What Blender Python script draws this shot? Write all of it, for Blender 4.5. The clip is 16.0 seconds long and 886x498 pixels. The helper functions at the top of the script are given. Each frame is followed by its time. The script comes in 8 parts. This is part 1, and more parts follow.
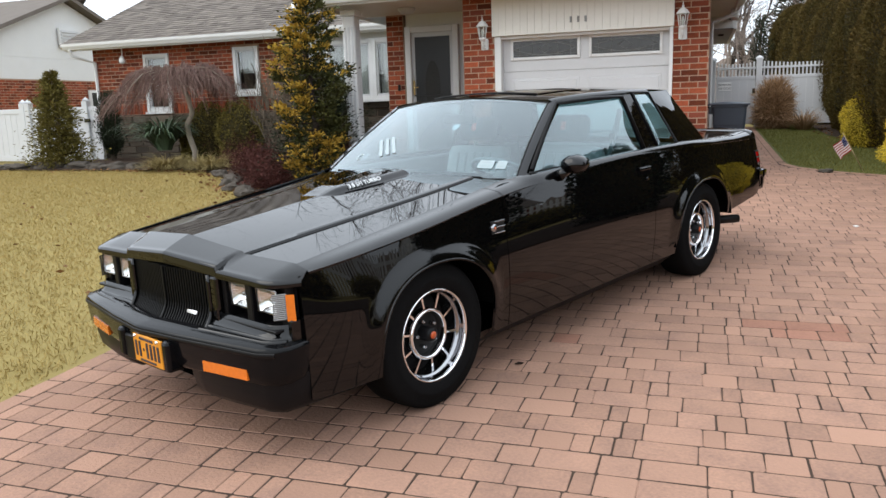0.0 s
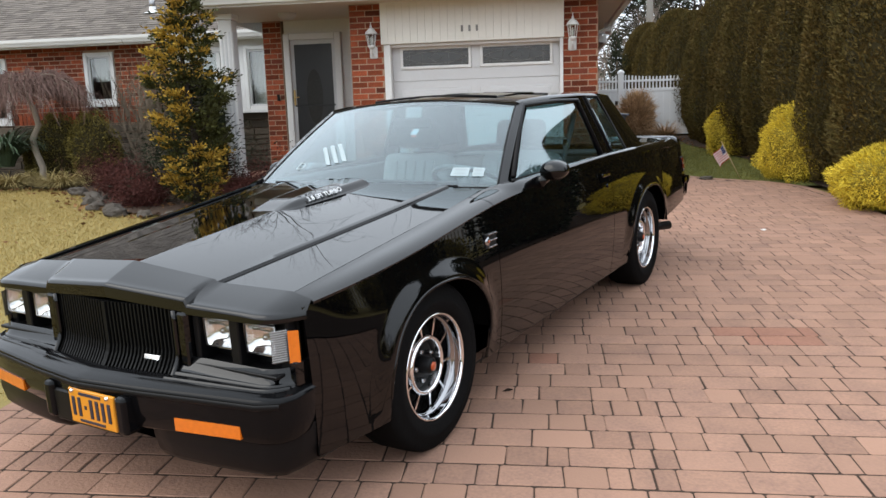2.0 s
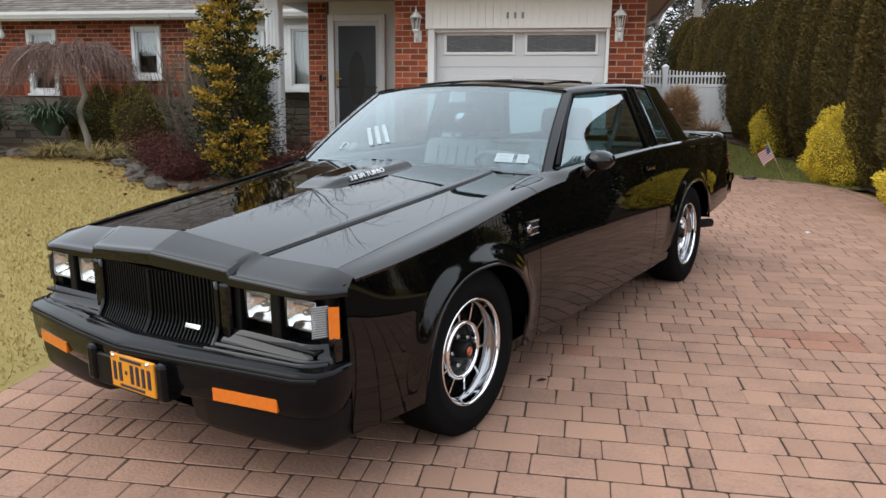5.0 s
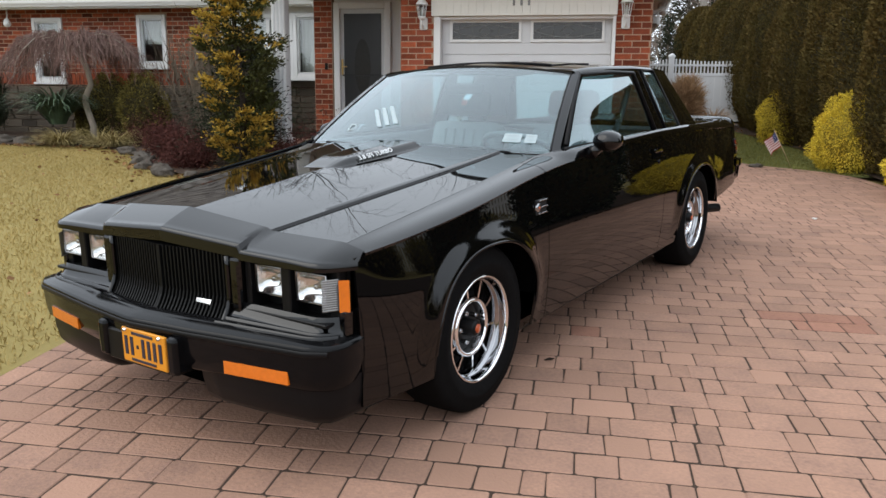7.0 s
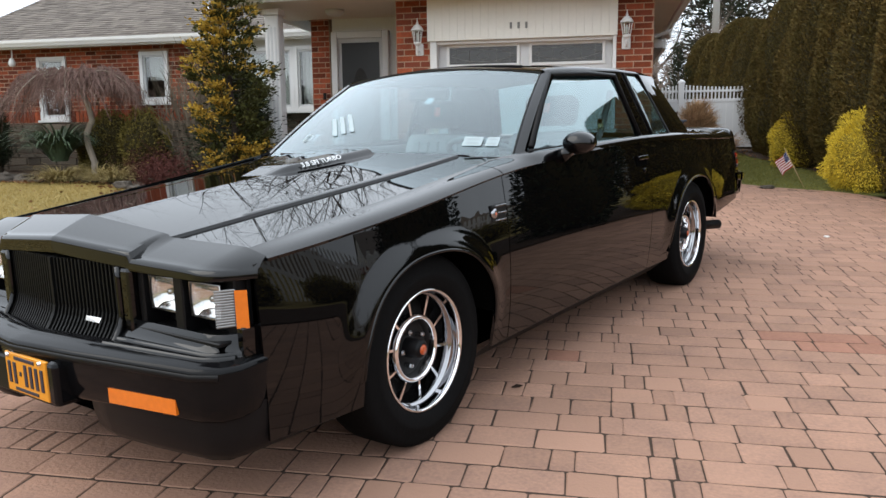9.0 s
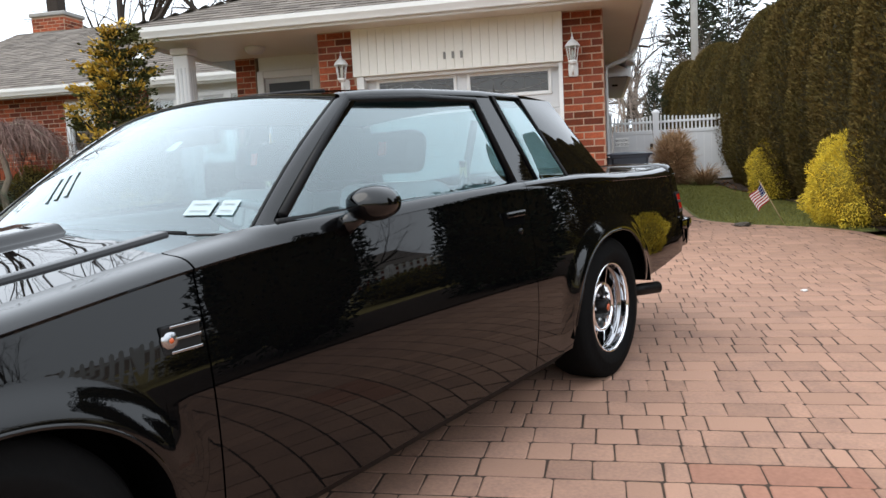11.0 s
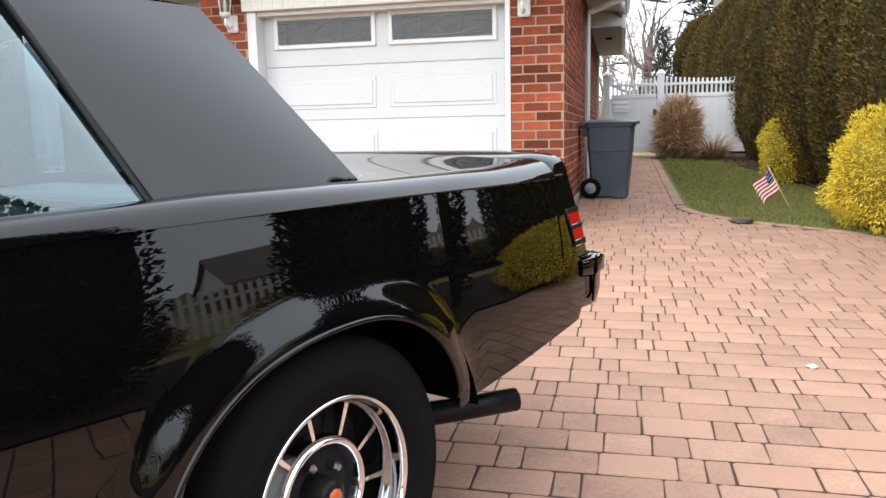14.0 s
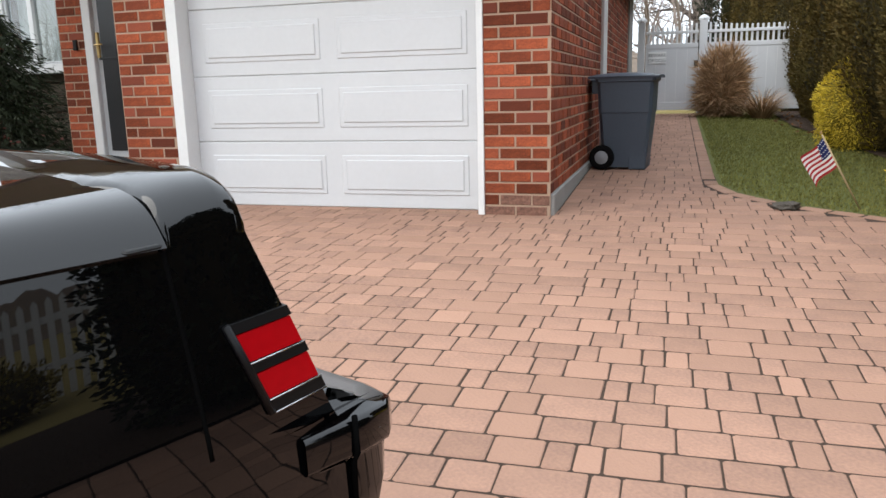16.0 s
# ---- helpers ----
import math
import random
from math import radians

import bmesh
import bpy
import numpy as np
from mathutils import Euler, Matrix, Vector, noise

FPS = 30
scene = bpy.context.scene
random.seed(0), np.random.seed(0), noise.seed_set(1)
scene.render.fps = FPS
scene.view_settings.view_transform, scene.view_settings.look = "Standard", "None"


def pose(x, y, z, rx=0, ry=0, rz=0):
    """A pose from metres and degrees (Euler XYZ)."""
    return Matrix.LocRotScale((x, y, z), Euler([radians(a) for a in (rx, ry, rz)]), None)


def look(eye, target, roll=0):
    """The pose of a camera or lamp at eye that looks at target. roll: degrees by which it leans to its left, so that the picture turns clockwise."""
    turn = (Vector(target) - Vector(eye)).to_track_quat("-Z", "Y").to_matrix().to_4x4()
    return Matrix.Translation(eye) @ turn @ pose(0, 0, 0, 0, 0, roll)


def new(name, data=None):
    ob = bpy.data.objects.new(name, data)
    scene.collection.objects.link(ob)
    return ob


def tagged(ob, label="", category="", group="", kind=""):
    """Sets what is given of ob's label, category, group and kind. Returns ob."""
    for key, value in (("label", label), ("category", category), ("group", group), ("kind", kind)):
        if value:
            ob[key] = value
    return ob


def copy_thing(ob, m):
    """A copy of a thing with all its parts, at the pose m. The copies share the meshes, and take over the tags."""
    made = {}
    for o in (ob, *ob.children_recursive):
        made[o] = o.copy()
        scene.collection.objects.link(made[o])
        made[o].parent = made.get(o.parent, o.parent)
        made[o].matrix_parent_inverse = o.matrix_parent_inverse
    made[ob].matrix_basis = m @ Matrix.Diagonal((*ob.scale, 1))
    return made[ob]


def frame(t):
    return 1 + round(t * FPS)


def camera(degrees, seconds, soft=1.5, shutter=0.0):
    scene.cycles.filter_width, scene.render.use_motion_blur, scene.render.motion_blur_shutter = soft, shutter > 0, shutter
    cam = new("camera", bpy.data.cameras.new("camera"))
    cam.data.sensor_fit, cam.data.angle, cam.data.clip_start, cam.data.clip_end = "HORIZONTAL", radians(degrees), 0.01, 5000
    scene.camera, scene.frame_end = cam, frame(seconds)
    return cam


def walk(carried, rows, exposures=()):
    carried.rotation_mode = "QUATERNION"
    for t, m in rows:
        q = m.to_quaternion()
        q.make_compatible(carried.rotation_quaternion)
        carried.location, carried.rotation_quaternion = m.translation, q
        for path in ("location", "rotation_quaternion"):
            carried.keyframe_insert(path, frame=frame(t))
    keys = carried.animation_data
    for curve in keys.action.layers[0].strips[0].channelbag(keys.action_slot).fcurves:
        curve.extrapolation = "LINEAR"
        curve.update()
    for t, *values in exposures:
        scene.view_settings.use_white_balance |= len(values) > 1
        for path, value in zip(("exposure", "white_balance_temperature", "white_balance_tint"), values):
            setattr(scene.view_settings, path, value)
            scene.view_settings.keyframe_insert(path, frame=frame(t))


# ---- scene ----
cam = camera(60.3, 16.0)
EXPOSURES = [(0.0, 0.03), (3.0, -0.05), (7.0, -0.15), (7.5, -0.05), (9.0, -0.02), (12.5, 0.54), (14.0, 0.78), (14.5, 0.78), (16.0, 0.36)]
PATH = [
    (0, (0.02, 0.119, 1.419), (-0.611, 1.982, 1.052), -1.8),
    (0.5, (-0.209, 0.216, 1.379), (-0.775, 2.101, 1.021), -0.5),
    (1, (-0.407, 0.305, 1.381), (-0.904, 2.209, 1.021), -0.3),
    (1.5, (-0.571, 0.363, 1.384), (-0.931, 2.299, 1.04), -1.7),
    (2, (-0.646, 0.385, 1.375), (-0.906, 2.339, 1.033), -1.8),
    (2.5, (-0.677, 0.398, 1.362), (-0.989, 2.338, 0.99), -0.1),
    (3, (-0.687, 0.403, 1.361), (-1.01, 2.34, 0.981), -1.0),
    (3.5, (-0.682, 0.401, 1.366), (-1.013, 2.34, 1.007), -0.7),
    (4, (-0.684, 0.398, 1.362), (-1.02, 2.336, 0.999), -0.5),
    (6.5, (-0.691, 0.381, 1.337), (-1.034, 2.313, 0.947), 2.0),
    (7, (-0.699, 0.374, 1.305), (-1.05, 2.303, 0.912), 0.6),
    (7.5, (-0.701, 0.377, 1.287), (-1.1, 2.309, 0.958), -0.5),
    (8, (-0.664, 0.397, 1.235), (-1.064, 2.33, 0.917), 0.5),
    (8.5, (-0.551, 0.516, 1.197), (-0.86, 2.461, 0.845), 1.4),
    (9, (-0.487, 0.745, 1.149), (-0.894, 2.68, 0.851), -0.6),
    (9.5, (-0.408, 1.081, 1.163), (-0.754, 3.034, 0.907), -0.9),
    (10, (-0.262, 1.468, 1.151), (-0.614, 3.424, 0.928), -3.7),
    (10.2, (-0.207, 1.568, 1.158), (-0.543, 3.531, 0.974), -2.8),
    (12.3, (0.291, 3.047, 1.192), (-0.291, 4.947, 0.963), -2.0),
    (12.5, (0.317, 3.16, 1.2), (-0.266, 5.058, 0.961), -0.6),
    (13, (0.391, 3.532, 1.212), (-0.209, 5.413, 0.892), -0.5),
    (13.5, (0.497, 3.928, 1.23), (-0.074, 5.817, 0.9), -1.6),
    (14, (0.585, 4.33, 1.235), (0.132, 6.255, 0.935), -1.2),
    (14.5, (0.624, 4.794, 1.25), (0.27, 6.739, 0.947), -2.5),
    (15, (0.704, 5.165, 1.232), (0.241, 7.076, 0.867), -3.6),
    (15.5, (0.799, 5.52, 1.237), (0.284, 7.413, 0.848), -2.3),
    (16, (0.884, 5.883, 1.254), (0.316, 7.755, 0.841), -1.4),
]
walk(cam, [(t, look(eye, target, roll)) for t, eye, target, roll in PATH], EXPOSURES)

# ---- light ----
world = bpy.data.worlds.new("overcast_sky")
scene.world = world
world.use_nodes = True
wn, wl = world.node_tree.nodes, world.node_tree.links
sky = wn.new("ShaderNodeTexSky")
sky.sky_type, sky.sun_disc = "NISHITA", False
sky.sun_elevation, sky.sun_rotation = radians(38), radians(200)
sky.dust_density, sky.air_density = 4.0, 1.0
grey = wn.new("ShaderNodeHueSaturation")
grey.inputs["Saturation"].default_value = 0.28
wl.new(sky.outputs[0], grey.inputs["Color"])
cloud = wn.new("ShaderNodeMix")
cloud.data_type = "RGBA"
cloud.inputs[0].default_value = 0.8
wl.new(grey.outputs[0], cloud.inputs[6])
# cloud cover: nearly twice as bright overhead as at the horizon
direction, split, rise = wn.new("ShaderNodeTexCoord"), wn.new("ShaderNodeSeparateXYZ"), wn.new("ShaderNodeMapRange")
wl.new(direction.outputs["Generated"], split.inputs[0])
wl.new(split.outputs["Z"], rise.inputs["Value"])
rise.inputs["To Min"].default_value, rise.inputs["To Max"].default_value = 0.64, 1.06
cover = wn.new("ShaderNodeVectorMath")
cover.operation = "SCALE"
cover.inputs[0].default_value = (20.5, 22.4, 24.7)
wl.new(rise.outputs[0], cover.inputs["Scale"])
wl.new(cover.outputs[0], cloud.inputs[7])
wl.new(cloud.outputs[2], wn["Background"].inputs[0])
wn["Background"].inputs[1].default_value = 0.124
sun_data = bpy.data.lights.new("sun", "SUN")
sun_data.energy, sun_data.angle, sun_data.color = 1.55, radians(50), (1.0, 0.94, 0.85)
sun = new("sun", sun_data)
sun.matrix_world = look((-11, 0, 12.5), (0, 6, 0))


# ---- materials ----
def material(name, colour, rough=0.6, metal=0.0, vary=0.0, scale=8.0, fine=60.0, bump=0.0, tint=None, island=0.0, piece=0.0, spec=0.5, coat=0.0, stretch=None, dist=0.01, drift=None):
    """A surface with two scales of variation: stains (scale) and grain (fine), in object space, and relief."""
    if rough >= 0.7 and spec == 0.5:
        spec = 0.15
    m = bpy.data.materials.new(name)
    m.use_nodes = True
    nt = m.node_tree
    b = nt.nodes["Principled BSDF"]
    b.inputs["Roughness"].default_value = rough
    b.inputs["Metallic"].default_value = metal
    b.inputs["Specular IOR Level"].default_value = spec
    b.inputs["Coat Weight"].default_value = coat
    b.inputs["Base Color"].default_value = (*colour, 1)
    if not (vary or bump or island or piece):
        return m
    co = nt.nodes.new("ShaderNodeTexCoord")
    src = co.outputs["Object"]
    if stretch:
        mp = nt.nodes.new("ShaderNodeMapping")
        mp.inputs["Scale"].default_value = stretch
        nt.links.new(src, mp.inputs["Vector"])
        src = mp.outputs["Vector"]
    n1 = nt.nodes.new("ShaderNodeTexNoise")
    n1.inputs["Scale"].default_value, n1.inputs["Detail"].default_value = scale, 4
    n2 = nt.nodes.new("ShaderNodeTexNoise")
    n2.inputs["Scale"].default_value, n2.inputs["Detail"].default_value = fine, 3
    nt.links.new(src, n1.inputs["Vector"])
    nt.links.new(src, n2.inputs["Vector"])
    add = nt.nodes.new("ShaderNodeMath")
    add.operation = "ADD"
    nt.links.new(n1.outputs["Fac"], add.inputs[0])
    nt.links.new(n2.outputs["Fac"], add.inputs[1])
    total = add.outputs[0]
    other = tint or tuple(c * 0.45 for c in colour)
    ramp = nt.nodes.new("ShaderNodeValToRGB")
    ramp.color_ramp.elements[0].position, ramp.color_ramp.elements[1].position = 0.3, 0.72
    ramp.color_ramp.elements[0].color = (*[o * vary + c * (1 - vary) for o, c in zip(other, colour)], 1)
    ramp.color_ramp.elements[1].color = (*colour, 1)
    half = nt.nodes.new("ShaderNodeMath")
    half.operation = "MULTIPLY"
    half.inputs[1].default_value = 0.5
    nt.links.new(total, half.inputs[0])
    nt.links.new(half.outputs[0], ramp.inputs[0])
    out = ramp.outputs[0]
    if island or piece:
        r = nt.nodes.new("ShaderNodeNewGeometry") if island else nt.nodes.new("ShaderNodeObjectInfo")
        value = r.outputs["Random Per Island"] if island else r.outputs["Random"]
        amount = island or piece
        mr = nt.nodes.new("ShaderNodeMapRange")
        mr.inputs["To Min"].default_value, mr.inputs["To Max"].default_value = 1 - amount, 1 + amount * 0.6
        nt.links.new(value, mr.inputs["Value"])
        if drift:
            other_hue = nt.nodes.new("ShaderNodeMix")
            other_hue.data_type = "RGBA"
            other_hue.inputs[7].default_value = (*drift, 1)
            steps = nt.nodes.new("ShaderNodeMath")
            steps.operation = "PINGPONG"
            steps.inputs[1].default_value = 0.11
            pick = nt.nodes.new("ShaderNodeMapRange")
            pick.inputs["From Min"].default_value, pick.inputs["From Max"].default_value = 0.06, 0.11
            nt.links.new(value, steps.inputs[0])
            nt.links.new(steps.outputs[0], pick.inputs["Value"])
            nt.links.new(pick.outputs[0], other_hue.inputs[0])
            nt.links.new(out, other_hue.inputs[6])
            out = other_hue.outputs[2]
        mul = nt.nodes.new("ShaderNodeVectorMath")
        mul.operation = "SCALE"
        nt.links.new(out, mul.inputs[0])
        nt.links.new(mr.outputs[0], mul.inputs["Scale"])
        out = mul.outputs[0]
    nt.links.new(out, b.inputs["Base Color"])
    if bump:
        bn = nt.nodes.new("ShaderNodeBump")
        bn.inputs["Strength"].default_value, bn.inputs["Distance"].default_value = bump, dist
        nt.links.new(total, bn.inputs["Height"])
        nt.links.new(bn.outputs[0], b.inputs["Normal"])
    return m


def glass_material(name, tint, base=0.08, power=4.0, gloss=(1.0, 1.0, 1.0)):
    """Thin tinted pane: clear tint plus a mirror that grows with the angle, alike from both sides."""
    m = bpy.data.materials.new(name)
    m.use_nodes = True
    nt = m.node_tree
    nt.nodes.remove(nt.nodes["Principled BSDF"])
    tr, gl, lw, mix = (nt.nodes.new(k) for k in ("ShaderNodeBsdfTransparent", "ShaderNodeBsdfGlossy", "ShaderNodeLayerWeight", "ShaderNodeMixShader"))
    tr.inputs["Color"].default_value = (*tint, 1)
    gl.inputs["Color"].default_value = (*gloss, 1)
    gl.inputs["Roughness"].default_value = 0.01
    lw.inputs["Blend"].default_value = 0.5
    pw, mr = nt.nodes.new("ShaderNodeMath"), nt.nodes.new("ShaderNodeMapRange")
    pw.operation = "POWER"
    pw.inputs[1].default_value = power
    mr.inputs["To Min"].default_value = base
    nt.links.new(lw.outputs["Facing"], pw.inputs[0])
    nt.links.new(pw.outputs[0], mr.inputs["Value"])
    nt.links.new(mr.outputs[0], mix.inputs[0])
    nt.links.new(tr.outputs[0], mix.inputs[1])
    nt.links.new(gl.outputs[0], mix.inputs[2])
    nt.links.new(mix.outputs[0], nt.nodes["Material Output"].inputs["Surface"])
    return m


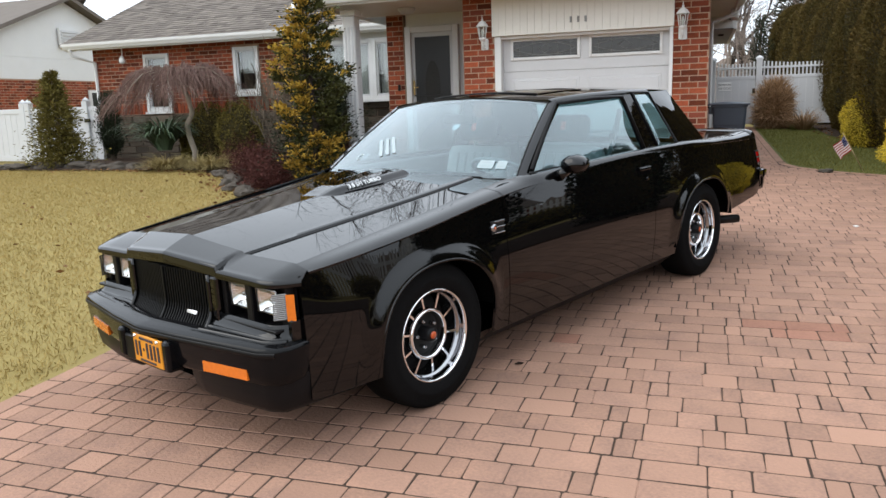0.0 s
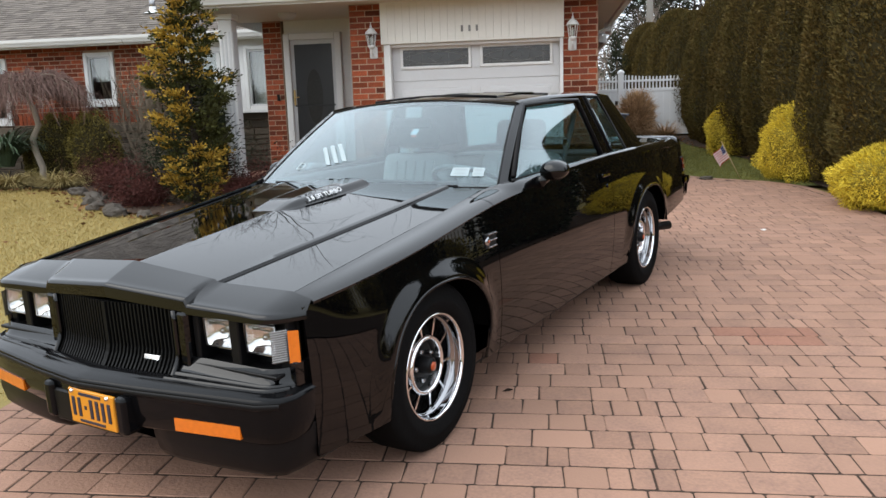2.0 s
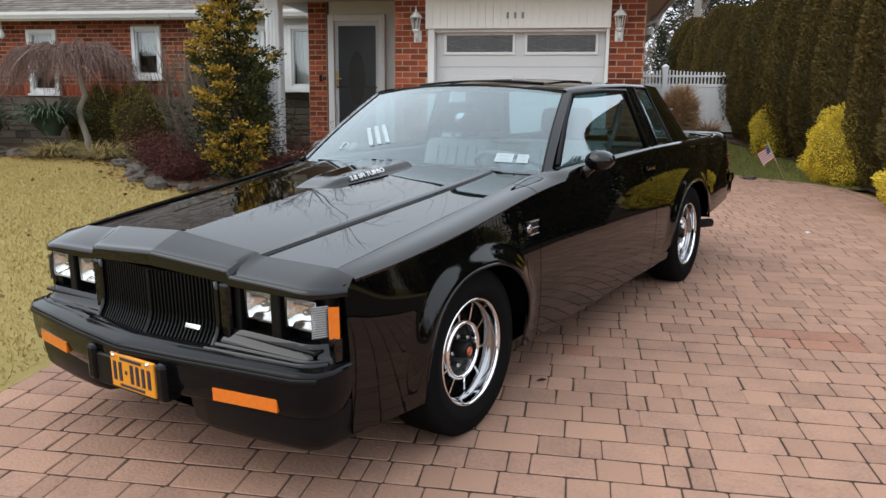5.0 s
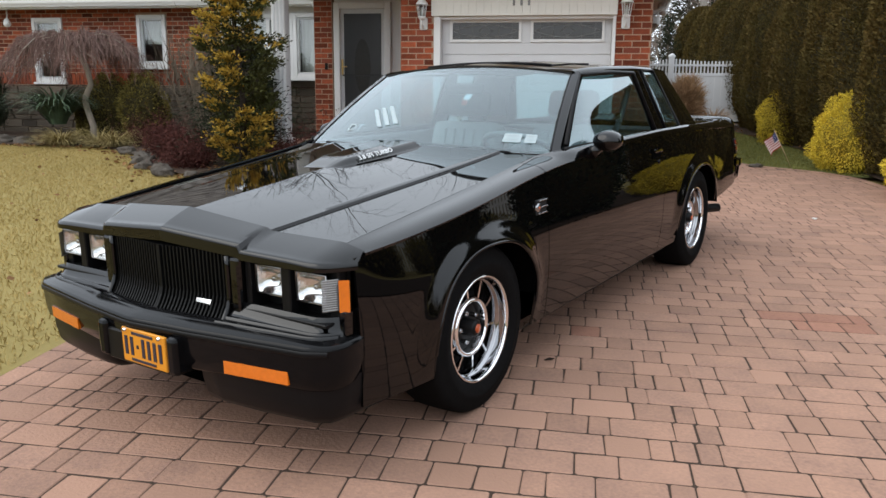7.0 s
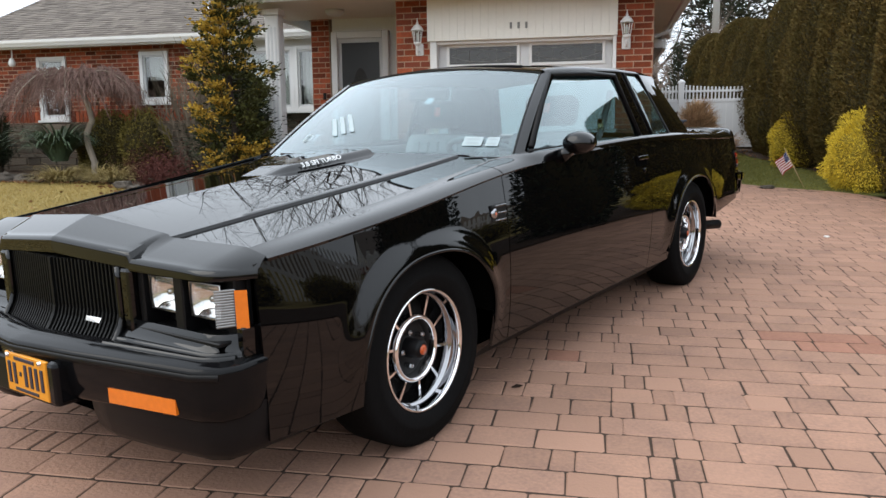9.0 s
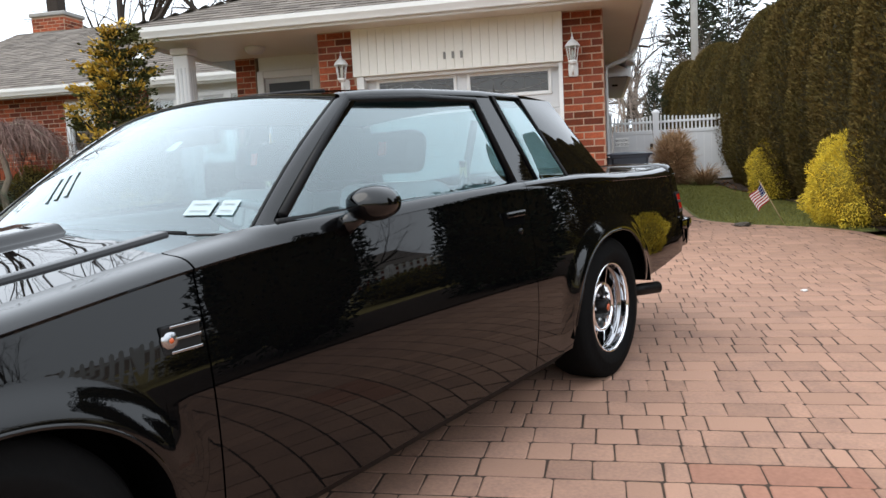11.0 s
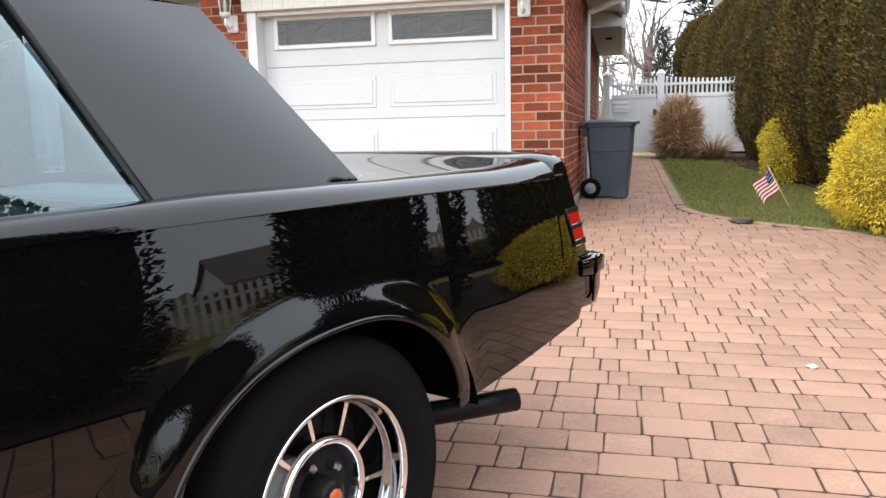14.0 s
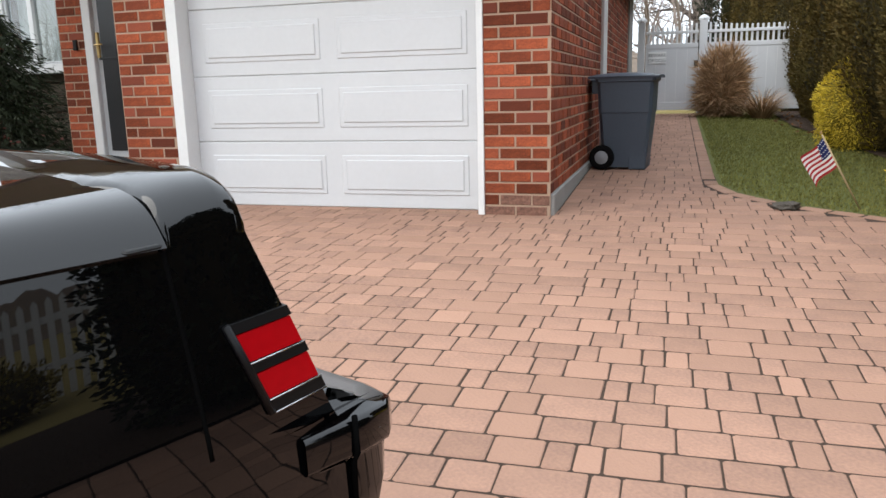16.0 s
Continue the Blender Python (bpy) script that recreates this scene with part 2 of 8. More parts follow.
M = {
    "paint": material("black_gloss_paint", (0.0012, 0.0012, 0.0014), 0.015, spec=0.39),
    "black_trim": material("satin_black_trim", (0.0045, 0.0045, 0.005), 0.4, vary=0.3, scale=20, spec=0.16),
    "bumper": material("black_urethane", (0.004, 0.004, 0.0045), 0.10, vary=0.3, scale=15, spec=0.15),
    "grille": material("matt_black_grille", (0.003, 0.003, 0.003), 0.5, spec=0.12),
    "dark": material("unlit_black", (0.003, 0.003, 0.003), 0.9, spec=0.0),
    "rubber": material("tyre_rubber", (0.006, 0.0058, 0.0058), 0.8, vary=0.4, scale=30, bump=0.1, spec=0.05),
    # less than half as bright a metal as the rim lip's chrome
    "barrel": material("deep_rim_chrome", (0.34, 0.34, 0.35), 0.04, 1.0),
    "chrome": material("chrome", (0.82, 0.82, 0.83), 0.06, 1.0),
    "dull_chrome": material("dull_steel", (0.35, 0.35, 0.36), 0.25, 1.0),
    "amber": material("amber_lens", (0.612, 0.144, 0.0072), 0.15, vary=0.25, scale=60, coat=0.5),
    "red_lens": material("red_lens", (0.33, 0.002, 0.005), 0.25, vary=0.2, scale=60, spec=0.12),
    "reflector": material("lamp_reflector", (0.80, 0.80, 0.80), 0.12, 1.0, vary=0.2, scale=30),
    "lamp_glass": glass_material("lamp_lens_glass", (0.90, 0.91, 0.91), 0.06, 4.0),
    "bark_grey": material("pale_grey_bark", (0.33, 0.28, 0.225), 0.95, vary=0.5, scale=7, fine=60, bump=0.8, stretch=(4, 4, 1)),
    "lens": material("clear_lamp_lens", (0.56, 0.58, 0.60), 0.10, 0.3, vary=0.8, scale=16, fine=16, tint=(0.14, 0.15, 0.155), coat=0.8, stretch=(1, 2.4, 0.7)),
    "clear_ribbed": material("clear_ribbed_lens", (0.21, 0.21, 0.205), 0.16, 0.5),
    "plate": material("orange_yellow_plate", (0.612, 0.238, 0.0108), 0.4, vary=0.15, scale=20),
    "navy": material("dark_blue_ink", (0.012, 0.012, 0.03), 0.5),
    "emblem": material("orange_red_emblem", (0.432, 0.072, 0.0144), 0.3),
    "bin_hub": material("grey_plastic_hub", (0.22, 0.22, 0.23), 0.6),
    "came": material("lead_came", (0.20, 0.20, 0.19), 0.5),
    "bark_pale": material("pale_far_bark", (0.25, 0.205, 0.18), 0.95, vary=0.4, scale=2),
    "silver": material("brushed_silver", (0.7, 0.7, 0.7), 0.3, 0.8),
    "windshield": glass_material("windshield_glass", (0.58, 0.76, 0.80), 0.10, 3.2, (0.88, 0.97, 1.0)),
    "side_glass": glass_material("tinted_side_glass", (0.40, 0.56, 0.585), 0.11, 3.0, (0.86, 0.97, 1.0)),
    "clear_glass": glass_material("window_pane_glass", (0.82, 0.85, 0.84), 0.09, 4.0),
    "smoke_glass": glass_material("smoked_roof_glass", (0.03, 0.03, 0.03), 0.05, 5.0),
    "seat": material("grey_velour", (0.30, 0.31, 0.31), 0.9, vary=0.35, scale=30, bump=0.2),
    "seat_dark": material("black_velour", (0.02, 0.02, 0.022), 0.9, vary=0.3, scale=30),
    "dash": material("grey_dash_vinyl", (0.10, 0.11, 0.11), 0.6, vary=0.3, scale=20),
    "belt": material("grey_belt_webbing", (0.25, 0.27, 0.28), 0.8),
    "sticker": material("pale_sticker", (0.27, 0.33, 0.345), 0.5),
    "sticker_blue": material("blue_sticker", (0.17, 0.29, 0.34), 0.5),
    "brick": material("red_brick", (0.37, 0.088, 0.036), 0.85, vary=0.85, scale=16, fine=110, bump=0.6, tint=(0.075, 0.022, 0.015), island=0.6, dist=0.004, drift=(0.17, 0.046, 0.028)),
    "brick_piece": material("red_brick_piece", (0.37, 0.088, 0.036), 0.85, vary=0.85, scale=16, fine=110, bump=0.6, tint=(0.075, 0.022, 0.015), piece=0.6, dist=0.004, drift=(0.17, 0.046, 0.028)),
    "brick_worn": material("weathered_brick", (0.26, 0.135, 0.095), 0.9, vary=0.9, scale=14, fine=60, bump=0.8, tint=(0.06, 0.03, 0.024), dist=0.006),
    "mortar": material("pale_mortar", (0.38, 0.265, 0.19), 0.95, vary=0.35, scale=6, fine=120, bump=0.4, dist=0.003),
    "concrete": material("cast_concrete", (0.274, 0.266, 0.252), 0.9, vary=0.4, scale=5, fine=120, bump=0.3, dist=0.003),
    "white": material("white_paint", (0.64, 0.64, 0.63), 0.45, vary=0.12, scale=3, fine=40),
    "vinyl": material("white_vinyl", (0.53, 0.535, 0.54), 0.4, vary=0.1, scale=3, fine=30),
    "soffit": material("cream_soffit", (0.612, 0.57, 0.493), 0.6, vary=0.15, scale=3),
    "cream": material("cream_siding", (0.702, 0.684, 0.63), 0.6, vary=0.12, scale=2, fine=30),
    "shingle": material("grey_brown_shingle", (0.166, 0.144, 0.126), 0.95, vary=0.5, scale=4, fine=220, bump=0.6, island=0.3, dist=0.004),
    "stone": material("brown_ledge_stone", (0.128, 0.104, 0.08), 0.9, vary=0.5, scale=5, fine=60, bump=0.6, island=0.4),
    "rock": material("grey_field_rock", (0.10, 0.085, 0.07), 0.9, vary=0.6, scale=5, fine=50, bump=0.8, dist=0.03),
    "paver": material("tan_red_paver", (0.345, 0.200, 0.138), 0.85, vary=0.85, scale=6, fine=75, bump=0.8, tint=(0.182, 0.112, 0.0875), island=0.14, dist=0.004, drift=(0.300, 0.176, 0.124)),
    "paver_piece": material("tan_red_paver_piece", (0.345, 0.200, 0.138), 0.85, vary=0.85, scale=6, fine=75, bump=0.8, tint=(0.182, 0.112, 0.0875), piece=0.14, dist=0.004, drift=(0.300, 0.176, 0.124)),
    "paver_sand": material("joint_sand", (0.052, 0.035, 0.026), 0.98, vary=0.5, scale=3, fine=80, bump=0.4),
    "stain": material("rust_stained_paver", (0.29, 0.145, 0.10), 0.85, vary=0.5, scale=5, fine=60, bump=0.3, island=0.12, dist=0.004),
    "soil": material("bare_soil_mulch", (0.0612, 0.0396, 0.0274), 0.98, vary=0.6, scale=2, fine=40, bump=0.9, dist=0.03),
    "lawn_soil": material("thatch_lawn", (0.245, 0.19, 0.070), 0.98, vary=0.35, scale=1.2, fine=35, bump=0.3, tint=(0.13, 0.11, 0.04), dist=0.02),
    "lawn_green_soil": material("green_lawn", (0.115, 0.125, 0.04), 0.98, vary=0.6, scale=1.5, fine=35, bump=0.8, dist=0.02),
    "blade_dry": material("dry_grass_blades", (0.345, 0.248, 0.090), 0.8, vary=0.45, scale=1.6, fine=30, tint=(0.22, 0.18, 0.055), island=0.14),
    "blade_green": material("green_grass_blades", (0.20, 0.192, 0.052), 0.8, vary=0.5, scale=0.8, fine=7, island=0.35),
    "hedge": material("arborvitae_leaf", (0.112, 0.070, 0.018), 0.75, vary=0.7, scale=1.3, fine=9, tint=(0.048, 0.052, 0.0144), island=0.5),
    # solid crown cores, darker than their leaves: inner shade put into the colour
    "hedge_core": material("hedge_inner_shade", (0.0396, 0.0324, 0.013), 0.95, vary=0.5, scale=4),
    "gold": material("golden_threadleaf", (0.722, 0.527, 0.051), 0.7, vary=0.5, scale=4, fine=20, tint=(0.357, 0.323, 0.0425), island=0.4),
    # darkened leaf gold for the core, as shade between the sprays
    "gold_core": material("golden_inner_shade", (0.216, 0.173, 0.0288), 0.95, vary=0.5, scale=6),
    "hinoki": material("gold_hinoki_lit_tip", (0.44, 0.29, 0.042), 0.75, vary=0.7, scale=2.6, fine=9, tint=(0.24, 0.13, 0.022), island=0.35),
    "hinoki_green": material("dark_hinoki_shaded_leaf", (0.058, 0.060, 0.017), 0.75, vary=0.6, scale=2.6, fine=9, island=0.5),
    "dark_needle": material("dark_conifer", (0.0252, 0.0324, 0.0158), 0.8, vary=0.5, scale=4, island=0.5),
    "spruce": material("green_gold_spruce", (0.17, 0.14, 0.034), 0.8, vary=0.7, scale=3, island=0.5),
    "boxwood": material("olive_boxwood", (0.20, 0.16, 0.04), 0.75, vary=0.6, scale=4, island=0.5),
    "yucca": material("yucca_leaf", (0.085, 0.13, 0.07), 0.5, vary=0.4, scale=6, island=0.45),
    "straw": material("straw_grass", (0.288, 0.223, 0.0936), 0.8, vary=0.4, scale=5, island=0.4),
    "pampas": material("tan_dead_grass", (0.425, 0.272, 0.153), 0.85, vary=0.4, scale=5, island=0.45),
    "barberry": material("dark_red_twigs", (0.085, 0.028, 0.022), 0.85, vary=0.5, scale=6, island=0.5),
    "weeping": material("purple_brown_twigs", (0.20, 0.125, 0.105), 0.85, vary=0.5, scale=5, island=0.4),
    "bark": material("grey_bark", (0.144, 0.115, 0.0864), 0.95, vary=0.5, scale=6, fine=60, bump=0.8, stretch=(4, 4, 1)),
    "bark_dark": material("dark_bark", (0.0396, 0.031, 0.0259), 0.95, vary=0.5, scale=6, bump=0.6),
    "dead_leaf": material("fallen_leaf", (0.216, 0.108, 0.0432), 0.8, vary=0.5, scale=20, island=0.5),
    "bin": material("blue_grey_bin_plastic", (0.058, 0.074, 0.098), 0.5, vary=0.25, scale=6, fine=60),
    "door_dark": material("dark_storm_door", (0.02, 0.021, 0.022), 0.35, vary=0.3, scale=6),
    "leaded": material("leaded_glass", (0.045, 0.045, 0.042), 0.15, vary=0.6, scale=25),
    "room": material("dim_room", (0.18, 0.17, 0.16), 0.9, vary=0.4, scale=2),
    "curtain": material("white_curtain", (0.7, 0.69, 0.66), 0.9, vary=0.25, scale=10, stretch=(6, 6, 0.5)),
    "sign": material("white_sign", (0.78, 0.78, 0.76), 0.5),
    "ink": material("black_ink", (0.010, 0.010, 0.010), 0.6, spec=0.15),
    "brass": material("brass", (0.6, 0.42, 0.18), 0.3, 0.9),
    "flag_red": material("flag_red", (0.324, 0.0216, 0.0288), 0.8),
    "flag_blue": material("flag_blue", (0.0144, 0.0216, 0.0936), 0.8),
    "flag_white": material("flag_white", (0.675, 0.666, 0.648), 0.8),
    "wood_stick": material("pale_wood", (0.396, 0.302, 0.18), 0.7),
    "backdrop": material("far_bare_woods", (0.288, 0.24, 0.21), 0.95, vary=0.5, scale=0.4, fine=3),
}


# ---- helpers ----
def mesh_of(name, verts, faces, mats, smooth=False, indices=None):
    me = bpy.data.meshes.new(name)
    me.from_pydata([tuple(v) for v in verts], [], [tuple(f) for f in faces])
    for m in mats if isinstance(mats, (list, tuple)) else [mats]:
        me.materials.append(m)
    if indices is not None:
        me.polygons.foreach_set("material_index", indices)
    if smooth:
        me.polygons.foreach_set("use_smooth", [True] * len(me.polygons))
    me.update()
    return me


def flat_part(name, verts, faces, mat, parent=None, label="", smooth=False):
    ob = new(name, mesh_of(name, verts, faces, mat, smooth))
    ob.parent = parent
    if label:
        ob["label"] = label
    return ob


def part(name, bm, mat, parent=None, label="", smooth=False):
    me = bpy.data.meshes.new(name)
    bm.to_mesh(me)
    bm.free()
    for m in mat if isinstance(mat, (list, tuple)) else [mat]:
        me.materials.append(m)
    if smooth:
        me.polygons.foreach_set("use_smooth", [True] * len(me.polygons))
    ob = new(name, me)
    ob.parent = parent
    if label:
        ob["label"] = label
    return ob


def empty(name, m=None, **tags):
    ob = new(name)
    if m is not None:
        ob.matrix_world = m
    return tagged(ob, **tags)


def box_into(bm, x0, x1, y0, y1, z0, z1, bevel=0.0, segments=1):
    r = bmesh.ops.create_cube(bm, size=1)
    for v in r["verts"]:
        v.co = Vector((x0 + (v.co.x + 0.5) * (x1 - x0), y0 + (v.co.y + 0.5) * (y1 - y0), z0 + (v.co.z + 0.5) * (z1 - z0)))
    if bevel:
        edges = {e for v in r["verts"] for e in v.link_edges}
        bmesh.ops.bevel(bm, geom=list(edges), offset=bevel, segments=segments, profile=0.5, affect="EDGES")
    return bm


def boxed(name, dims, mat, parent=None, label="", bevel=0.004, segments=1, smooth=False):
    bm = bmesh.new()
    box_into(bm, *dims, bevel=bevel, segments=segments)
    return part(name, bm, mat, parent, label, smooth)


def tube(name, points, radii, mat, parent=None, label="", sides=8, smooth=True):
    verts, faces = tube_data(points, radii, sides)
    return flat_part(name, verts, faces, mat, parent, label, smooth)


def tube_data(points, radii, sides=8, base=0):
    pts = [Vector(p) for p in points]
    if not isinstance(radii, (list, tuple)):
        radii = [radii] * len(pts)
    verts, faces = [], []
    side = None
    for i, p in enumerate(pts):
        d = (pts[min(i + 1, len(pts) - 1)] - pts[max(i - 1, 0)]).normalized()
        if side is None:
            side = d.cross(Vector((0, 0, 1)) if abs(d.z) < 0.9 else Vector((1, 0, 0))).normalized()
        side = (side - d * side.dot(d)).normalized()
        up = d.cross(side)
        for k in range(sides):
            a = 2 * math.pi * k / sides
            verts.append(p + (side * math.cos(a) + up * math.sin(a)) * radii[i])
    for i in range(len(pts) - 1):
        for k in range(sides):
            a, b = base + i * sides + k, base + i * sides + (k + 1) % sides
            faces.append((a, b, b + sides, a + sides))
    faces.append(tuple(base + k for k in range(sides))[::-1])
    faces.append(tuple(base + (len(pts) - 1) * sides + k for k in range(sides)))
    return verts, faces


def lathe(name, profile, mat, parent=None, label="", sides=48, axis="y", smooth=True, centre=(0, 0, 0), close=False):
    """A profile of (radius, height) turned about an axis."""
    verts, faces = [], []
    for r, h in profile:
        for k in range(sides):
            a = 2 * math.pi * k / sides
            c, s = r * math.cos(a), r * math.sin(a)
            p = {"y": (c, h, s), "z": (c, s, h), "x": (h, c, s)}[axis]
            verts.append((p[0] + centre[0], p[1] + centre[1], p[2] + centre[2]))
    n = len(profile)
    for i in range(n - 1):
        for k in range(sides):
            a, b = i * sides + k, i * sides + (k + 1) % sides
            faces.append((a, b, b + sides, a + sides) if axis != "y" else (b, a, a + sides, b + sides))
    if close:
        faces.append(tuple(range(sides)))
        faces.append(tuple(range((n - 1) * sides, n * sides)))
    return flat_part(name, verts, faces, mat, parent, label, smooth)


def grid_data(fn, us, vs):
    verts = [fn(u, v) for u in us for v in vs]
    nv = len(vs)
    faces = [(i * nv + j, (i + 1) * nv + j, (i + 1) * nv + j + 1, i * nv + j + 1) for i in range(len(us) - 1) for j in range(nv - 1)]
    return verts, faces


def sheet(name, fn, us, vs, mat, parent=None, label="", thick=0.0, smooth=True, flip=False):
    """A smooth panel over a grid of two parameters, with an optional turned-in thickness."""
    verts, faces = grid_data(fn, us, vs)
    if flip:
        faces = [f[::-1] for f in faces]
    ob = flat_part(name, verts, faces, mat, parent, label, smooth)
    if thick:
        s = ob.modifiers.new("thickness", "SOLIDIFY")
        s.thickness, s.offset = thick, -1
        e = ob.modifiers.new("crisp_rim", "EDGE_SPLIT")
        e.split_angle = radians(42)
    return ob


def spline(xs, ys):
    """A natural cubic through the given stations."""
    xs, ys = np.array(xs, float), np.array(ys, float)
    n = len(xs)
    h = np.diff(xs)
    a, r = np.eye(n), np.zeros(n)
    for i in range(1, n - 1):
        a[i, i - 1 : i + 2] = h[i - 1], 2 * (h[i - 1] + h[i]), h[i]
        r[i] = 6 * ((ys[i + 1] - ys[i]) / h[i] - (ys[i] - ys[i - 1]) / h[i - 1])
    m = np.linalg.solve(a, r)

    def f(x):
        i = int(min(max(np.searchsorted(xs, x) - 1, 0), n - 2))
        x = min(max(x, xs[0]), xs[-1])
        t, u = x - xs[i], xs[i + 1] - x
        return float(m[i] * u**3 / (6 * h[i]) + m[i + 1] * t**3 / (6 * h[i]) + (ys[i] / h[i] - m[i] * h[i] / 6) * u + (ys[i + 1] / h[i] - m[i + 1] * h[i] / 6) * t)

    return f


def text_part(name, body, size, mat, parent, m, depth=0.002, label="", align="LEFT"):
    cu = bpy.data.curves.new(name, "FONT")
    cu.body, cu.size, cu.extrude, cu.align_x = body, size, depth, align
    ob = bpy.data.objects.new(name, cu)
    scene.collection.objects.link(ob)
    bpy.context.view_layer.update()
    me = bpy.data.meshes.new_from_object(ob.evaluated_get(bpy.context.evaluated_depsgraph_get()))
    bpy.data.objects.remove(ob)
    me.materials.clear()
    me.materials.append(mat)
    out = new(name, me)
    out.parent = parent
    out.matrix_basis = m
    if label:
        out["label"] = label
    return out


SLOPE = 0.035


def gz(y):
    """Height of the sloping lot."""
    return SLOPE * min(max(y, -12.0), 24.0)


# ---- ground ----
def strip(name, outline_fn, ys, mat, drop, kind_label, category):
    """A ground sheet between two x limits that follow y."""
    verts, faces = [], []
    for y in ys:
        a, b = outline_fn(y)
        for k in range(9):
            verts.append((a + (b - a) * k / 8, y, gz(y) - drop))
    for i in range(len(ys) - 1):
        for k in range(8):
            p = i * 9 + k
            faces.append((p, p + 1, p + 10, p + 9))
    return tagged(flat_part(name, verts, faces, mat), kind_label, category, kind="structure")


DRIVE_LEFT = -3.12
EDGE_Y = [-12.0, 3.0, 4.0, 5.4, 7.2, 8.5, 9.6, 10.0, 10.54, 11.06, 11.3, 11.58, 12.0, 12.42, 13.0, 20.3]
EDGE_X = [2.70, 2.70, 2.70, 2.70, 2.70, 2.70, 2.72, 2.70, 2.65, 2.37, 2.05, 1.69, 1.38, 1.25, 1.24, 1.24]


def drive_right(y):
    return float(np.interp(y, EDGE_Y, EDGE_X))


strip("ground", lambda y: (-300, 300), [-300, -60, -12, -6, 0, 6, 12, 18, 24, 60, 300], M["lawn_soil"], 0.05, "sloping lot of dry winter grass and soil", "ground")
strip("driveway", lambda y: (DRIVE_LEFT if y < 11 else -3.3 if y < 11.2 else 0.1, drive_right(y)), [-12, -6, 0, 3, 4, 5.4, 7.2, 8.5, 9.6, 10, 10.54, 10.99, 11.0, 11.19, 11.2, 11.3, 11.58, 12, 12.42, 13, 16, 20.3], M["paver_sand"], 0.0024, "driveway bed of dark joint sand under tan-red concrete pavers", "driveway")
BED_Y = [8.6, 8.9, 9.25, 9.95, 10.7, 11.2, 11.8, 12.0]
BED_X = [-3.3, -5.2, -6.0, -6.6, -7.1, -7.6, -8.6, -14.0]


def bed_left(y):
    return float(np.interp(y, BED_Y, BED_X))


strip("lawn", lambda y: (-16.0, DRIVE_LEFT - 0.02) if y < 8.6 else (-16.0, bed_left(y)), [-12, -6, 0, 3, 6, 8.599, 8.6, 8.9, 9.25, 9.95, 10.7, 11.2, 11.8, 12.0], M["lawn_soil"], 0.012, "dry yellow-green winter front lawn", "lawn")
strip("planting_bed", lambda y: (bed_left(y), -3.3), [8.6, 8.9, 9.25, 9.95, 10.7, 11.2, 11.8, 12.0, 14.2], M["soil"], -0.02, "dark mulch planting bed along the house front", "planting bed")
strip("side_lawn", lambda y: (drive_right(y) - 0.004, 2.6 + 0.12 * (17.5 - y) if y > 12 else 3.2), [10.6, 10.9, 11.06, 11.3, 11.58, 12, 12.42, 13, 15, 17, 20.2], M["lawn_green_soil"], 0.002, "short green side lawn beside the path", "lawn")
strip("hedge_bed", lambda y: (drive_right(y) + 0.01 if y < 9 else 2.8 if y < 11 else 2.45 + 0.1 * (17.5 - min(y, 17.5)), 5.2), [-6, 0, 3, 4, 5.4, 7.2, 8.5, 8.99, 9.0, 10, 10.9, 11.1, 13, 15, 17.5, 20.2], M["soil"], -0.02, "mulch bed with fallen leaves under the hedge", "planting bed")


# ---- bricks ----
BRICK_L, BRICK_H, JOINT = 0.222, 0.0795, 0.0135


def brick_box(x0, x1, z0, z1, proud, depth=0.02, c=0.004):
    """Front face with chamfered rim; local x along the wall, -y out of it."""
    v = [(x0, depth, z0), (x1, depth, z0), (x1, depth, z1), (x0, depth, z1)]
    v += [(x0, -proud + c, z0), (x1, -proud + c, z0), (x1, -proud + c, z1), (x0, -proud + c, z1)]
    v += [(x0 + c, -proud, z0 + c), (x1 - c, -proud, z0 + c), (x1 - c, -proud, z1 - c), (x0 + c, -proud, z1 - c)]
    f = [(8, 9, 10, 11)]
    for a, b in ((0, 4), (4, 8)):
        f += [(a + k, a + (k + 1) % 4, b + (k + 1) % 4, b + k) for k in range(4)]
    return v, f


def courses(length, z0, z1, holes, shift=0.0, bottom=None):
    """Spans of the bricks of a wall, without the holes (x0, x1, z0, z1)."""
    out = []
    rows = int(round((z1 - z0) / BRICK_H))
    for r in range(rows):
        a, b = z0 + r * BRICK_H + JOINT / 2, z0 + (r + 1) * BRICK_H - JOINT / 2
        x = -(BRICK_L / 2 if (r + round(shift)) % 2 else 0.0)
        while x < length:
            p, q = max(x, 0.0) + JOINT / 2, min(x + BRICK_L, length) - JOINT / 2
            x += BRICK_L
            if q - p < 0.03 or (bottom and b < bottom((p + q) / 2)):
                continue
            pieces = [(p, q)]
            for h0, h1, g0, g1 in holes:
                if a < g1 and b > g0:
                    pieces = [s for u, w in pieces for s in ((u, min(w, h0 - JOINT / 2)), (max(u, h1 + JOINT / 2), w)) if s[1] - s[0] > 0.025]
            out += [(u, w, a, b) for u, w in pieces]
    return out


BRICK_WORK = []


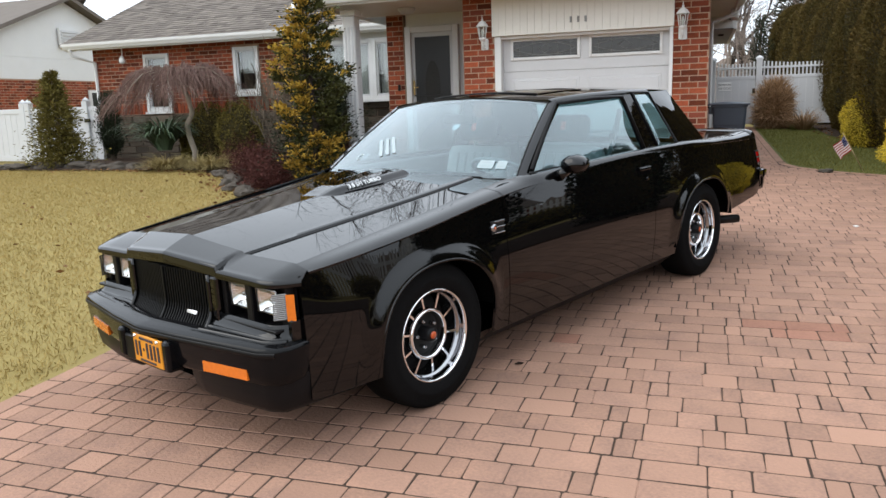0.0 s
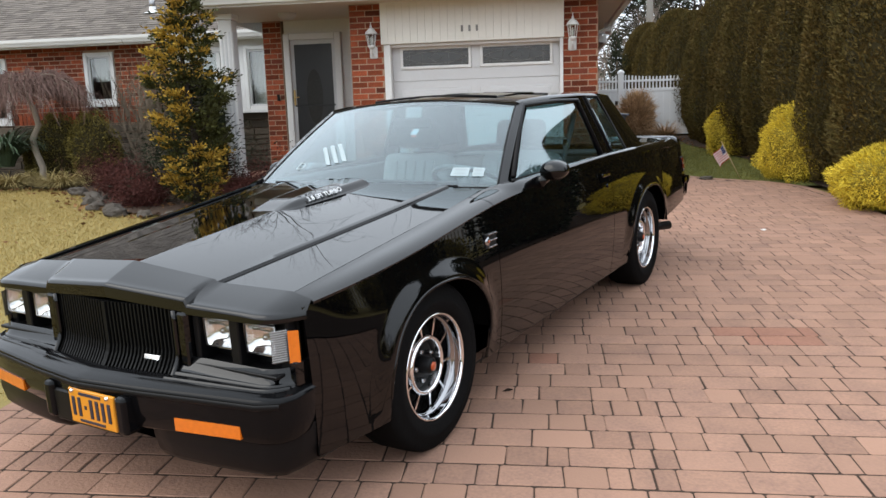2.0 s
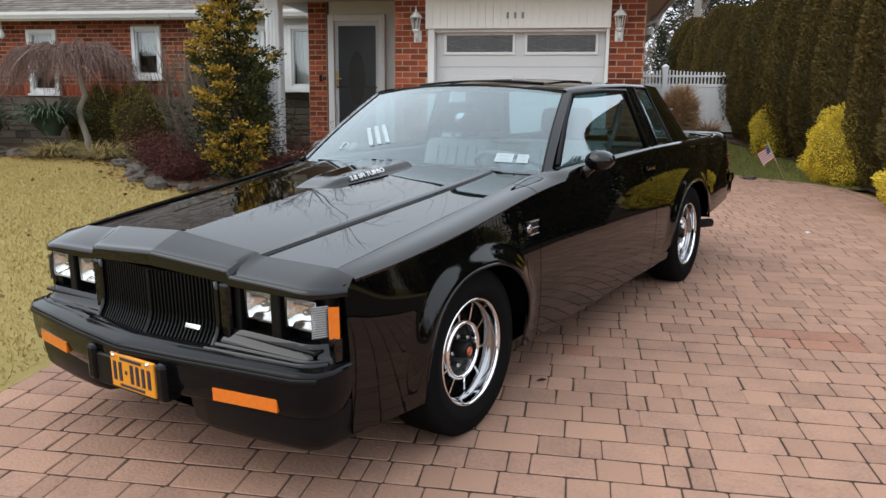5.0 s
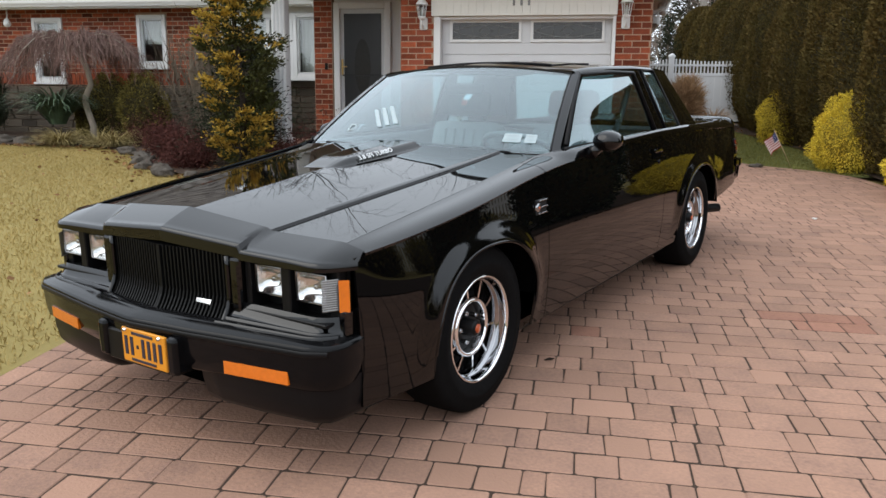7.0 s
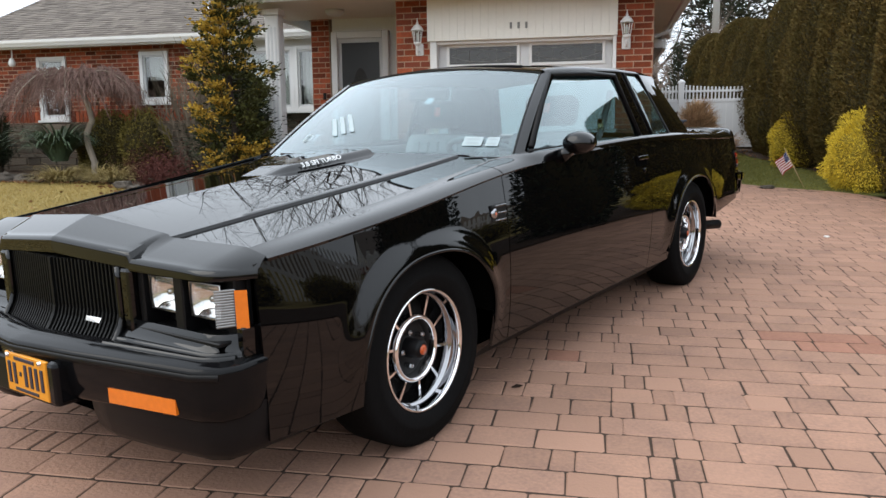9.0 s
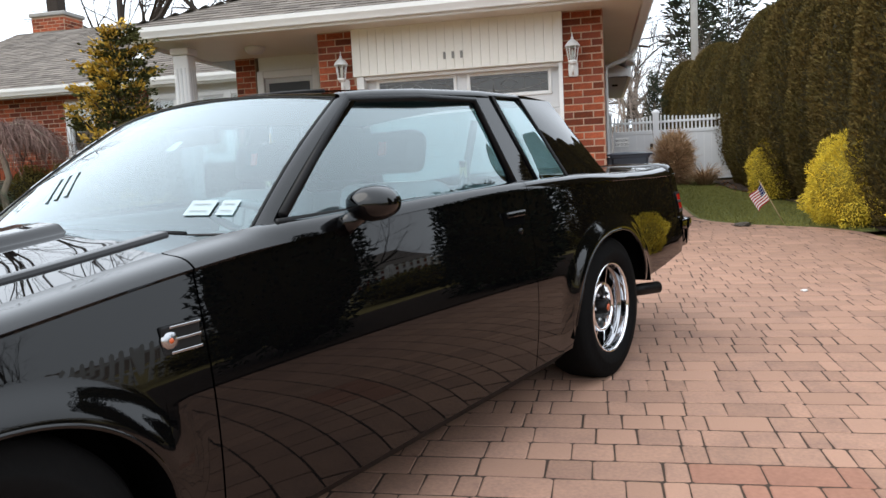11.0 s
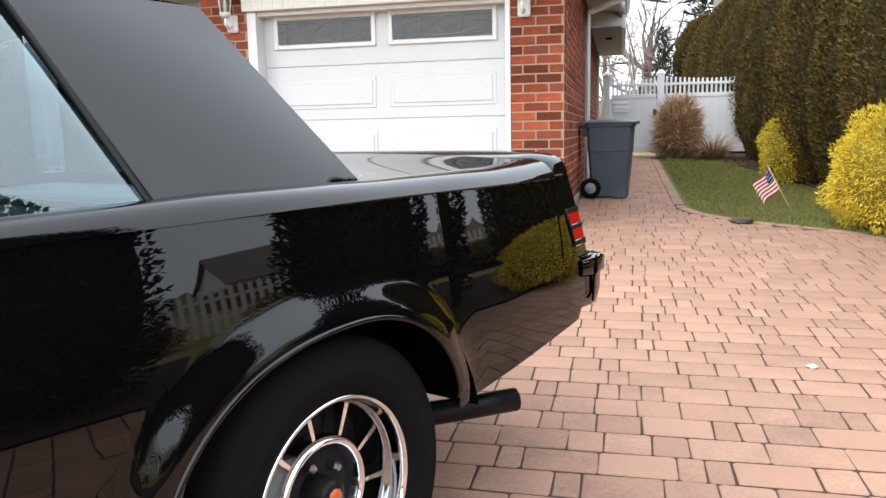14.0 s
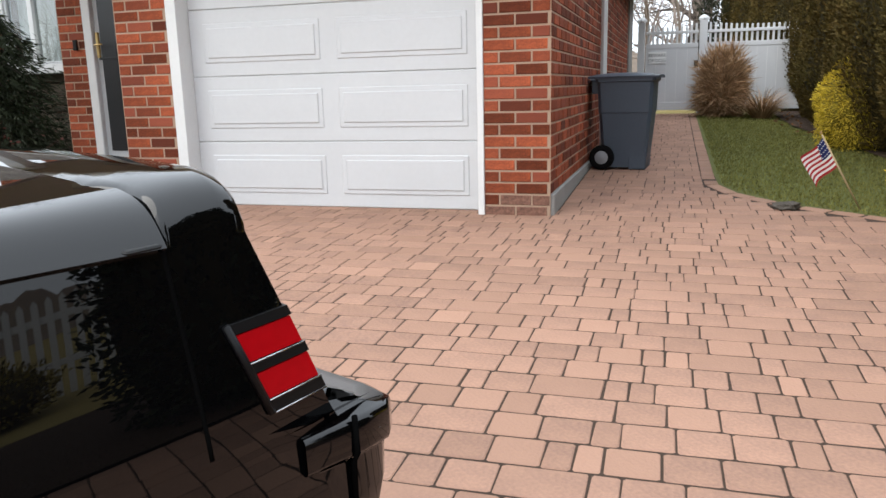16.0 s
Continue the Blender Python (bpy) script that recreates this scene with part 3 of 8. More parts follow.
def brick_wall(name, m, length, z0, z1, label, holes=(), thick=0.2, pieces=0, shift=0, bottom=None, body=(0.0, 0.0)):
    """Mortar body with openings cut through, and a list of brick spans that are laid at the end of the file."""
    xs = sorted({body[0], length - body[1], *[v for h in holes for v in h[:2]]})
    zs = sorted({z0, z1, *[v for h in holes for v in h[2:]]})
    bm = bmesh.new()
    for i in range(len(xs) - 1):
        for j in range(len(zs) - 1):
            cx, cz = (xs[i] + xs[i + 1]) / 2, (zs[j] + zs[j + 1]) / 2
            if not any(h[0] < cx < h[1] and h[2] < cz < h[3] for h in holes):
                box_into(bm, xs[i], xs[i + 1], 0, thick, zs[j], zs[j + 1])
    ob = tagged(part(name, bm, M["mortar"]), label, "wall", kind="structure")
    ob.matrix_world = m
    BRICK_WORK.append((ob, courses(length, z0, z1, holes, shift, bottom), pieces))
    return ob


G = 11.0
FACE_R = pose(0.10, G, 0, 0, 0, 90)
brick_wall("wall_garage_right_pier", pose(-0.36, G, 0), 0.46, 0.37, 2.95, "red brick garage pier with pale mortar", pieces=90)
brick_wall("wall_garage_side", FACE_R, 8.2, 0.53, 2.95, "red brick side wall of the garage", pieces=120, shift=1, bottom=lambda x: gz(G + x) + 0.1, thick=0.18, body=(0.2, 0.0))
brick_wall("wall_garage_left_pier", pose(-3.26, G, 0), 0.47, 0.37, 2.95, "red brick pier between garage and porch", pieces=60)
brick_wall("wall_porch_side", pose(-3.26, 12.3, 0, 0, 0, -90), 1.27, 0.6, 2.95, "red brick return wall beside the front door", thick=0.18, body=(0.0, 0.17))
brick_wall("wall_door_left", pose(-4.98, 12.3, 0), 0.30, 0.6, 2.95, "red brick strip beside the front door", pieces=30)
brick_wall("wall_wing", pose(-12.8, 14.2, 0), 7.86, 1.45, 2.95, "red brick front wall of the house wing", holes=[(1.35, 2.0, 1.5, 2.72), (3.6, 4.2, 1.80, 2.76), (5.33, 7.86, 1.5, 2.95)])
boxed("wall_porch_back", (-4.65, -3.26, 12.34, 12.5, 0.4, 2.95), M["white"])
tagged(bpy.data.objects["wall_porch_back"], "white wall round the front door", "wall", kind="structure")
tagged(boxed("wall_wing_left", (-12.8, -12.6, 14.4, 22.0, 0.3, 2.95), M["mortar"]), "brick end wall of the house wing", "wall", kind="structure")
tagged(boxed("wall_wing_inner", (-4.98, -4.8, 12.5, 14.2, 0.3, 2.95), M["cream"]), "pale return wall behind the porch", "wall", kind="structure")
tagged(boxed("wall_house_back", (-12.6, 0.1, 20.0, 20.2, 0.3, 2.95), M["cream"]), "pale rear wall of the house", "wall", kind="structure")
tagged(boxed("foundation", (0.05, 0.125, G + 0.02, 19.2, 0.3, 0.53), M["concrete"], bevel=0.006), "grey concrete foundation below the side wall", "foundation", kind="structure")
tagged(boxed("garage_inner_wall", (-3.0, 0.0, 12.6, 12.7, 0.3, 2.9), M["room"]), "dim back wall inside the garage", "wall", kind="structure")
tagged(boxed("room_wall", (-12.5, -4.9, 16.0, 16.1, 0.3, 2.9), M["room"]), "dim room wall behind the windows", "wall", kind="structure")
tagged(boxed("floor", (-12.5, -4.9, 14.45, 20.0, 0.3, 0.6), M["room"]), "floor slab inside the house", "floor", kind="structure")
tagged(boxed("floor_garage", (-4.75, 0.0, 12.55, 20.0, 0.3, 0.6), M["room"]), "floor slab inside the garage", "floor", kind="structure")


# stone wainscot below the wing's brick: body plus single ledge stones
wain = tagged(boxed("wainscot", (-12.8, -4.98, 14.17, 14.4, 0.3, 1.45), M["mortar"], bevel=0), "brown ledge stone wainscot under the brick", "wall", kind="structure")


# ---- openings ----
def window_unit(name, x0, x1, y, z0, z1, label, bars=0, curtain=True, frame=0.07):
    w = empty(name, pose(0, 0, 0), label=label, category="window", kind="structure")
    boxed("frame", (x0, x0 + frame, y - 0.04, y + 0.1, z0, z1), M["white"], w)
    boxed("frame", (x1 - frame, x1, y - 0.04, y + 0.1, z0, z1), M["white"], w)
    boxed("frame", (x0 + frame, x1 - frame, y - 0.037, y + 0.1, z1 - frame, z1), M["white"], w)
    boxed("frame", (x0 + frame, x1 - frame, y - 0.037, y + 0.1, z0, z0 + frame), M["white"], w)
    boxed("sill", (x0 - 0.03, x1 + 0.03, y - 0.08, y + 0.06, z0 - 0.045, z0 - 0.002), M["white"], w)
    s = frame + 0.035
    for k in range(4):
        d = [(x0 + frame, x0 + s, z0 + frame, z1 - frame), (x1 - s, x1 - frame, z0 + frame, z1 - frame), (x0 + s, x1 - s, z1 - s, z1 - frame), (x0 + s, x1 - s, z0 + frame, z0 + s)][k]
        boxed("sash", (d[0], d[1], y - 0.01, y + 0.06, d[2], d[3]), M["vinyl"], w)
    for k in range(bars):
        c = x0 + (x1 - x0) * (k + 1) / (bars + 1)
        boxed("mullion", (c - 0.035, c + 0.035, y - 0.03, y + 0.08, z0 + s, z1 - s), M["white"], w)
    pane = boxed("pane", (x0 + s, x1 - s, y + 0.02, y + 0.026, z0 + s, z1 - s), M["clear_glass"], w, bevel=0)
    pane.visible_shadow = False
    if curtain:
        n = 40
        sheet("curtain", lambda u, v: (x0 + 0.08 + (x1 - x0 - 0.16) * u, y + 0.2 + 0.015 * math.sin(u * 60), z0 + (z1 - z0) * v), np.linspace(0, 1, n), [0.45 if bars == 0 else 0, 1], M["curtain"], w)
    return w


window_unit("window_1", -9.2, -8.6, 14.2, 1.80, 2.76, "white-framed casement window in brick wall")
window_unit("window_2", -11.45, -10.8, 14.2, 1.5, 2.72, "white-framed window behind a weeping tree")
window_unit("window_3", -7.45, -6.0, 14.05, 1.6, 2.74, "wide white-framed front window with curtain", bars=2)
window_unit("window_4", -5.98, -5.0, 14.0, 1.6, 2.74, "white-framed front window beside the porch", bars=1)
tagged(boxed("window_surround", (-7.5, -4.98, 14.11, 14.3, 1.45, 1.545), M["stone"]), "stone ledge below the wide window", "ledge", kind="structure")
tagged(boxed("window_head", (-7.5, -4.98, 14.11, 14.3, 2.745, 2.95), M["white"]), "white board above the wide window", "trim", kind="structure")

# front door
door = empty("door_1", label="dark glazed storm door in a white frame", category="door", kind="structure")
D0, D1, DZ0, DZ1 = -4.64, -3.72, 0.62, 2.72
for d in ((D0, D0 + 0.1, DZ0, DZ1), (D1 - 0.1, D1, DZ0, DZ1), (D0 + 0.1, D1 - 0.1, DZ1 - 0.1, DZ1)):
    boxed("frame", (d[0], d[1], 12.24, 12.34, d[2], d[3]), M["white"], door, bevel=0.008)
boxed("leaf", (D0 + 0.1, D1 - 0.1, 12.29, 12.335, DZ0, DZ1 - 0.1), M["vinyl"], door)
boxed("glazing", (D0 + 0.16, D1 - 0.16, 12.275, 12.289, DZ0 + 0.1, DZ1 - 0.17), M["door_dark"], door, "dark tinted storm glass", bevel=0.003)
verts, faces = grid_data(lambda u, v: ((D0 + D1) / 2 + 0.13 * v * math.cos(u), 12.272, 1.75 + 0.42 * v * math.sin(u)), np.linspace(0, 2 * math.pi, 33), [0.0, 1.0])
flat_part("oval_light", verts, faces, M["leaded"], door, "dim oval glass behind the storm door")
boxed("rail", (D0 + 0.13, D1 - 0.13, 12.268, 12.276, 1.60, 1.625), M["door_dark"], door)
handle = boxed("handle_plate", (D0 + 0.115, D0 + 0.145, 12.262, 12.29, 1.62, 1.86), M["brass"], door, "brass lever handle")
tube("lever", [(D0 + 0.13, 12.25, 1.74), (D0 + 0.13, 12.225, 1.74), (D0 + 0.22, 12.22, 1.745)], 0.009, M["brass"], handle)
boxed("threshold", (D0, D1, 12.1, 12.29, 0.60, 0.64), M["concrete"], door)

box = tagged(boxed("mailbox", (-3.315, -3.262, 11.62, 11.74, 2.0, 2.24), M["white"], bevel=0.008), "narrow white letter box on the brick return", "mailbox")
bell = tagged(boxed("doorbell", (-4.80, -4.76, 12.262, 12.292, 1.70, 1.80), M["ink"]), "small black doorbell on brick", "doorbell")

# porch
porch = tagged(boxed("porch_floor", (-5.3, -3.28, 10.75, 12.3, 0.3, 0.60), M["paver"], bevel=0.01), "raised brick-paved porch floor", "porch", kind="structure")
tagged(boxed("porch_step", (-4.9, -3.5, 10.42, 10.75, 0.3, 0.46), M["paver"], bevel=0.01), "brick step up to the porch", "step", kind="structure")
mat_ob = tagged(boxed("doormat", (-4.5, -3.8, 11.75, 12.15, 0.60, 0.616), M["ink"], bevel=0.005), "dark rubber doormat on the porch", "doormat")

column = empty("porch_column", pose(-4.97, 10.9, 0), label="white fluted square porch column", category="column")
boxed("shaft", (-0.1, 0.1, -0.1, 0.1, 0.70, 2.78), M["white"], column, bevel=0.02, segments=2)
for k in range(4):
    q = pose(0, 0, 0, 0, 0, 90 * k)
    for s in (-0.055, 0.0, 0.055):
        f = boxed("flute", (s - 0.016, s + 0.016, -0.106, -0.098, 0.82, 2.62), M["vinyl"], column, bevel=0.004)
        f.matrix_basis = q
boxed("base", (-0.13, 0.13, -0.13, 0.13, 0.60, 0.70), M["white"], column, bevel=0.01)
boxed("capital", (-0.12, 0.12, -0.12, 0.12, 2.78, 2.86), M["white"], column, bevel=0.01)

# garage door and header
gar = empty("garage_door", label="white raised-panel garage door with two leaded windows", category="garage door", kind="structure")
X0, X1, GB = -2.70, -0.40, gz(G) + 0.005
SEC = (2.37 - GB) / 4
boxed("backing", (X0 + 0.01, X1 - 0.01, 11.152, 11.184, GB + 0.01, 2.36), M["vinyl"], gar, bevel=0)
for r in range(4):
    za, zb = GB + r * SEC, GB + (r + 1) * SEC - 0.003
    sec = boxed("section", (X0, X1, 11.14, 11.19, za, zb), M["vinyl"], gar, bevel=0.006)
    for a, b in ((-2.58, -1.61), (-1.48, -0.50)):
        if r < 3:
            bm = bmesh.new()
            box_into(bm, a, b, 11.1335, 11.15, za + 0.10, zb - 0.10, bevel=0.006)
            part("panel", bm, M["vinyl"], sec)
            bm = bmesh.new()
            box_into(bm, a + 0.035, b - 0.035, 11.126, 11.14, za + 0.135, zb - 0.135, bevel=0.006)
            part("panel", bm, M["vinyl"], sec)
        else:
            z0, z1 = 2.075, 2.295
            a2, b2 = (-2.55, -1.64) if a < -2 else (-1.44, -0.53)
            g = boxed("glazing", (a2, b2, 11.130, 11.145, z0, z1), M["leaded"], sec, "dark leaded glass", bevel=0)
            for d in ((a2 - 0.04, a2, z0 - 0.04, z1 + 0.04), (b2, b2 + 0.04, z0 - 0.04, z1 + 0.04), (a2, b2, z1, z1 + 0.04), (a2, b2, z0 - 0.04, z0)):
                boxed("window_frame", (d[0], d[1], 11.118, 11.145, d[2], d[3]), M["white"], sec)
            cx, cz = (a2 + b2) / 2, (z0 + z1) / 2
            for k in range(2):
                pts = [(a2 + (b2 - a2) * u, 11.128, cz + (0.085 if k else -0.085) * math.sin(math.pi * u)) for u in np.linspace(0.02, 0.98, 15)]
                tube("lead_came", pts, 0.0035, M["came"], sec, sides=4)
            tube("lead_came", [(cx - 0.1, 11.128, cz), (cx, 11.128, cz + 0.06), (cx + 0.1, 11.128, cz), (cx, 11.128, cz - 0.06), (cx - 0.1, 11.128, cz)], 0.0035, M["came"], sec, sides=4)
            for u in (0.1, 0.3, 0.7, 0.9):
                tube("lead_came", [(a2 + (b2 - a2) * u, 11.128, z0 + 0.01), (a2 + (b2 - a2) * u, 11.128, z1 - 0.01)], 0.0025, M["came"], sec, sides=4)
            for v in (z0 + 0.03, z1 - 0.03):
                tube("lead_came", [(a2 + 0.01, 11.128, v), (b2 - 0.01, 11.128, v)], 0.0025, M["came"], sec, sides=4)
tagged(boxed("garage_jamb_left", (-2.79, -2.70, 10.985, 11.2, GB - 0.01, 2.37), M["white"]), "white garage door jamb", "trim", kind="structure")
tagged(boxed("garage_jamb_right", (-0.40, -0.355, 10.985, 11.2, GB - 0.01, 2.37), M["white"]), "white garage door jamb", "trim", kind="structure")
tagged(boxed("garage_stop", (-2.70, -0.40, 11.02, 11.135, 2.33, 2.368), M["white"]), "white trim above the garage door", "trim", kind="structure")
head = tagged(boxed("garage_header", (-2.82, -0.345, 10.955, 11.2, 2.37, 2.95), M["cream"], bevel=0.004), "cream grooved panel above the garage door", "panel", kind="structure")
for k in range(24):
    a = -2.82 + 2.475 * k / 24
    boxed("board", (a + 0.0012, a + 2.475 / 24 - 0.0012, 10.948, 10.957, 2.372, 2.948), M["cream"], head, bevel=0.002)
for k, a in enumerate((-1.70, -1.60, -1.50)):
    tagged(boxed("number_bar", (a - 0.015, a + 0.015, 10.934, 10.944, 2.495, 2.575), M["came"]), "grey metal house number plate on the header", "number")


def wall_lantern(x):
    lan = empty("wall_lantern", pose(x, G - 0.006, 2.19), label="white carriage lantern with clear glass on brick", category="wall lamp", group="garage lanterns")
    boxed("backplate", (-0.055, 0.055, -0.03, 0.0, 0.0, 0.16), M["white"], lan, bevel=0.02, segments=2)
    tube("arm", [(0, -0.02, 0.06), (0, -0.08, 0.03), (0, -0.14, 0.06), (0, -0.14, 0.13)], 0.014, M["white"], lan)
    lathe("cup", [(0.0, 0.12), (0.03, 0.12), (0.05, 0.15), (0.052, 0.165), (0, 0.165)], M["white"], lan, axis="z", sides=16, centre=(0, -0.14, 0))
    lathe("glass", [(0.045, 0.165), (0.065, 0.32)], M["clear_glass"], lan, axis="z", sides=8, centre=(0, -0.14, 0), smooth=False)
    for k in range(6):
        a = math.pi * k / 3
        tube("rib", [(0.046 * math.cos(a), -0.14 + 0.046 * math.sin(a), 0.165), (0.067 * math.cos(a), -0.14 + 0.067 * math.sin(a), 0.32)], 0.005, M["white"], lan, sides=5)
    lathe("candle", [(0.0, 0.165), (0.014, 0.165), (0.014, 0.25), (0.008, 0.285), (0.0, 0.29)], M["white"], lan, axis="z", sides=10, centre=(0, -0.14, 0))
    lathe("roof", [(0.085, 0.315), (0.08, 0.33), (0.055, 0.365), (0.03, 0.385), (0.012, 0.40), (0.018, 0.412), (0.008, 0.425), (0.004, 0.47), (0, 0.475)], M["white"], lan, axis="z", sides=16, centre=(0, -0.14, 0))
    return lan


wall_lantern(-2.93)
wall_lantern(-0.235)

# ---- eaves and roofs ----
tagged(boxed("ceiling_porch", (-5.35, 0.52, 10.42, 12.34, 2.92, 2.96), M["soffit"]), "cream boarded porch ceiling and soffit", "ceiling", kind="structure")
tagged(boxed("ceiling_side_eave", (0.10, 0.52, 12.34, 16.5, 2.92, 2.96), M["soffit"]), "cream soffit along the side eave", "ceiling", kind="structure")
tagged(boxed("ceiling_wing", (-13.1, -4.9, 13.8, 14.25, 2.90, 2.94), M["soffit"]), "pale soffit under the wing eave", "ceiling", kind="structure")
tagged(boxed("fascia_front", (-5.4, 0.56, 10.40, 10.44, 2.88, 3.04), M["white"]), "white fascia board above the porch", "fascia", kind="structure")
tagged(boxed("fascia_left", (-5.4, -5.36, 10.44, 13.8, 2.88, 3.04), M["white"]), "white fascia on the porch side", "fascia", kind="structure")
tagged(boxed("fascia_right", (0.52, 0.56, 10.44, 16.5, 2.88, 3.04), M["white"]), "white fascia on the garage side", "fascia", kind="structure")
tagged(boxed("fascia_wing", (-13.12, -5.4, 13.77, 13.81, 2.84, 3.0), M["white"]), "white fascia above the wing", "fascia", kind="structure")


def gutter(name, a, b, out, label):
    """K-style gutter from a to b; out: unit vector away from the house."""
    a, b, o = Vector(a), Vector(b), Vector(out)
    prof = [(0.0, 0.0), (0.07, 0.0), (0.085, 0.03), (0.11, 0.07), (0.115, 0.12), (0.105, 0.12), (0.1, 0.075), (0.075, 0.036), (0.064, 0.008), (0.0, 0.008)]
    verts = [p + o * u + Vector((0, 0, v)) for p in (a, b) for u, v in prof]
    n = len(prof)
    faces = [(k, (k + 1) % n, n + (k + 1) % n, n + k) for k in range(n)] + [tuple(range(n))[::-1], tuple(range(n, 2 * n))]
    return tagged(flat_part(name, verts, faces, M["white"]), label, "gutter", kind="structure")


gutter("gutter_front", (-5.42, 10.40, 2.91), (0.58, 10.40, 2.91), (0, -1, 0), "white gutter along the porch roof")
gutter("gutter_wing", (-13.15, 13.77, 2.87), (-5.4, 13.77, 2.87), (0, -1, 0), "white gutter along the wing roof")
gutter("gutter_side", (0.56, 10.40, 2.91), (0.56, 16.5, 2.91), (1, 0, 0), "white gutter along the garage side")


def downspout(pts, label):
    return tagged(tube("downspout", pts, 0.035, M["white"], sides=6, smooth=False), label, "downspout")


downspout([(0.60, 14.2, 2.92), (0.55, 14.2, 2.80), (0.17, 14.2, 2.66), (0.16, 14.2, 2.5), (0.16, 14.2, 0.62), (0.2, 14.1, 0.52)], "white downspout on the brick side wall")
downspout([(-5.5, 13.7, 2.9), (-5.45, 13.75, 2.8), (-5.0, 13.6, 2.66), (-4.99, 12.6, 2.6)], "white downspout elbow behind the porch")
downspout([(-12.95, 13.7, 2.86), (-12.95, 13.75, 2.74), (-12.7, 14.13, 2.6), (-12.7, 14.14, 0.5)], "white downspout at the wing corner")

ROOF_WORK = []


def roof_plane(name, a, b, c, d, label):
    """A roof slope: eave from a to b, ridge from d to c. Its shingles are laid at the end of the file."""
    a, b, c, d = (Vector(p) for p in (a, b, c, d))
    n = (b - a).cross(d - a).normalized() * 0.03
    verts = [a, b, c, d, a - n, b - n, c - n, d - n]
    ob = tagged(flat_part(name, verts, [(0, 1, 2, 3), (7, 6, 5, 4), (0, 4, 5, 1), (1, 5, 6, 2), (2, 6, 7, 3), (3, 7, 4, 0)], M["shingle"]), label, "roof", kind="structure")
    ROOF_WORK.append((ob, a, b, c, d))
    return ob


P = 0.44
roof_plane("roof_garage_front", (-5.48, 10.32, 3.03), (0.62, 10.32, 3.03), (-2.43, 13.37, 3.03 + 3.05 * P), (-2.43, 13.37, 3.03 + 3.05 * P), "grey-brown shingle hip roof over the porch")
roof_plane("roof_garage_left", (-5.48, 20.0, 3.03), (-5.48, 10.32, 3.03), (-2.43, 13.37, 3.03 + 3.05 * P), (-2.43, 20.0, 3.03 + 3.05 * P), "grey-brown shingle roof slope")
roof_plane("roof_garage_right", (0.62, 10.32, 3.03), (0.62, 20.0, 3.03), (-2.43, 20.0, 3.03 + 3.05 * P), (-2.43, 13.37, 3.03 + 3.05 * P), "grey-brown shingle roof slope")
roof_plane("roof_wing_front", (-13.2, 13.68, 2.98), (-4.6, 13.68, 2.98), (-4.6, 18.0, 2.98 + 4.32 * P), (-13.2, 18.0, 2.98 + 4.32 * P), "grey-brown shingle roof over the wing")
roof_plane("roof_wing_back", (-4.6, 22.3, 2.98), (-13.2, 22.3, 2.98), (-13.2, 18.0, 2.98 + 4.32 * P), (-4.6, 18.0, 2.98 + 4.32 * P), "grey-brown shingle roof slope")
tagged(flat_part("wall_gable", [(-12.8, 14.2, 2.95), (-12.8, 21.8, 2.95), (-12.8, 18.0, 4.78), (-12.6, 14.2, 2.95), (-12.6, 21.8, 2.95), (-12.6, 18.0, 4.78)], [(0, 2, 1), (3, 4, 5), (0, 1, 4, 3), (1, 2, 5, 4), (2, 0, 3, 5)], M["white"]), "white gable end of the wing", "wall", kind="structure")

vent = empty("roof_vent", pose(-8.15, 15.0, 3.46), label="grey metal vent pipe on the roof", category="vent pipe")
tube("pipe", [(0, 0, 0), (0, 0, 0.55)], 0.055, M["dull_chrome"], vent, sides=14)
lathe("flashing", [(0.2, 0.06), (0.07, 0.12), (0.058, 0.2)], M["white"], vent, axis="z", sides=18)
chim = empty("chimney", pose(-13.0, 19.2, 4.1), label="red brick chimney with a grey cap", category="chimney")
boxed("stack", (-0.45, 0.45, -0.35, 0.35, -3.5, 1.35), M["mortar"], chim, bevel=0)
for m, width in ((pose(-0.45, -0.352, 0), 0.9), (pose(0.452, -0.35, 0, 0, 0, 90), 0.7)):
    face = boxed("brick_face", (0, width, 0.0, 0.01, 0.2, 1.35), M["mortar"], chim, bevel=0)
    face.matrix_basis = m
    BRICK_WORK.append((face, courses(width, 0.2, 1.35, ()), 0))
boxed("cap", (-0.5, 0.5, -0.4, 0.4, 1.35, 1.45), M["concrete"], chim, bevel=0.02)
boxed("flue", (-0.16, 0.16, -0.16, 0.16, 1.45, 1.85), M["bark_dark"], chim, bevel=0.02)

# porch ceiling lamp, soffit lamp, floodlight
pl = empty("porch_light", pose(-4.3, 11.5, 2.92), label="white flush porch ceiling lamp", category="ceiling lamp")
lathe("shade", [(0.0, -0.09), (0.09, -0.08), (0.13, -0.04), (0.135, 0.0), (0, 0)], M["vinyl"], pl, axis="z", sides=20)
fl = empty("floodlight", pose(0.5, 14.7, 2.86), label="white twin floodlight under the side eave", category="floodlight")
for s in (-0.09, 0.09):
    lathe("lamp_head", [(0.0, -0.06), (0.03, -0.06), (0.06, 0.03), (0.055, 0.045), (0, 0.04)], M["white"], fl, axis="x", sides=16, centre=(0.05, s, -0.08))
boxed("bracket", (-0.03, 0.03, -0.12, 0.12, -0.04, 0.06), M["white"], fl, bevel=0.01)

# rear extension whose boxed eave shows past the garage corner
tagged(boxed("wall_extension", (0.05, 0.13, 19.2, 20.2, 0.3, 2.69), M["concrete"]), "grey wall of the rear extension", "wall", kind="structure")
ext = empty("eave_box", label="white boxed eave return with a grey soffit", category="eave", kind="structure")
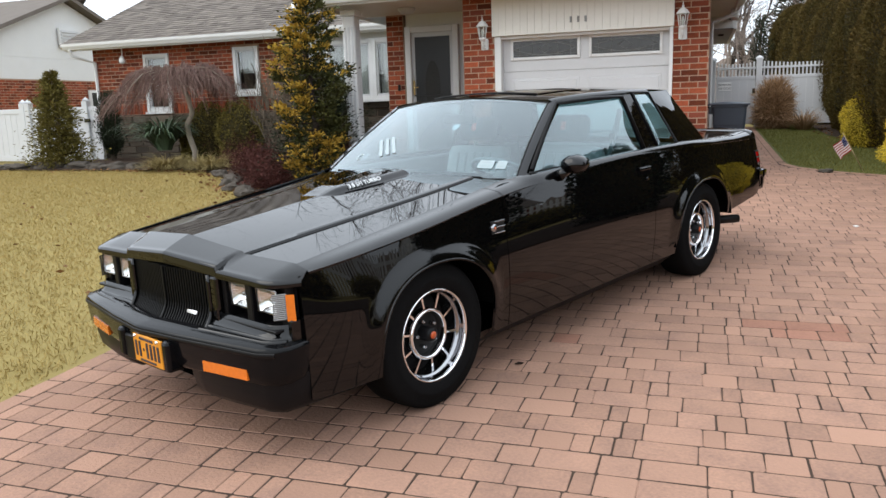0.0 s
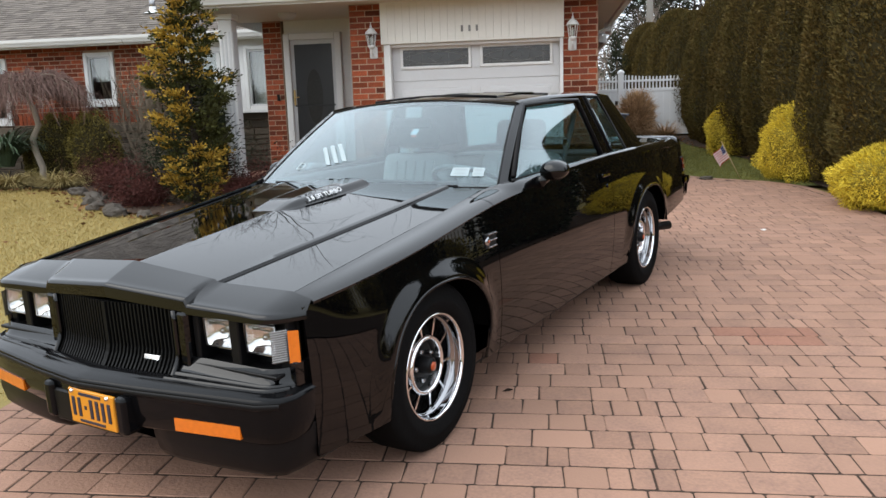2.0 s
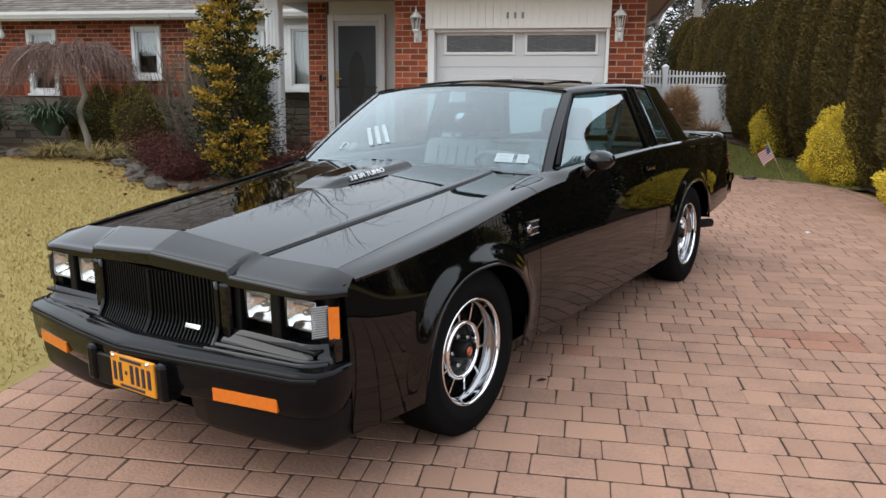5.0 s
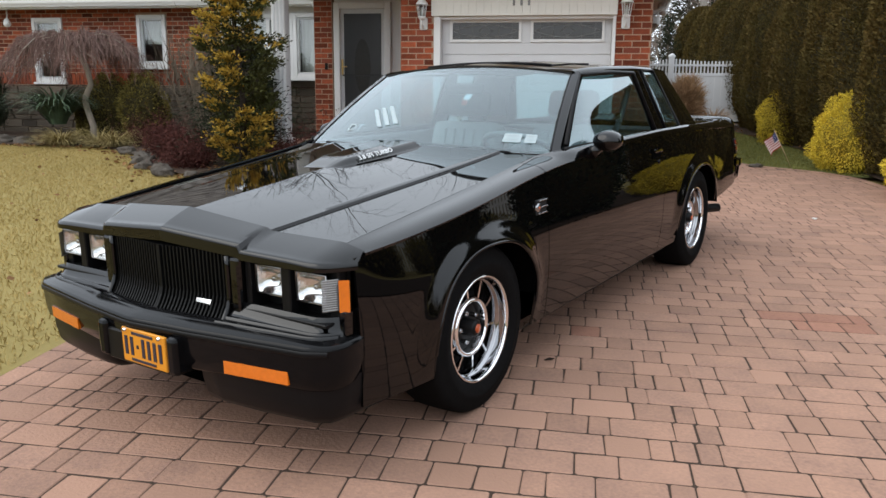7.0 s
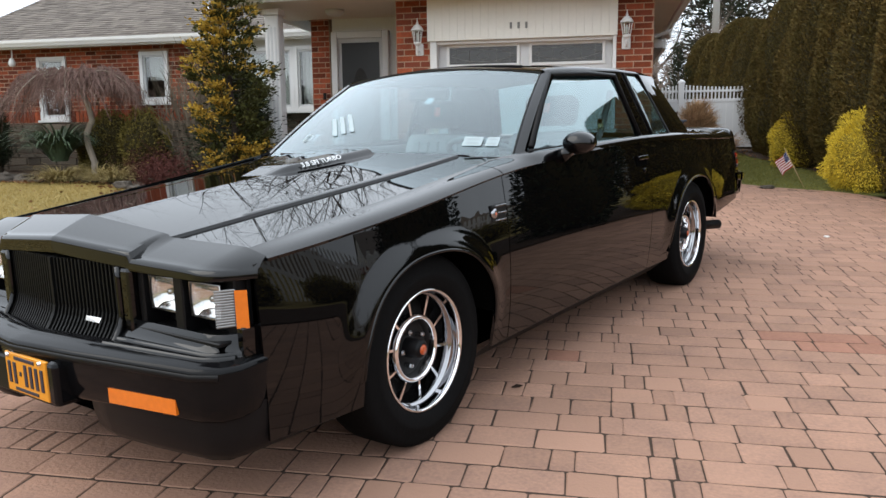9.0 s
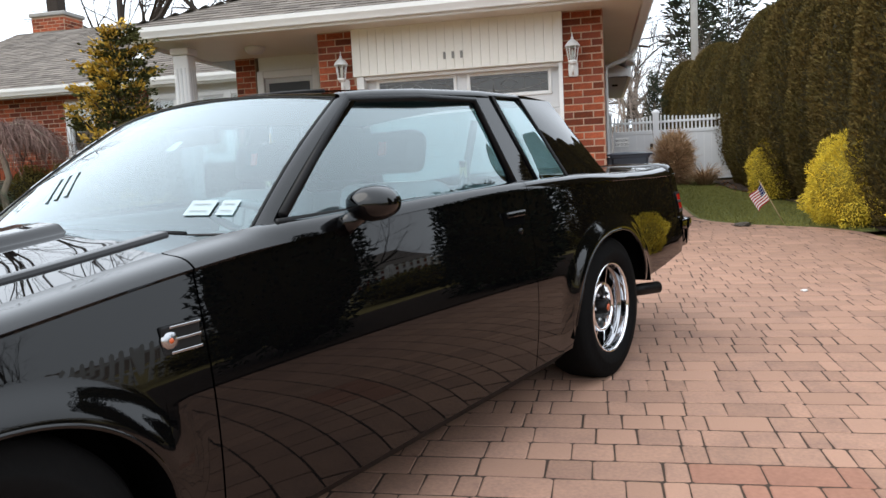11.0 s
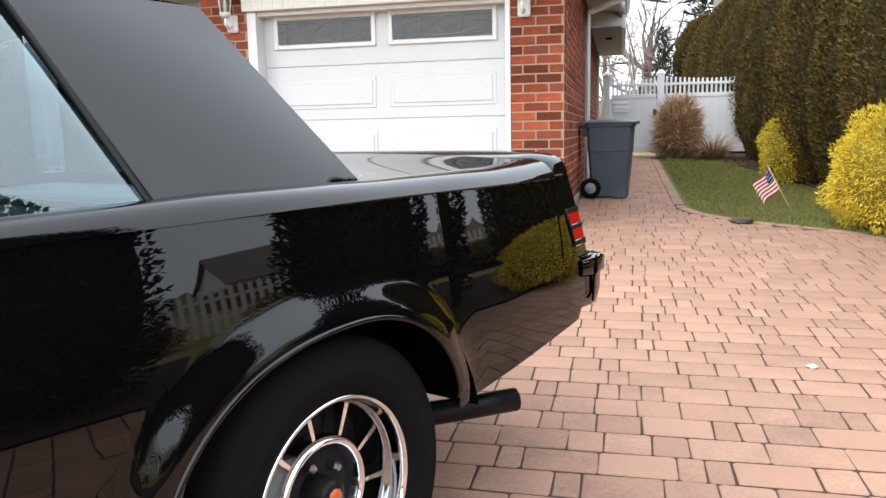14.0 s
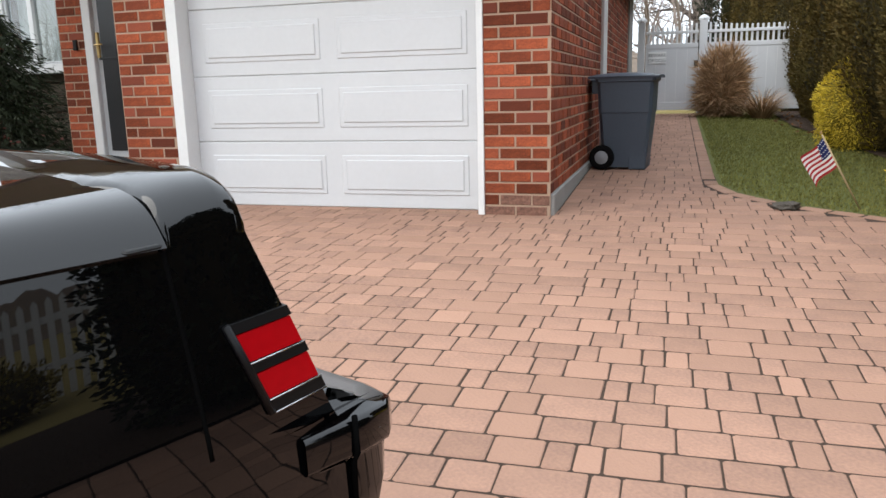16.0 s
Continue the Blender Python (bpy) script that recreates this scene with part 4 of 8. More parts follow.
boxed("soffit", (0.12, 0.56, 16.0, 20.2, 2.69, 2.71), M["bin_hub"], ext, "grey soffit panel", bevel=0.003)
boxed("fascia", (0.56, 0.62, 15.98, 20.2, 2.68, 2.86), M["white"], ext, bevel=0.008)
gable = [(0.11, 2.71), (0.56, 2.71), (0.56, 2.82), (0.34, 2.93), (0.11, 3.02)]
flat_part("gable_end", [(a, 15.96, b) for a, b in gable] + [(a, 15.995, b) for a, b in gable], [(4, 3, 2, 1, 0), (5, 6, 7, 8, 9)] + [(k, (k + 1) % 5, 5 + (k + 1) % 5, 5 + k) for k in range(5)], M["white"], ext)
lathe("soffit_lamp", [(0.0, -0.03), (0.05, -0.028), (0.06, 0.0), (0, 0.0)], M["ink"], ext, "small round soffit lamp", axis="z", sides=16, centre=(0.36, 17.2, 2.69))


# ---- fences ----
def picket_gate_fence():
    f = empty("side_gate", pose(0, 20.3, 0), label="white vinyl privacy gate with picket top", category="gate")
    base = gz(20.3)
    for x, w in ((0.28, 0.06), (1.32, 0.065), (3.4, 0.065)):
        p = boxed("post", (x - w, x + w, -w, w, base - 0.1, 2.30), M["vinyl"], f, bevel=0.006)
        lathe("post_cap", [(0.088, 2.30), (0.092, 2.33), (0.05, 2.37), (0.0, 2.39)], M["vinyl"], p, axis="z", sides=4, centre=(x, 0, 0), smooth=False)
    for a, b in ((0.36, 1.24), (1.39, 3.33)):
        boxed("infill", (a, b, -0.015, 0.015, base + 0.12, 1.86), M["vinyl"], f, bevel=0.003)
        n = int((b - a) / 0.155)
        for k in range(n + 1):
            x = a + (b - a) * k / n
            boxed("groove", (x - 0.004, x + 0.004, -0.019, -0.012, base + 0.15, 1.82), M["white"], f, bevel=0)
        boxed("rail", (a, b, -0.025, 0.025, 1.84, 1.92), M["vinyl"], f)
        boxed("rail", (a, b, -0.025, 0.025, base + 0.06, base + 0.2), M["vinyl"], f)
        boxed("rail", (a, b, -0.025, 0.025, 2.08, 2.13), M["vinyl"], f)
        n = int((b - a) / 0.088)
        for k in range(n + 1):
            x = a + (b - a) * (k + 0.5) / (n + 1)
            u = (x - a) / (b - a) * 2 - 1
            boxed("picket", (x - 0.019, x + 0.019, -0.012, 0.012, 1.9, 2.2 + 0.06 * u * u), M["vinyl"], f, bevel=0.006)
    boxed("latch", (1.18, 1.25, -0.06, -0.02, 1.5, 1.62), M["ink"], f)
    return f


picket_gate_fence()
sign = empty("dog_sign", pose(0.41, 20.27, 1.585), label="white warning sign with black letters on the gate", category="sign")
boxed("board", (0, 0.29, -0.006, 0.0, 0, 0.2), M["sign"], sign, bevel=0.002)
text_part("lettering", "BEWARE", 0.076, M["ink"], sign, pose(0.145, -0.008, 0.115, 90), 0.001, align="CENTER")
text_part("lettering", "OF DOG", 0.076, M["ink"], sign, pose(0.145, -0.008, 0.025, 90), 0.001, align="CENTER")


def privacy_fence():
    f = empty("privacy_fence", pose(0, 13.9, 0), label="white vinyl privacy fence and gate beside the house", category="fence")
    for x in (-12.86, -14.5, -14.65, -16.6, -18.6):
        p = boxed("post", (x - 0.07, x + 0.07, -0.07, 0.07, 0.4, 1.78), M["vinyl"], f, bevel=0.006)
        lathe("post_cap", [(0.1, 1.78), (0.1, 1.81), (0.0, 1.87)], M["vinyl"], p, axis="z", sides=4, centre=(x, 0, 0), smooth=False)
    for a, b in ((-12.79, -12.50), (-14.43, -12.93), (-16.53, -14.72), (-18.53, -16.67)):
        n = int((b - a) / 0.16)
        for k in range(n):
            x = a + (b - a) * k / n
            boxed("board", (x + 0.002, x + (b - a) / n - 0.002, -0.016, 0.016, 0.5, 1.6), M["vinyl"], f, bevel=0.004)
        boxed("rail", (a, b, -0.03, 0.03, 1.55, 1.66), M["vinyl"], f)
        boxed("rail", (a, b, -0.03, 0.03, 0.48, 0.6), M["vinyl"], f)
    boxed("latch", (-12.87, -12.72, -0.10, -0.07, 1.32, 1.40), M["ink"], f)
    boxed("hinge", (-13.04, -12.94, -0.05, -0.02, 1.35, 1.4), M["ink"], f)


privacy_fence()
flood = empty("eave_floodlight", pose(-11.82, 13.98, 2.90), label="white round floodlight under the wing eave", category="outdoor light")
lathe("mounting_plate", [(0.0, 0.002), (0.055, 0.0), (0.055, -0.03), (0.0, -0.032)], M["white"], flood, axis="z", sides=20)
tube("arm", [(0, 0, -0.03), (0, 0, -0.16), (0.01, -0.03, -0.22)], 0.012, M["white"], flood)
lathe("bulb", [(0.0, -0.20), (0.03, -0.21), (0.045, -0.24), (0.064, -0.29), (0.062, -0.33), (0.04, -0.36), (0.0, -0.37)], M["white"], flood, axis="z", sides=20, centre=(0.01, -0.03, 0))


def picket_fence(x, y0, y1, z1):
    f = empty("picket_fence", label="white picket fence along the neighbour's lot", category="fence")
    n = int((y1 - y0) / 0.14)
    for k in range(n):
        y = y0 + (y1 - y0) * (k + 0.5) / n
        v = [(x - 0.01, y - 0.036, gz(y)), (x - 0.01, y + 0.036, gz(y)), (x - 0.01, y + 0.036, z1 - 0.06), (x - 0.01, y, z1), (x - 0.01, y - 0.036, z1 - 0.06)]
        v += [(x + 0.01, b, c) for _, b, c in v]
        flat_part("picket", v, [(4, 3, 2, 1, 0), (5, 6, 7, 8, 9)] + [(i, (i + 1) % 5, 5 + (i + 1) % 5, 5 + i) for i in range(5)], M["white"], f)
    for z in (z1 - 0.25, z1 - 0.75):
        boxed("rail", (x + 0.01, x + 0.05, y0, y1, z - 0.04, z + 0.04), M["white"], f)
    n = int((y1 - y0) / 2.4)
    for k in range(n + 1):
        y = y0 + (y1 - y0) * k / n
        boxed("post", (x + 0.02, x + 0.11, y - 0.05, y + 0.05, gz(y) - 0.1, z1 + 0.05), M["white"], f)
    return f


picket_fence(8.2, -7.0, 16.0, 1.42)


# ---- neighbours ----
def house(name, x0, x1, y0, y1, eave, ridge, label, along="x"):
    h = empty(name, label=label, category="house")
    boxed("lower_wall", (x0 + 0.01, x1 - 0.21, y0 + 0.11, y1, 0.0, 2.6), M["brick"], h, bevel=0.01)
    boxed("upper_wall", (x0 + 0.02, x1 - 0.02, y0 + 0.02, y1 - 0.02, 2.6, eave), M["white"], h, bevel=0.01)
    if along == "x":
        ym = (y0 + y1) / 2
        gab = [(x, y, z) for x in (x0 + 0.02, x1 - 0.02) for y, z in ((y0 + 0.02, eave), (y1 - 0.02, eave), (ym, ridge))]
        tri = [(0, 2, 1), (3, 4, 5), (0, 1, 4, 3), (1, 2, 5, 4), (2, 0, 3, 5)]
        sl = [((x0 - 0.3, y0 - 0.4, eave - 0.15), (x1 + 0.3, y0 - 0.4, eave - 0.15), (x1 + 0.3, ym, ridge + 0.05), (x0 - 0.3, ym, ridge + 0.05)), ((x1 + 0.3, y1 + 0.4, eave - 0.15), (x0 - 0.3, y1 + 0.4, eave - 0.15), (x0 - 0.3, ym, ridge + 0.05), (x1 + 0.3, ym, ridge + 0.05))]
    else:
        xm = (x0 + x1) / 2
        gab = [(x, y, z) for y in (y0 + 0.02, y1 - 0.02) for x, z in ((x0 + 0.02, eave), (x1 - 0.02, eave), (xm, ridge))]
        tri = [(0, 1, 2), (3, 5, 4), (0, 3, 4, 1), (1, 4, 5, 2), (2, 5, 3, 0)]
        sl = [((x0 - 0.4, y1 + 0.3, eave - 0.15), (x0 - 0.4, y0 - 0.3, eave - 0.15), (xm, y0 - 0.3, ridge + 0.05), (xm, y1 + 0.3, ridge + 0.05)), ((x1 + 0.4, y0 - 0.3, eave - 0.15), (x1 + 0.4, y1 + 0.3, eave - 0.15), (xm, y1 + 0.3, ridge + 0.05), (xm, y0 - 0.3, ridge + 0.05))]
    flat_part("gable", gab, tri, M["white"], h)
    for q in sl:
        q = [Vector(p) for p in q]
        v = q + [p + Vector((0, 0, 0.12)) for p in q]
        flat_part("roof", v, [(3, 2, 1, 0), (4, 5, 6, 7), (0, 1, 5, 4), (1, 2, 6, 5), (2, 3, 7, 6), (3, 0, 4, 7)], M["shingle"], h)
    return h


brick_wall("wall_neighbour_side", pose(-19.0, 15.6, 0, 0, 0, 90), 8.8, 0.5, 2.6, "red brick side wall of the next house")
brick_wall("wall_neighbour_front", pose(-30.0, 15.6, 0), 11.0, 0.5, 2.6, "red brick front wall of the next house", thick=0.1)
nb = house("neighbour_house", -30.0, -19.0, 15.6, 24.4, 3.25, 5.0, "white gabled house over red brick with grey roof")
lv = boxed("louvre", (-18.98, -18.9, 19.6, 20.4, 3.6, 4.2), M["white"], nb)
for k in range(5):
    boxed("slat", (-18.92, -18.86, 19.65, 20.35, 3.65 + k * 0.1, 3.72 + k * 0.1), M["vinyl"], lv)
nw = boxed("window", (-18.98, -18.92, 20.6, 21.4, 1.4, 2.3), M["white"], nb)
boxed("pane", (-18.93, -18.9, 20.7, 21.3, 1.48, 2.22), M["leaded"], nw)
nb2 = house("house_across_fence", 36.0, 46.0, 14.0, 24.0, 3.0, 5.2, "white house with brown roof past the picket fence", along="y")
for k, y in enumerate((15.5, 18.5, 22.0)):
    w2 = boxed("window", (35.93, 36.0, y, y + 1.2, 1.3, 2.4), M["white"], nb2)
    boxed("pane", (35.9, 35.935, y + 0.08, y + 1.12, 1.38, 2.32), M["leaded"], w2)


# ---- car ----
# local axes: x rearward from the front axle, y to the car's right, z up from the paving
CX = Vector((0.40233835, 0.91493082, 0.03202258))
CY = Vector((-0.91549104, 0.40209215, 0.01407323))
CZ = Vector((0.0, -0.03497858, 0.99938806))
CO = Vector((-1.79439283, 3.51407802, 0.12299273))
CAR = Matrix(((CX.x, CY.x, CZ.x, CO.x), (CX.y, CY.y, CZ.y, CO.y), (CX.z, CY.z, CZ.z, CO.z), (0, 0, 0, 1)))
# the paving falls off a little to the car's right, and the body leans with it
LEAN = Matrix.Translation((0, -0.8, 0.6)) @ Matrix.Rotation(radians(-1.1), 4, "X") @ Matrix.Translation((0, 0.8, -0.6))
CAR = CAR @ LEAN
car = empty("car", CAR, label="black two-door coupe with chrome wheels parked on the brick driveway", category="car")
XF, XR, ZW = -0.02, 2.725, 0.322

half_width = spline([-0.78, -0.5, -0.2, 0.4, 1.2, 2.2, 2.75, 3.3, 3.85], [0.782, 0.838, 0.868, 0.88, 0.886, 0.886, 0.88, 0.852, 0.804])
crease_z = spline([-0.78, 0.0, 0.48, 1.0, 1.92, 2.9, 3.5, 3.82], [0.722, 0.810, 0.868, 0.905, 0.925, 0.900, 0.878, 0.869])


# wheel openings: centre, reach forward, reach rearward, height over the axle
OPENINGS = ((-0.01, 0.365, 0.365, 0.336), (2.725, 0.435, 0.382, 0.360))
POWER = 2.3


def opening_reach(x, z, opening):
    """1 on the rim of a wheel opening, more outside it."""
    c, fore, aft, h = opening
    a = fore if x < c else aft
    return ((abs(x - c) / a) ** POWER + (abs(z - ZW) / h) ** POWER) ** (1 / POWER)


def opening_rim(b, opening):
    """Point on the rim: b runs from 0 (rear) over the top to pi (front)."""
    c, fore, aft, h = opening
    q = abs(math.cos(b)) ** (2 / POWER)
    return (c + (aft * q if math.cos(b) > 0 else -fore * q), ZW + h * max(0.0, math.sin(b)) ** (2 / POWER))


# the flank leans in above, stands upright at mid height and tucks under towards the sill
flank = spline([-0.05, 0.0, 0.06, 0.13, 0.18, 0.25, 0.36, 0.45, 0.56, 0.70], [-0.0082, 0.0, 0.0092, 0.0193, 0.0250, 0.0302, 0.0335, 0.0313, 0.0222, 0.002])


def side_y(x, z):
    y = half_width(x)
    lean = float(np.interp(x, [-0.75, -0.3, 0.3, 3.1, 3.75], [0.6, 0.85, 1.0, 1.0, 0.5]))
    zc = crease_z(x)
    y += lean * (0.018 - 0.138 * (zc - 0.27)) + flank(zc - z) * float(np.interp(x, [-0.75, -0.35, 3.4, 3.85], [0.45, 1, 1, 0.75]))
    for o in OPENINGS:
        d = 0.372 * opening_reach(x, z, o)
        if d < 0.56 and z > 0.15:
            t = min(max((0.458 - d) / 0.075, 0), 1)
            y += 0.019 * t * t * (3 - 2 * t) * min(1, max(0, (z - 0.24) / 0.22))
    return y


def tail_x(z):
    """Rear edge of the body: slopes outward towards the bumper, then tucks in below it."""
    return float(np.interp(z, [0.44, 0.466, 0.523, 0.594, 0.632, 0.871], [3.780, 3.805, 3.866, 3.876, 3.856, 3.768]))


def low_z(x):
    z = 0.238
    if x > XR + 0.38:
        z = 0.385 + 0.05 * (x - XR - 0.38) / 0.7
    if x < XF - 0.35:
        z = 0.25
    for c, fore, aft, h in OPENINGS:
        q = abs(x - c) / (fore if x < c else aft)
        if q < 1:
            z = max(z, ZW + h * (1 - q**POWER) ** (1 / POWER))
    return z


def side_panel(name, x0, x1, s, label=""):
    xs = list(np.linspace(x0, x1, 40))
    for c, fore, aft, h in OPENINGS:
        for a in np.linspace(0, 1, 25):
            xs += [c - fore * math.sin(a * math.pi / 2), c + aft * math.sin(a * math.pi / 2)]
        xs += [c - fore - 1e-4, c + aft + 1e-4]
    xs = sorted({round(x, 5) for x in xs if x0 <= x <= x1})
    vs = np.linspace(0, 1, 30)

    def f(x, v):
        xr = x if x < 3.4 else 3.4 + (x - 3.4) / 0.4 * (tail_x(0.876) - 3.4)
        z = low_z(x) + (crease_z(xr) - low_z(x)) * v
        if x > 3.4:
            x = 3.4 + (x - 3.4) / 0.4 * (tail_x(z) - 3.4)
        return (x, s * side_y(x, z), z)

    return sheet(name, f, xs, vs, M["paint"], car, label, thick=0.012, flip=s > 0)


def ridge_y(x):
    """Plan line of the sharp ridge that runs down the middle of the hood."""
    return 0.05 * min(max(x + 0.67, 0), 1.0)


def crown(x, y):
    """Height of the peaked hood over its side edges: two planes that meet on the ridge, flatter outside the creases."""
    top = float(np.interp(x, [-0.65, 0.62], [0.056, 0.022]))
    return float(np.interp(y, [-0.75, -0.70, -0.384, ridge_y(x), 0.384, 0.60, 0.70, 0.75], [0.0, 0.0017, 0.013, top, 0.60 * top, 0.35 * top, 0.0017, 0.0]))


def hood_z(x, y):
    a = abs(y)
    c = 0.381 + 0.103 * (x + 0.658)
    t = min(max((c + 0.0025 - a) / 0.005, 0), 1)
    return 0.832 + 0.12 * x + 0.032 * max(0, x - 0.12) ** 2 - 0.012 * max(0, -0.35 - x) ** 2 + 0.0085 * t * t * (3 - 2 * t) + crown(x, y)


def sill(x):
    """Inner edge of the shoulder: hood gap, window sill, then deck gap."""
    y = float(np.interp(x, [-0.7, 0.62, 0.78, 1.9, 2.5, 2.95, 3.80], [0.702, 0.708, 0.765, 0.775, 0.772, 0.735, 0.70]))
    z = float(np.interp(x, [-0.7, 0.0, 0.62, 0.80, 1.9, 2.5, 2.95, 3.4, 3.70, 3.78], [hood_z(-0.7, 0.7) - 0.002, hood_z(0, 0.7) - 0.002, hood_z(0.62, 0.7) - 0.002, 0.935, 0.948, 0.945, 0.925, 0.915, 0.922, 0.93]))
    return y, z


def shoulder(name, x0, x1, s):
    def f(x, v):
        zc = crease_z(x)
        yc = side_y(x, zc)
        ys, zs = sill(x)
        yc, zc = yc + 0.002 * (1 - v), zc - 0.003 * (1 - v)
        b = (0.010 if x > 0.7 else 0.013 * (1 - v)) * math.sin(math.pi * v) * min(1, max(0, (x + 0.65) / 0.4)) ** 0.7 * (0.3 if s > 0 and x < 0.7 else 1.0)
        return (x, s * (yc + (ys - yc) * v + b), zc + (zs - zc) * v + b)

    return sheet(name, f, np.linspace(x0, x1, 40), np.linspace(0, 1, 9), M["paint"], car, thick=0.01, flip=s < 0)


for s in (-1, 1):
    side_panel("front_fender", -0.692, 0.4745, s, "gloss black front fender with flared arch")
    side_panel("door", 0.4795, 1.9675, s, "gloss black door")
    side_panel("quarter_panel", 1.9725, 3.80, s, "gloss black rear quarter with flared arch")
    shoulder("fender_top", -0.650, 0.474, s)
    shoulder("door_shoulder", 0.4795, 1.9675, s)
    shoulder("quarter_top", 1.9725, 3.664, s)
    for o in OPENINGS:
        c, well = o[0], 0.40 if o[0] < 1 else 0.455
        pts = []
        for a in np.linspace(0.22 if c > 1 else 0.02, math.pi - 0.02, 48):
            x, z = opening_rim(a, o)
            pts.append((x, s * (side_y(x, z) - 0.002), z))
        tube("arch_lip", pts, 0.006, M["paint"], car, sides=8)
        # wheel well liner
        sheet("wheel_well", lambda a, v: (c + well * math.cos(a), s * (0.84 - 0.42 * v), ZW + min(well, 0.40) * math.sin(a)), np.linspace(0.12, math.pi + 0.1, 30), [0, 1], M["dark"], car)
        flat_part("wheel_well_wall", [(c - 0.42, s * 0.45, 0.30), (c + 0.38, s * 0.45, 0.30), (c + 0.38, s * 0.45, 0.75), (c - 0.42, s * 0.45, 0.75)], [(0, 1, 2, 3)], M["dark"], car)
    # rocker
    sheet("rocker", lambda x, v: (x, s * (0.818 - 0.10 * v), 0.245 - 0.085 * v), np.linspace(0.35, 2.30, 10), np.linspace(0, 1, 4), M["grille"], car)
    # door shut lines seen as dark gaps
    for x in (0.477, 1.970):
        pts = [(x, s * (side_y(x, z) - 0.010), z) for z in np.linspace(0.26, crease_z(x) - 0.012, 24)]
        tube("shut_line", pts, 0.004, M["dark"], car, sides=5)

# hood with its long creases
def hood_front(y):
    return -0.672 + 0.03 * (abs(y) / 0.7) ** 1.4


def hood(u, w):
    """w runs across in three bands a side: raised centre, crease, outer flat."""
    a = abs(w)
    guess = hood_front(0.4) + (0.63 - hood_front(0.4)) * u
    c = 0.381 + 0.103 * (guess + 0.658)
    y = a * (c - 0.0025) if a <= 1 else c - 0.0025 + (a - 1) * 0.005 if a <= 2 else c + 0.0025 + (a - 2) * (0.6945 - c)
    y = math.copysign(y, w) + ridge_y(guess) * max(0, 1 - a)
    x = hood_front(y) + (0.645 - 0.02 * (1 - (y / 0.7) ** 2) - hood_front(y)) * u
    return (x, y, hood_z(x, y))


ws_ = sorted({*[round(s * v, 4) for s in (-1, 1) for v in (0.008, *np.linspace(0, 1, 15), 1.25, 1.5, 1.75, *np.linspace(2, 3, 10))]})
sheet("hood", hood, np.linspace(0, 1, 44), ws_, M["paint"], car, "long gloss black hood with raised centre", thick=0.012)
tube("hood_gap", [(hood_front(y) - 0.003, y, hood_z(hood_front(y), y) + 0.0025) for y in np.linspace(-0.70, 0.70, 121)], 0.0050, M["dark"], car, sides=5)
for s in (-1, 1):
    tube("hood_gap", [(x, s * 0.6995, hood_z(x, 0.70) + 0.002) for x in np.linspace(-0.64, 0.60, 30)], 0.0042, M["dark"], car, sides=5)


# raised scoop on the hood, with silver lettering on its flank
def scoop(u, v):
    x = 0.02 + 0.575 * u
    y0, y1 = -0.005 - 0.11 * u, 0.19 + 0.06 * u
    t = min(1, u / 0.32)
    h = 0.028 * t * t * (3 - 2 * t)
    y = y0 + (y1 - y0) * v
    t = min(1, min(v, 1 - v) / 0.17)
    return (x, y, hood_z(x, y) - 0.004 + h * t * t * (3 - 2 * t))


sheet("hood_scoop", scoop, np.linspace(0, 1, 30), np.linspace(0, 1, 33), M["paint"], car, "raised black hood bulge", flip=True)
lm = Matrix.Translation((0.215, -0.036, hood_z(0.215, -0.036) + 0.011)) @ Matrix.Rotation(radians(-11.2), 4, "Z") @ Matrix.Rotation(radians(-7), 4, "Y") @ Matrix.Rotation(radians(48), 4, "X")
text_part("lettering", "3.8 SFI TURBO", 0.032, M["silver"], car, lm, 0.002, "raised silver lettering on the hood bulge")
tube("letter_base", [(0.17, -0.056, hood_z(0.17, -0.056) + 0.001), (0.40, -0.101, hood_z(0.40, -0.1) + 0.001)], 0.003, M["dark"], car, sides=6)

# cowl and wipers
sheet("cowl", lambda u, y: (0.635 - 0.02 * (1 - (y / 0.7) ** 2) + 0.13 * u, y, hood_z(0.62, y) - 0.012 + 0.012 * u), np.linspace(0, 1, 5), np.linspace(-0.74, 0.74, 31), M["black_trim"], car, "black cowl panel")
for y0 in (-0.55, 0.08):
    tube("wiper", [(0.66, y0, 0.925), (0.655, y0 + 0.28, 0.93), (0.67, y0 + 0.5, 0.932)], 0.007, M["black_trim"], car, sides=6)
# nose panel over grille and lamps
def nose_x(y):
    a = abs(y)
    return -0.782 - 0.018 * max(0, 1 - a / 0.36) + 0.098 * max(0, (a - 0.665) / 0.11) ** 2.2


def lip_z(a):
    return float(np.interp(a, [0.0, 0.364, 0.374, 0.60, 0.72, 0.775], [0.764, 0.741, 0.722, 0.718, 0.713, 0.712]))


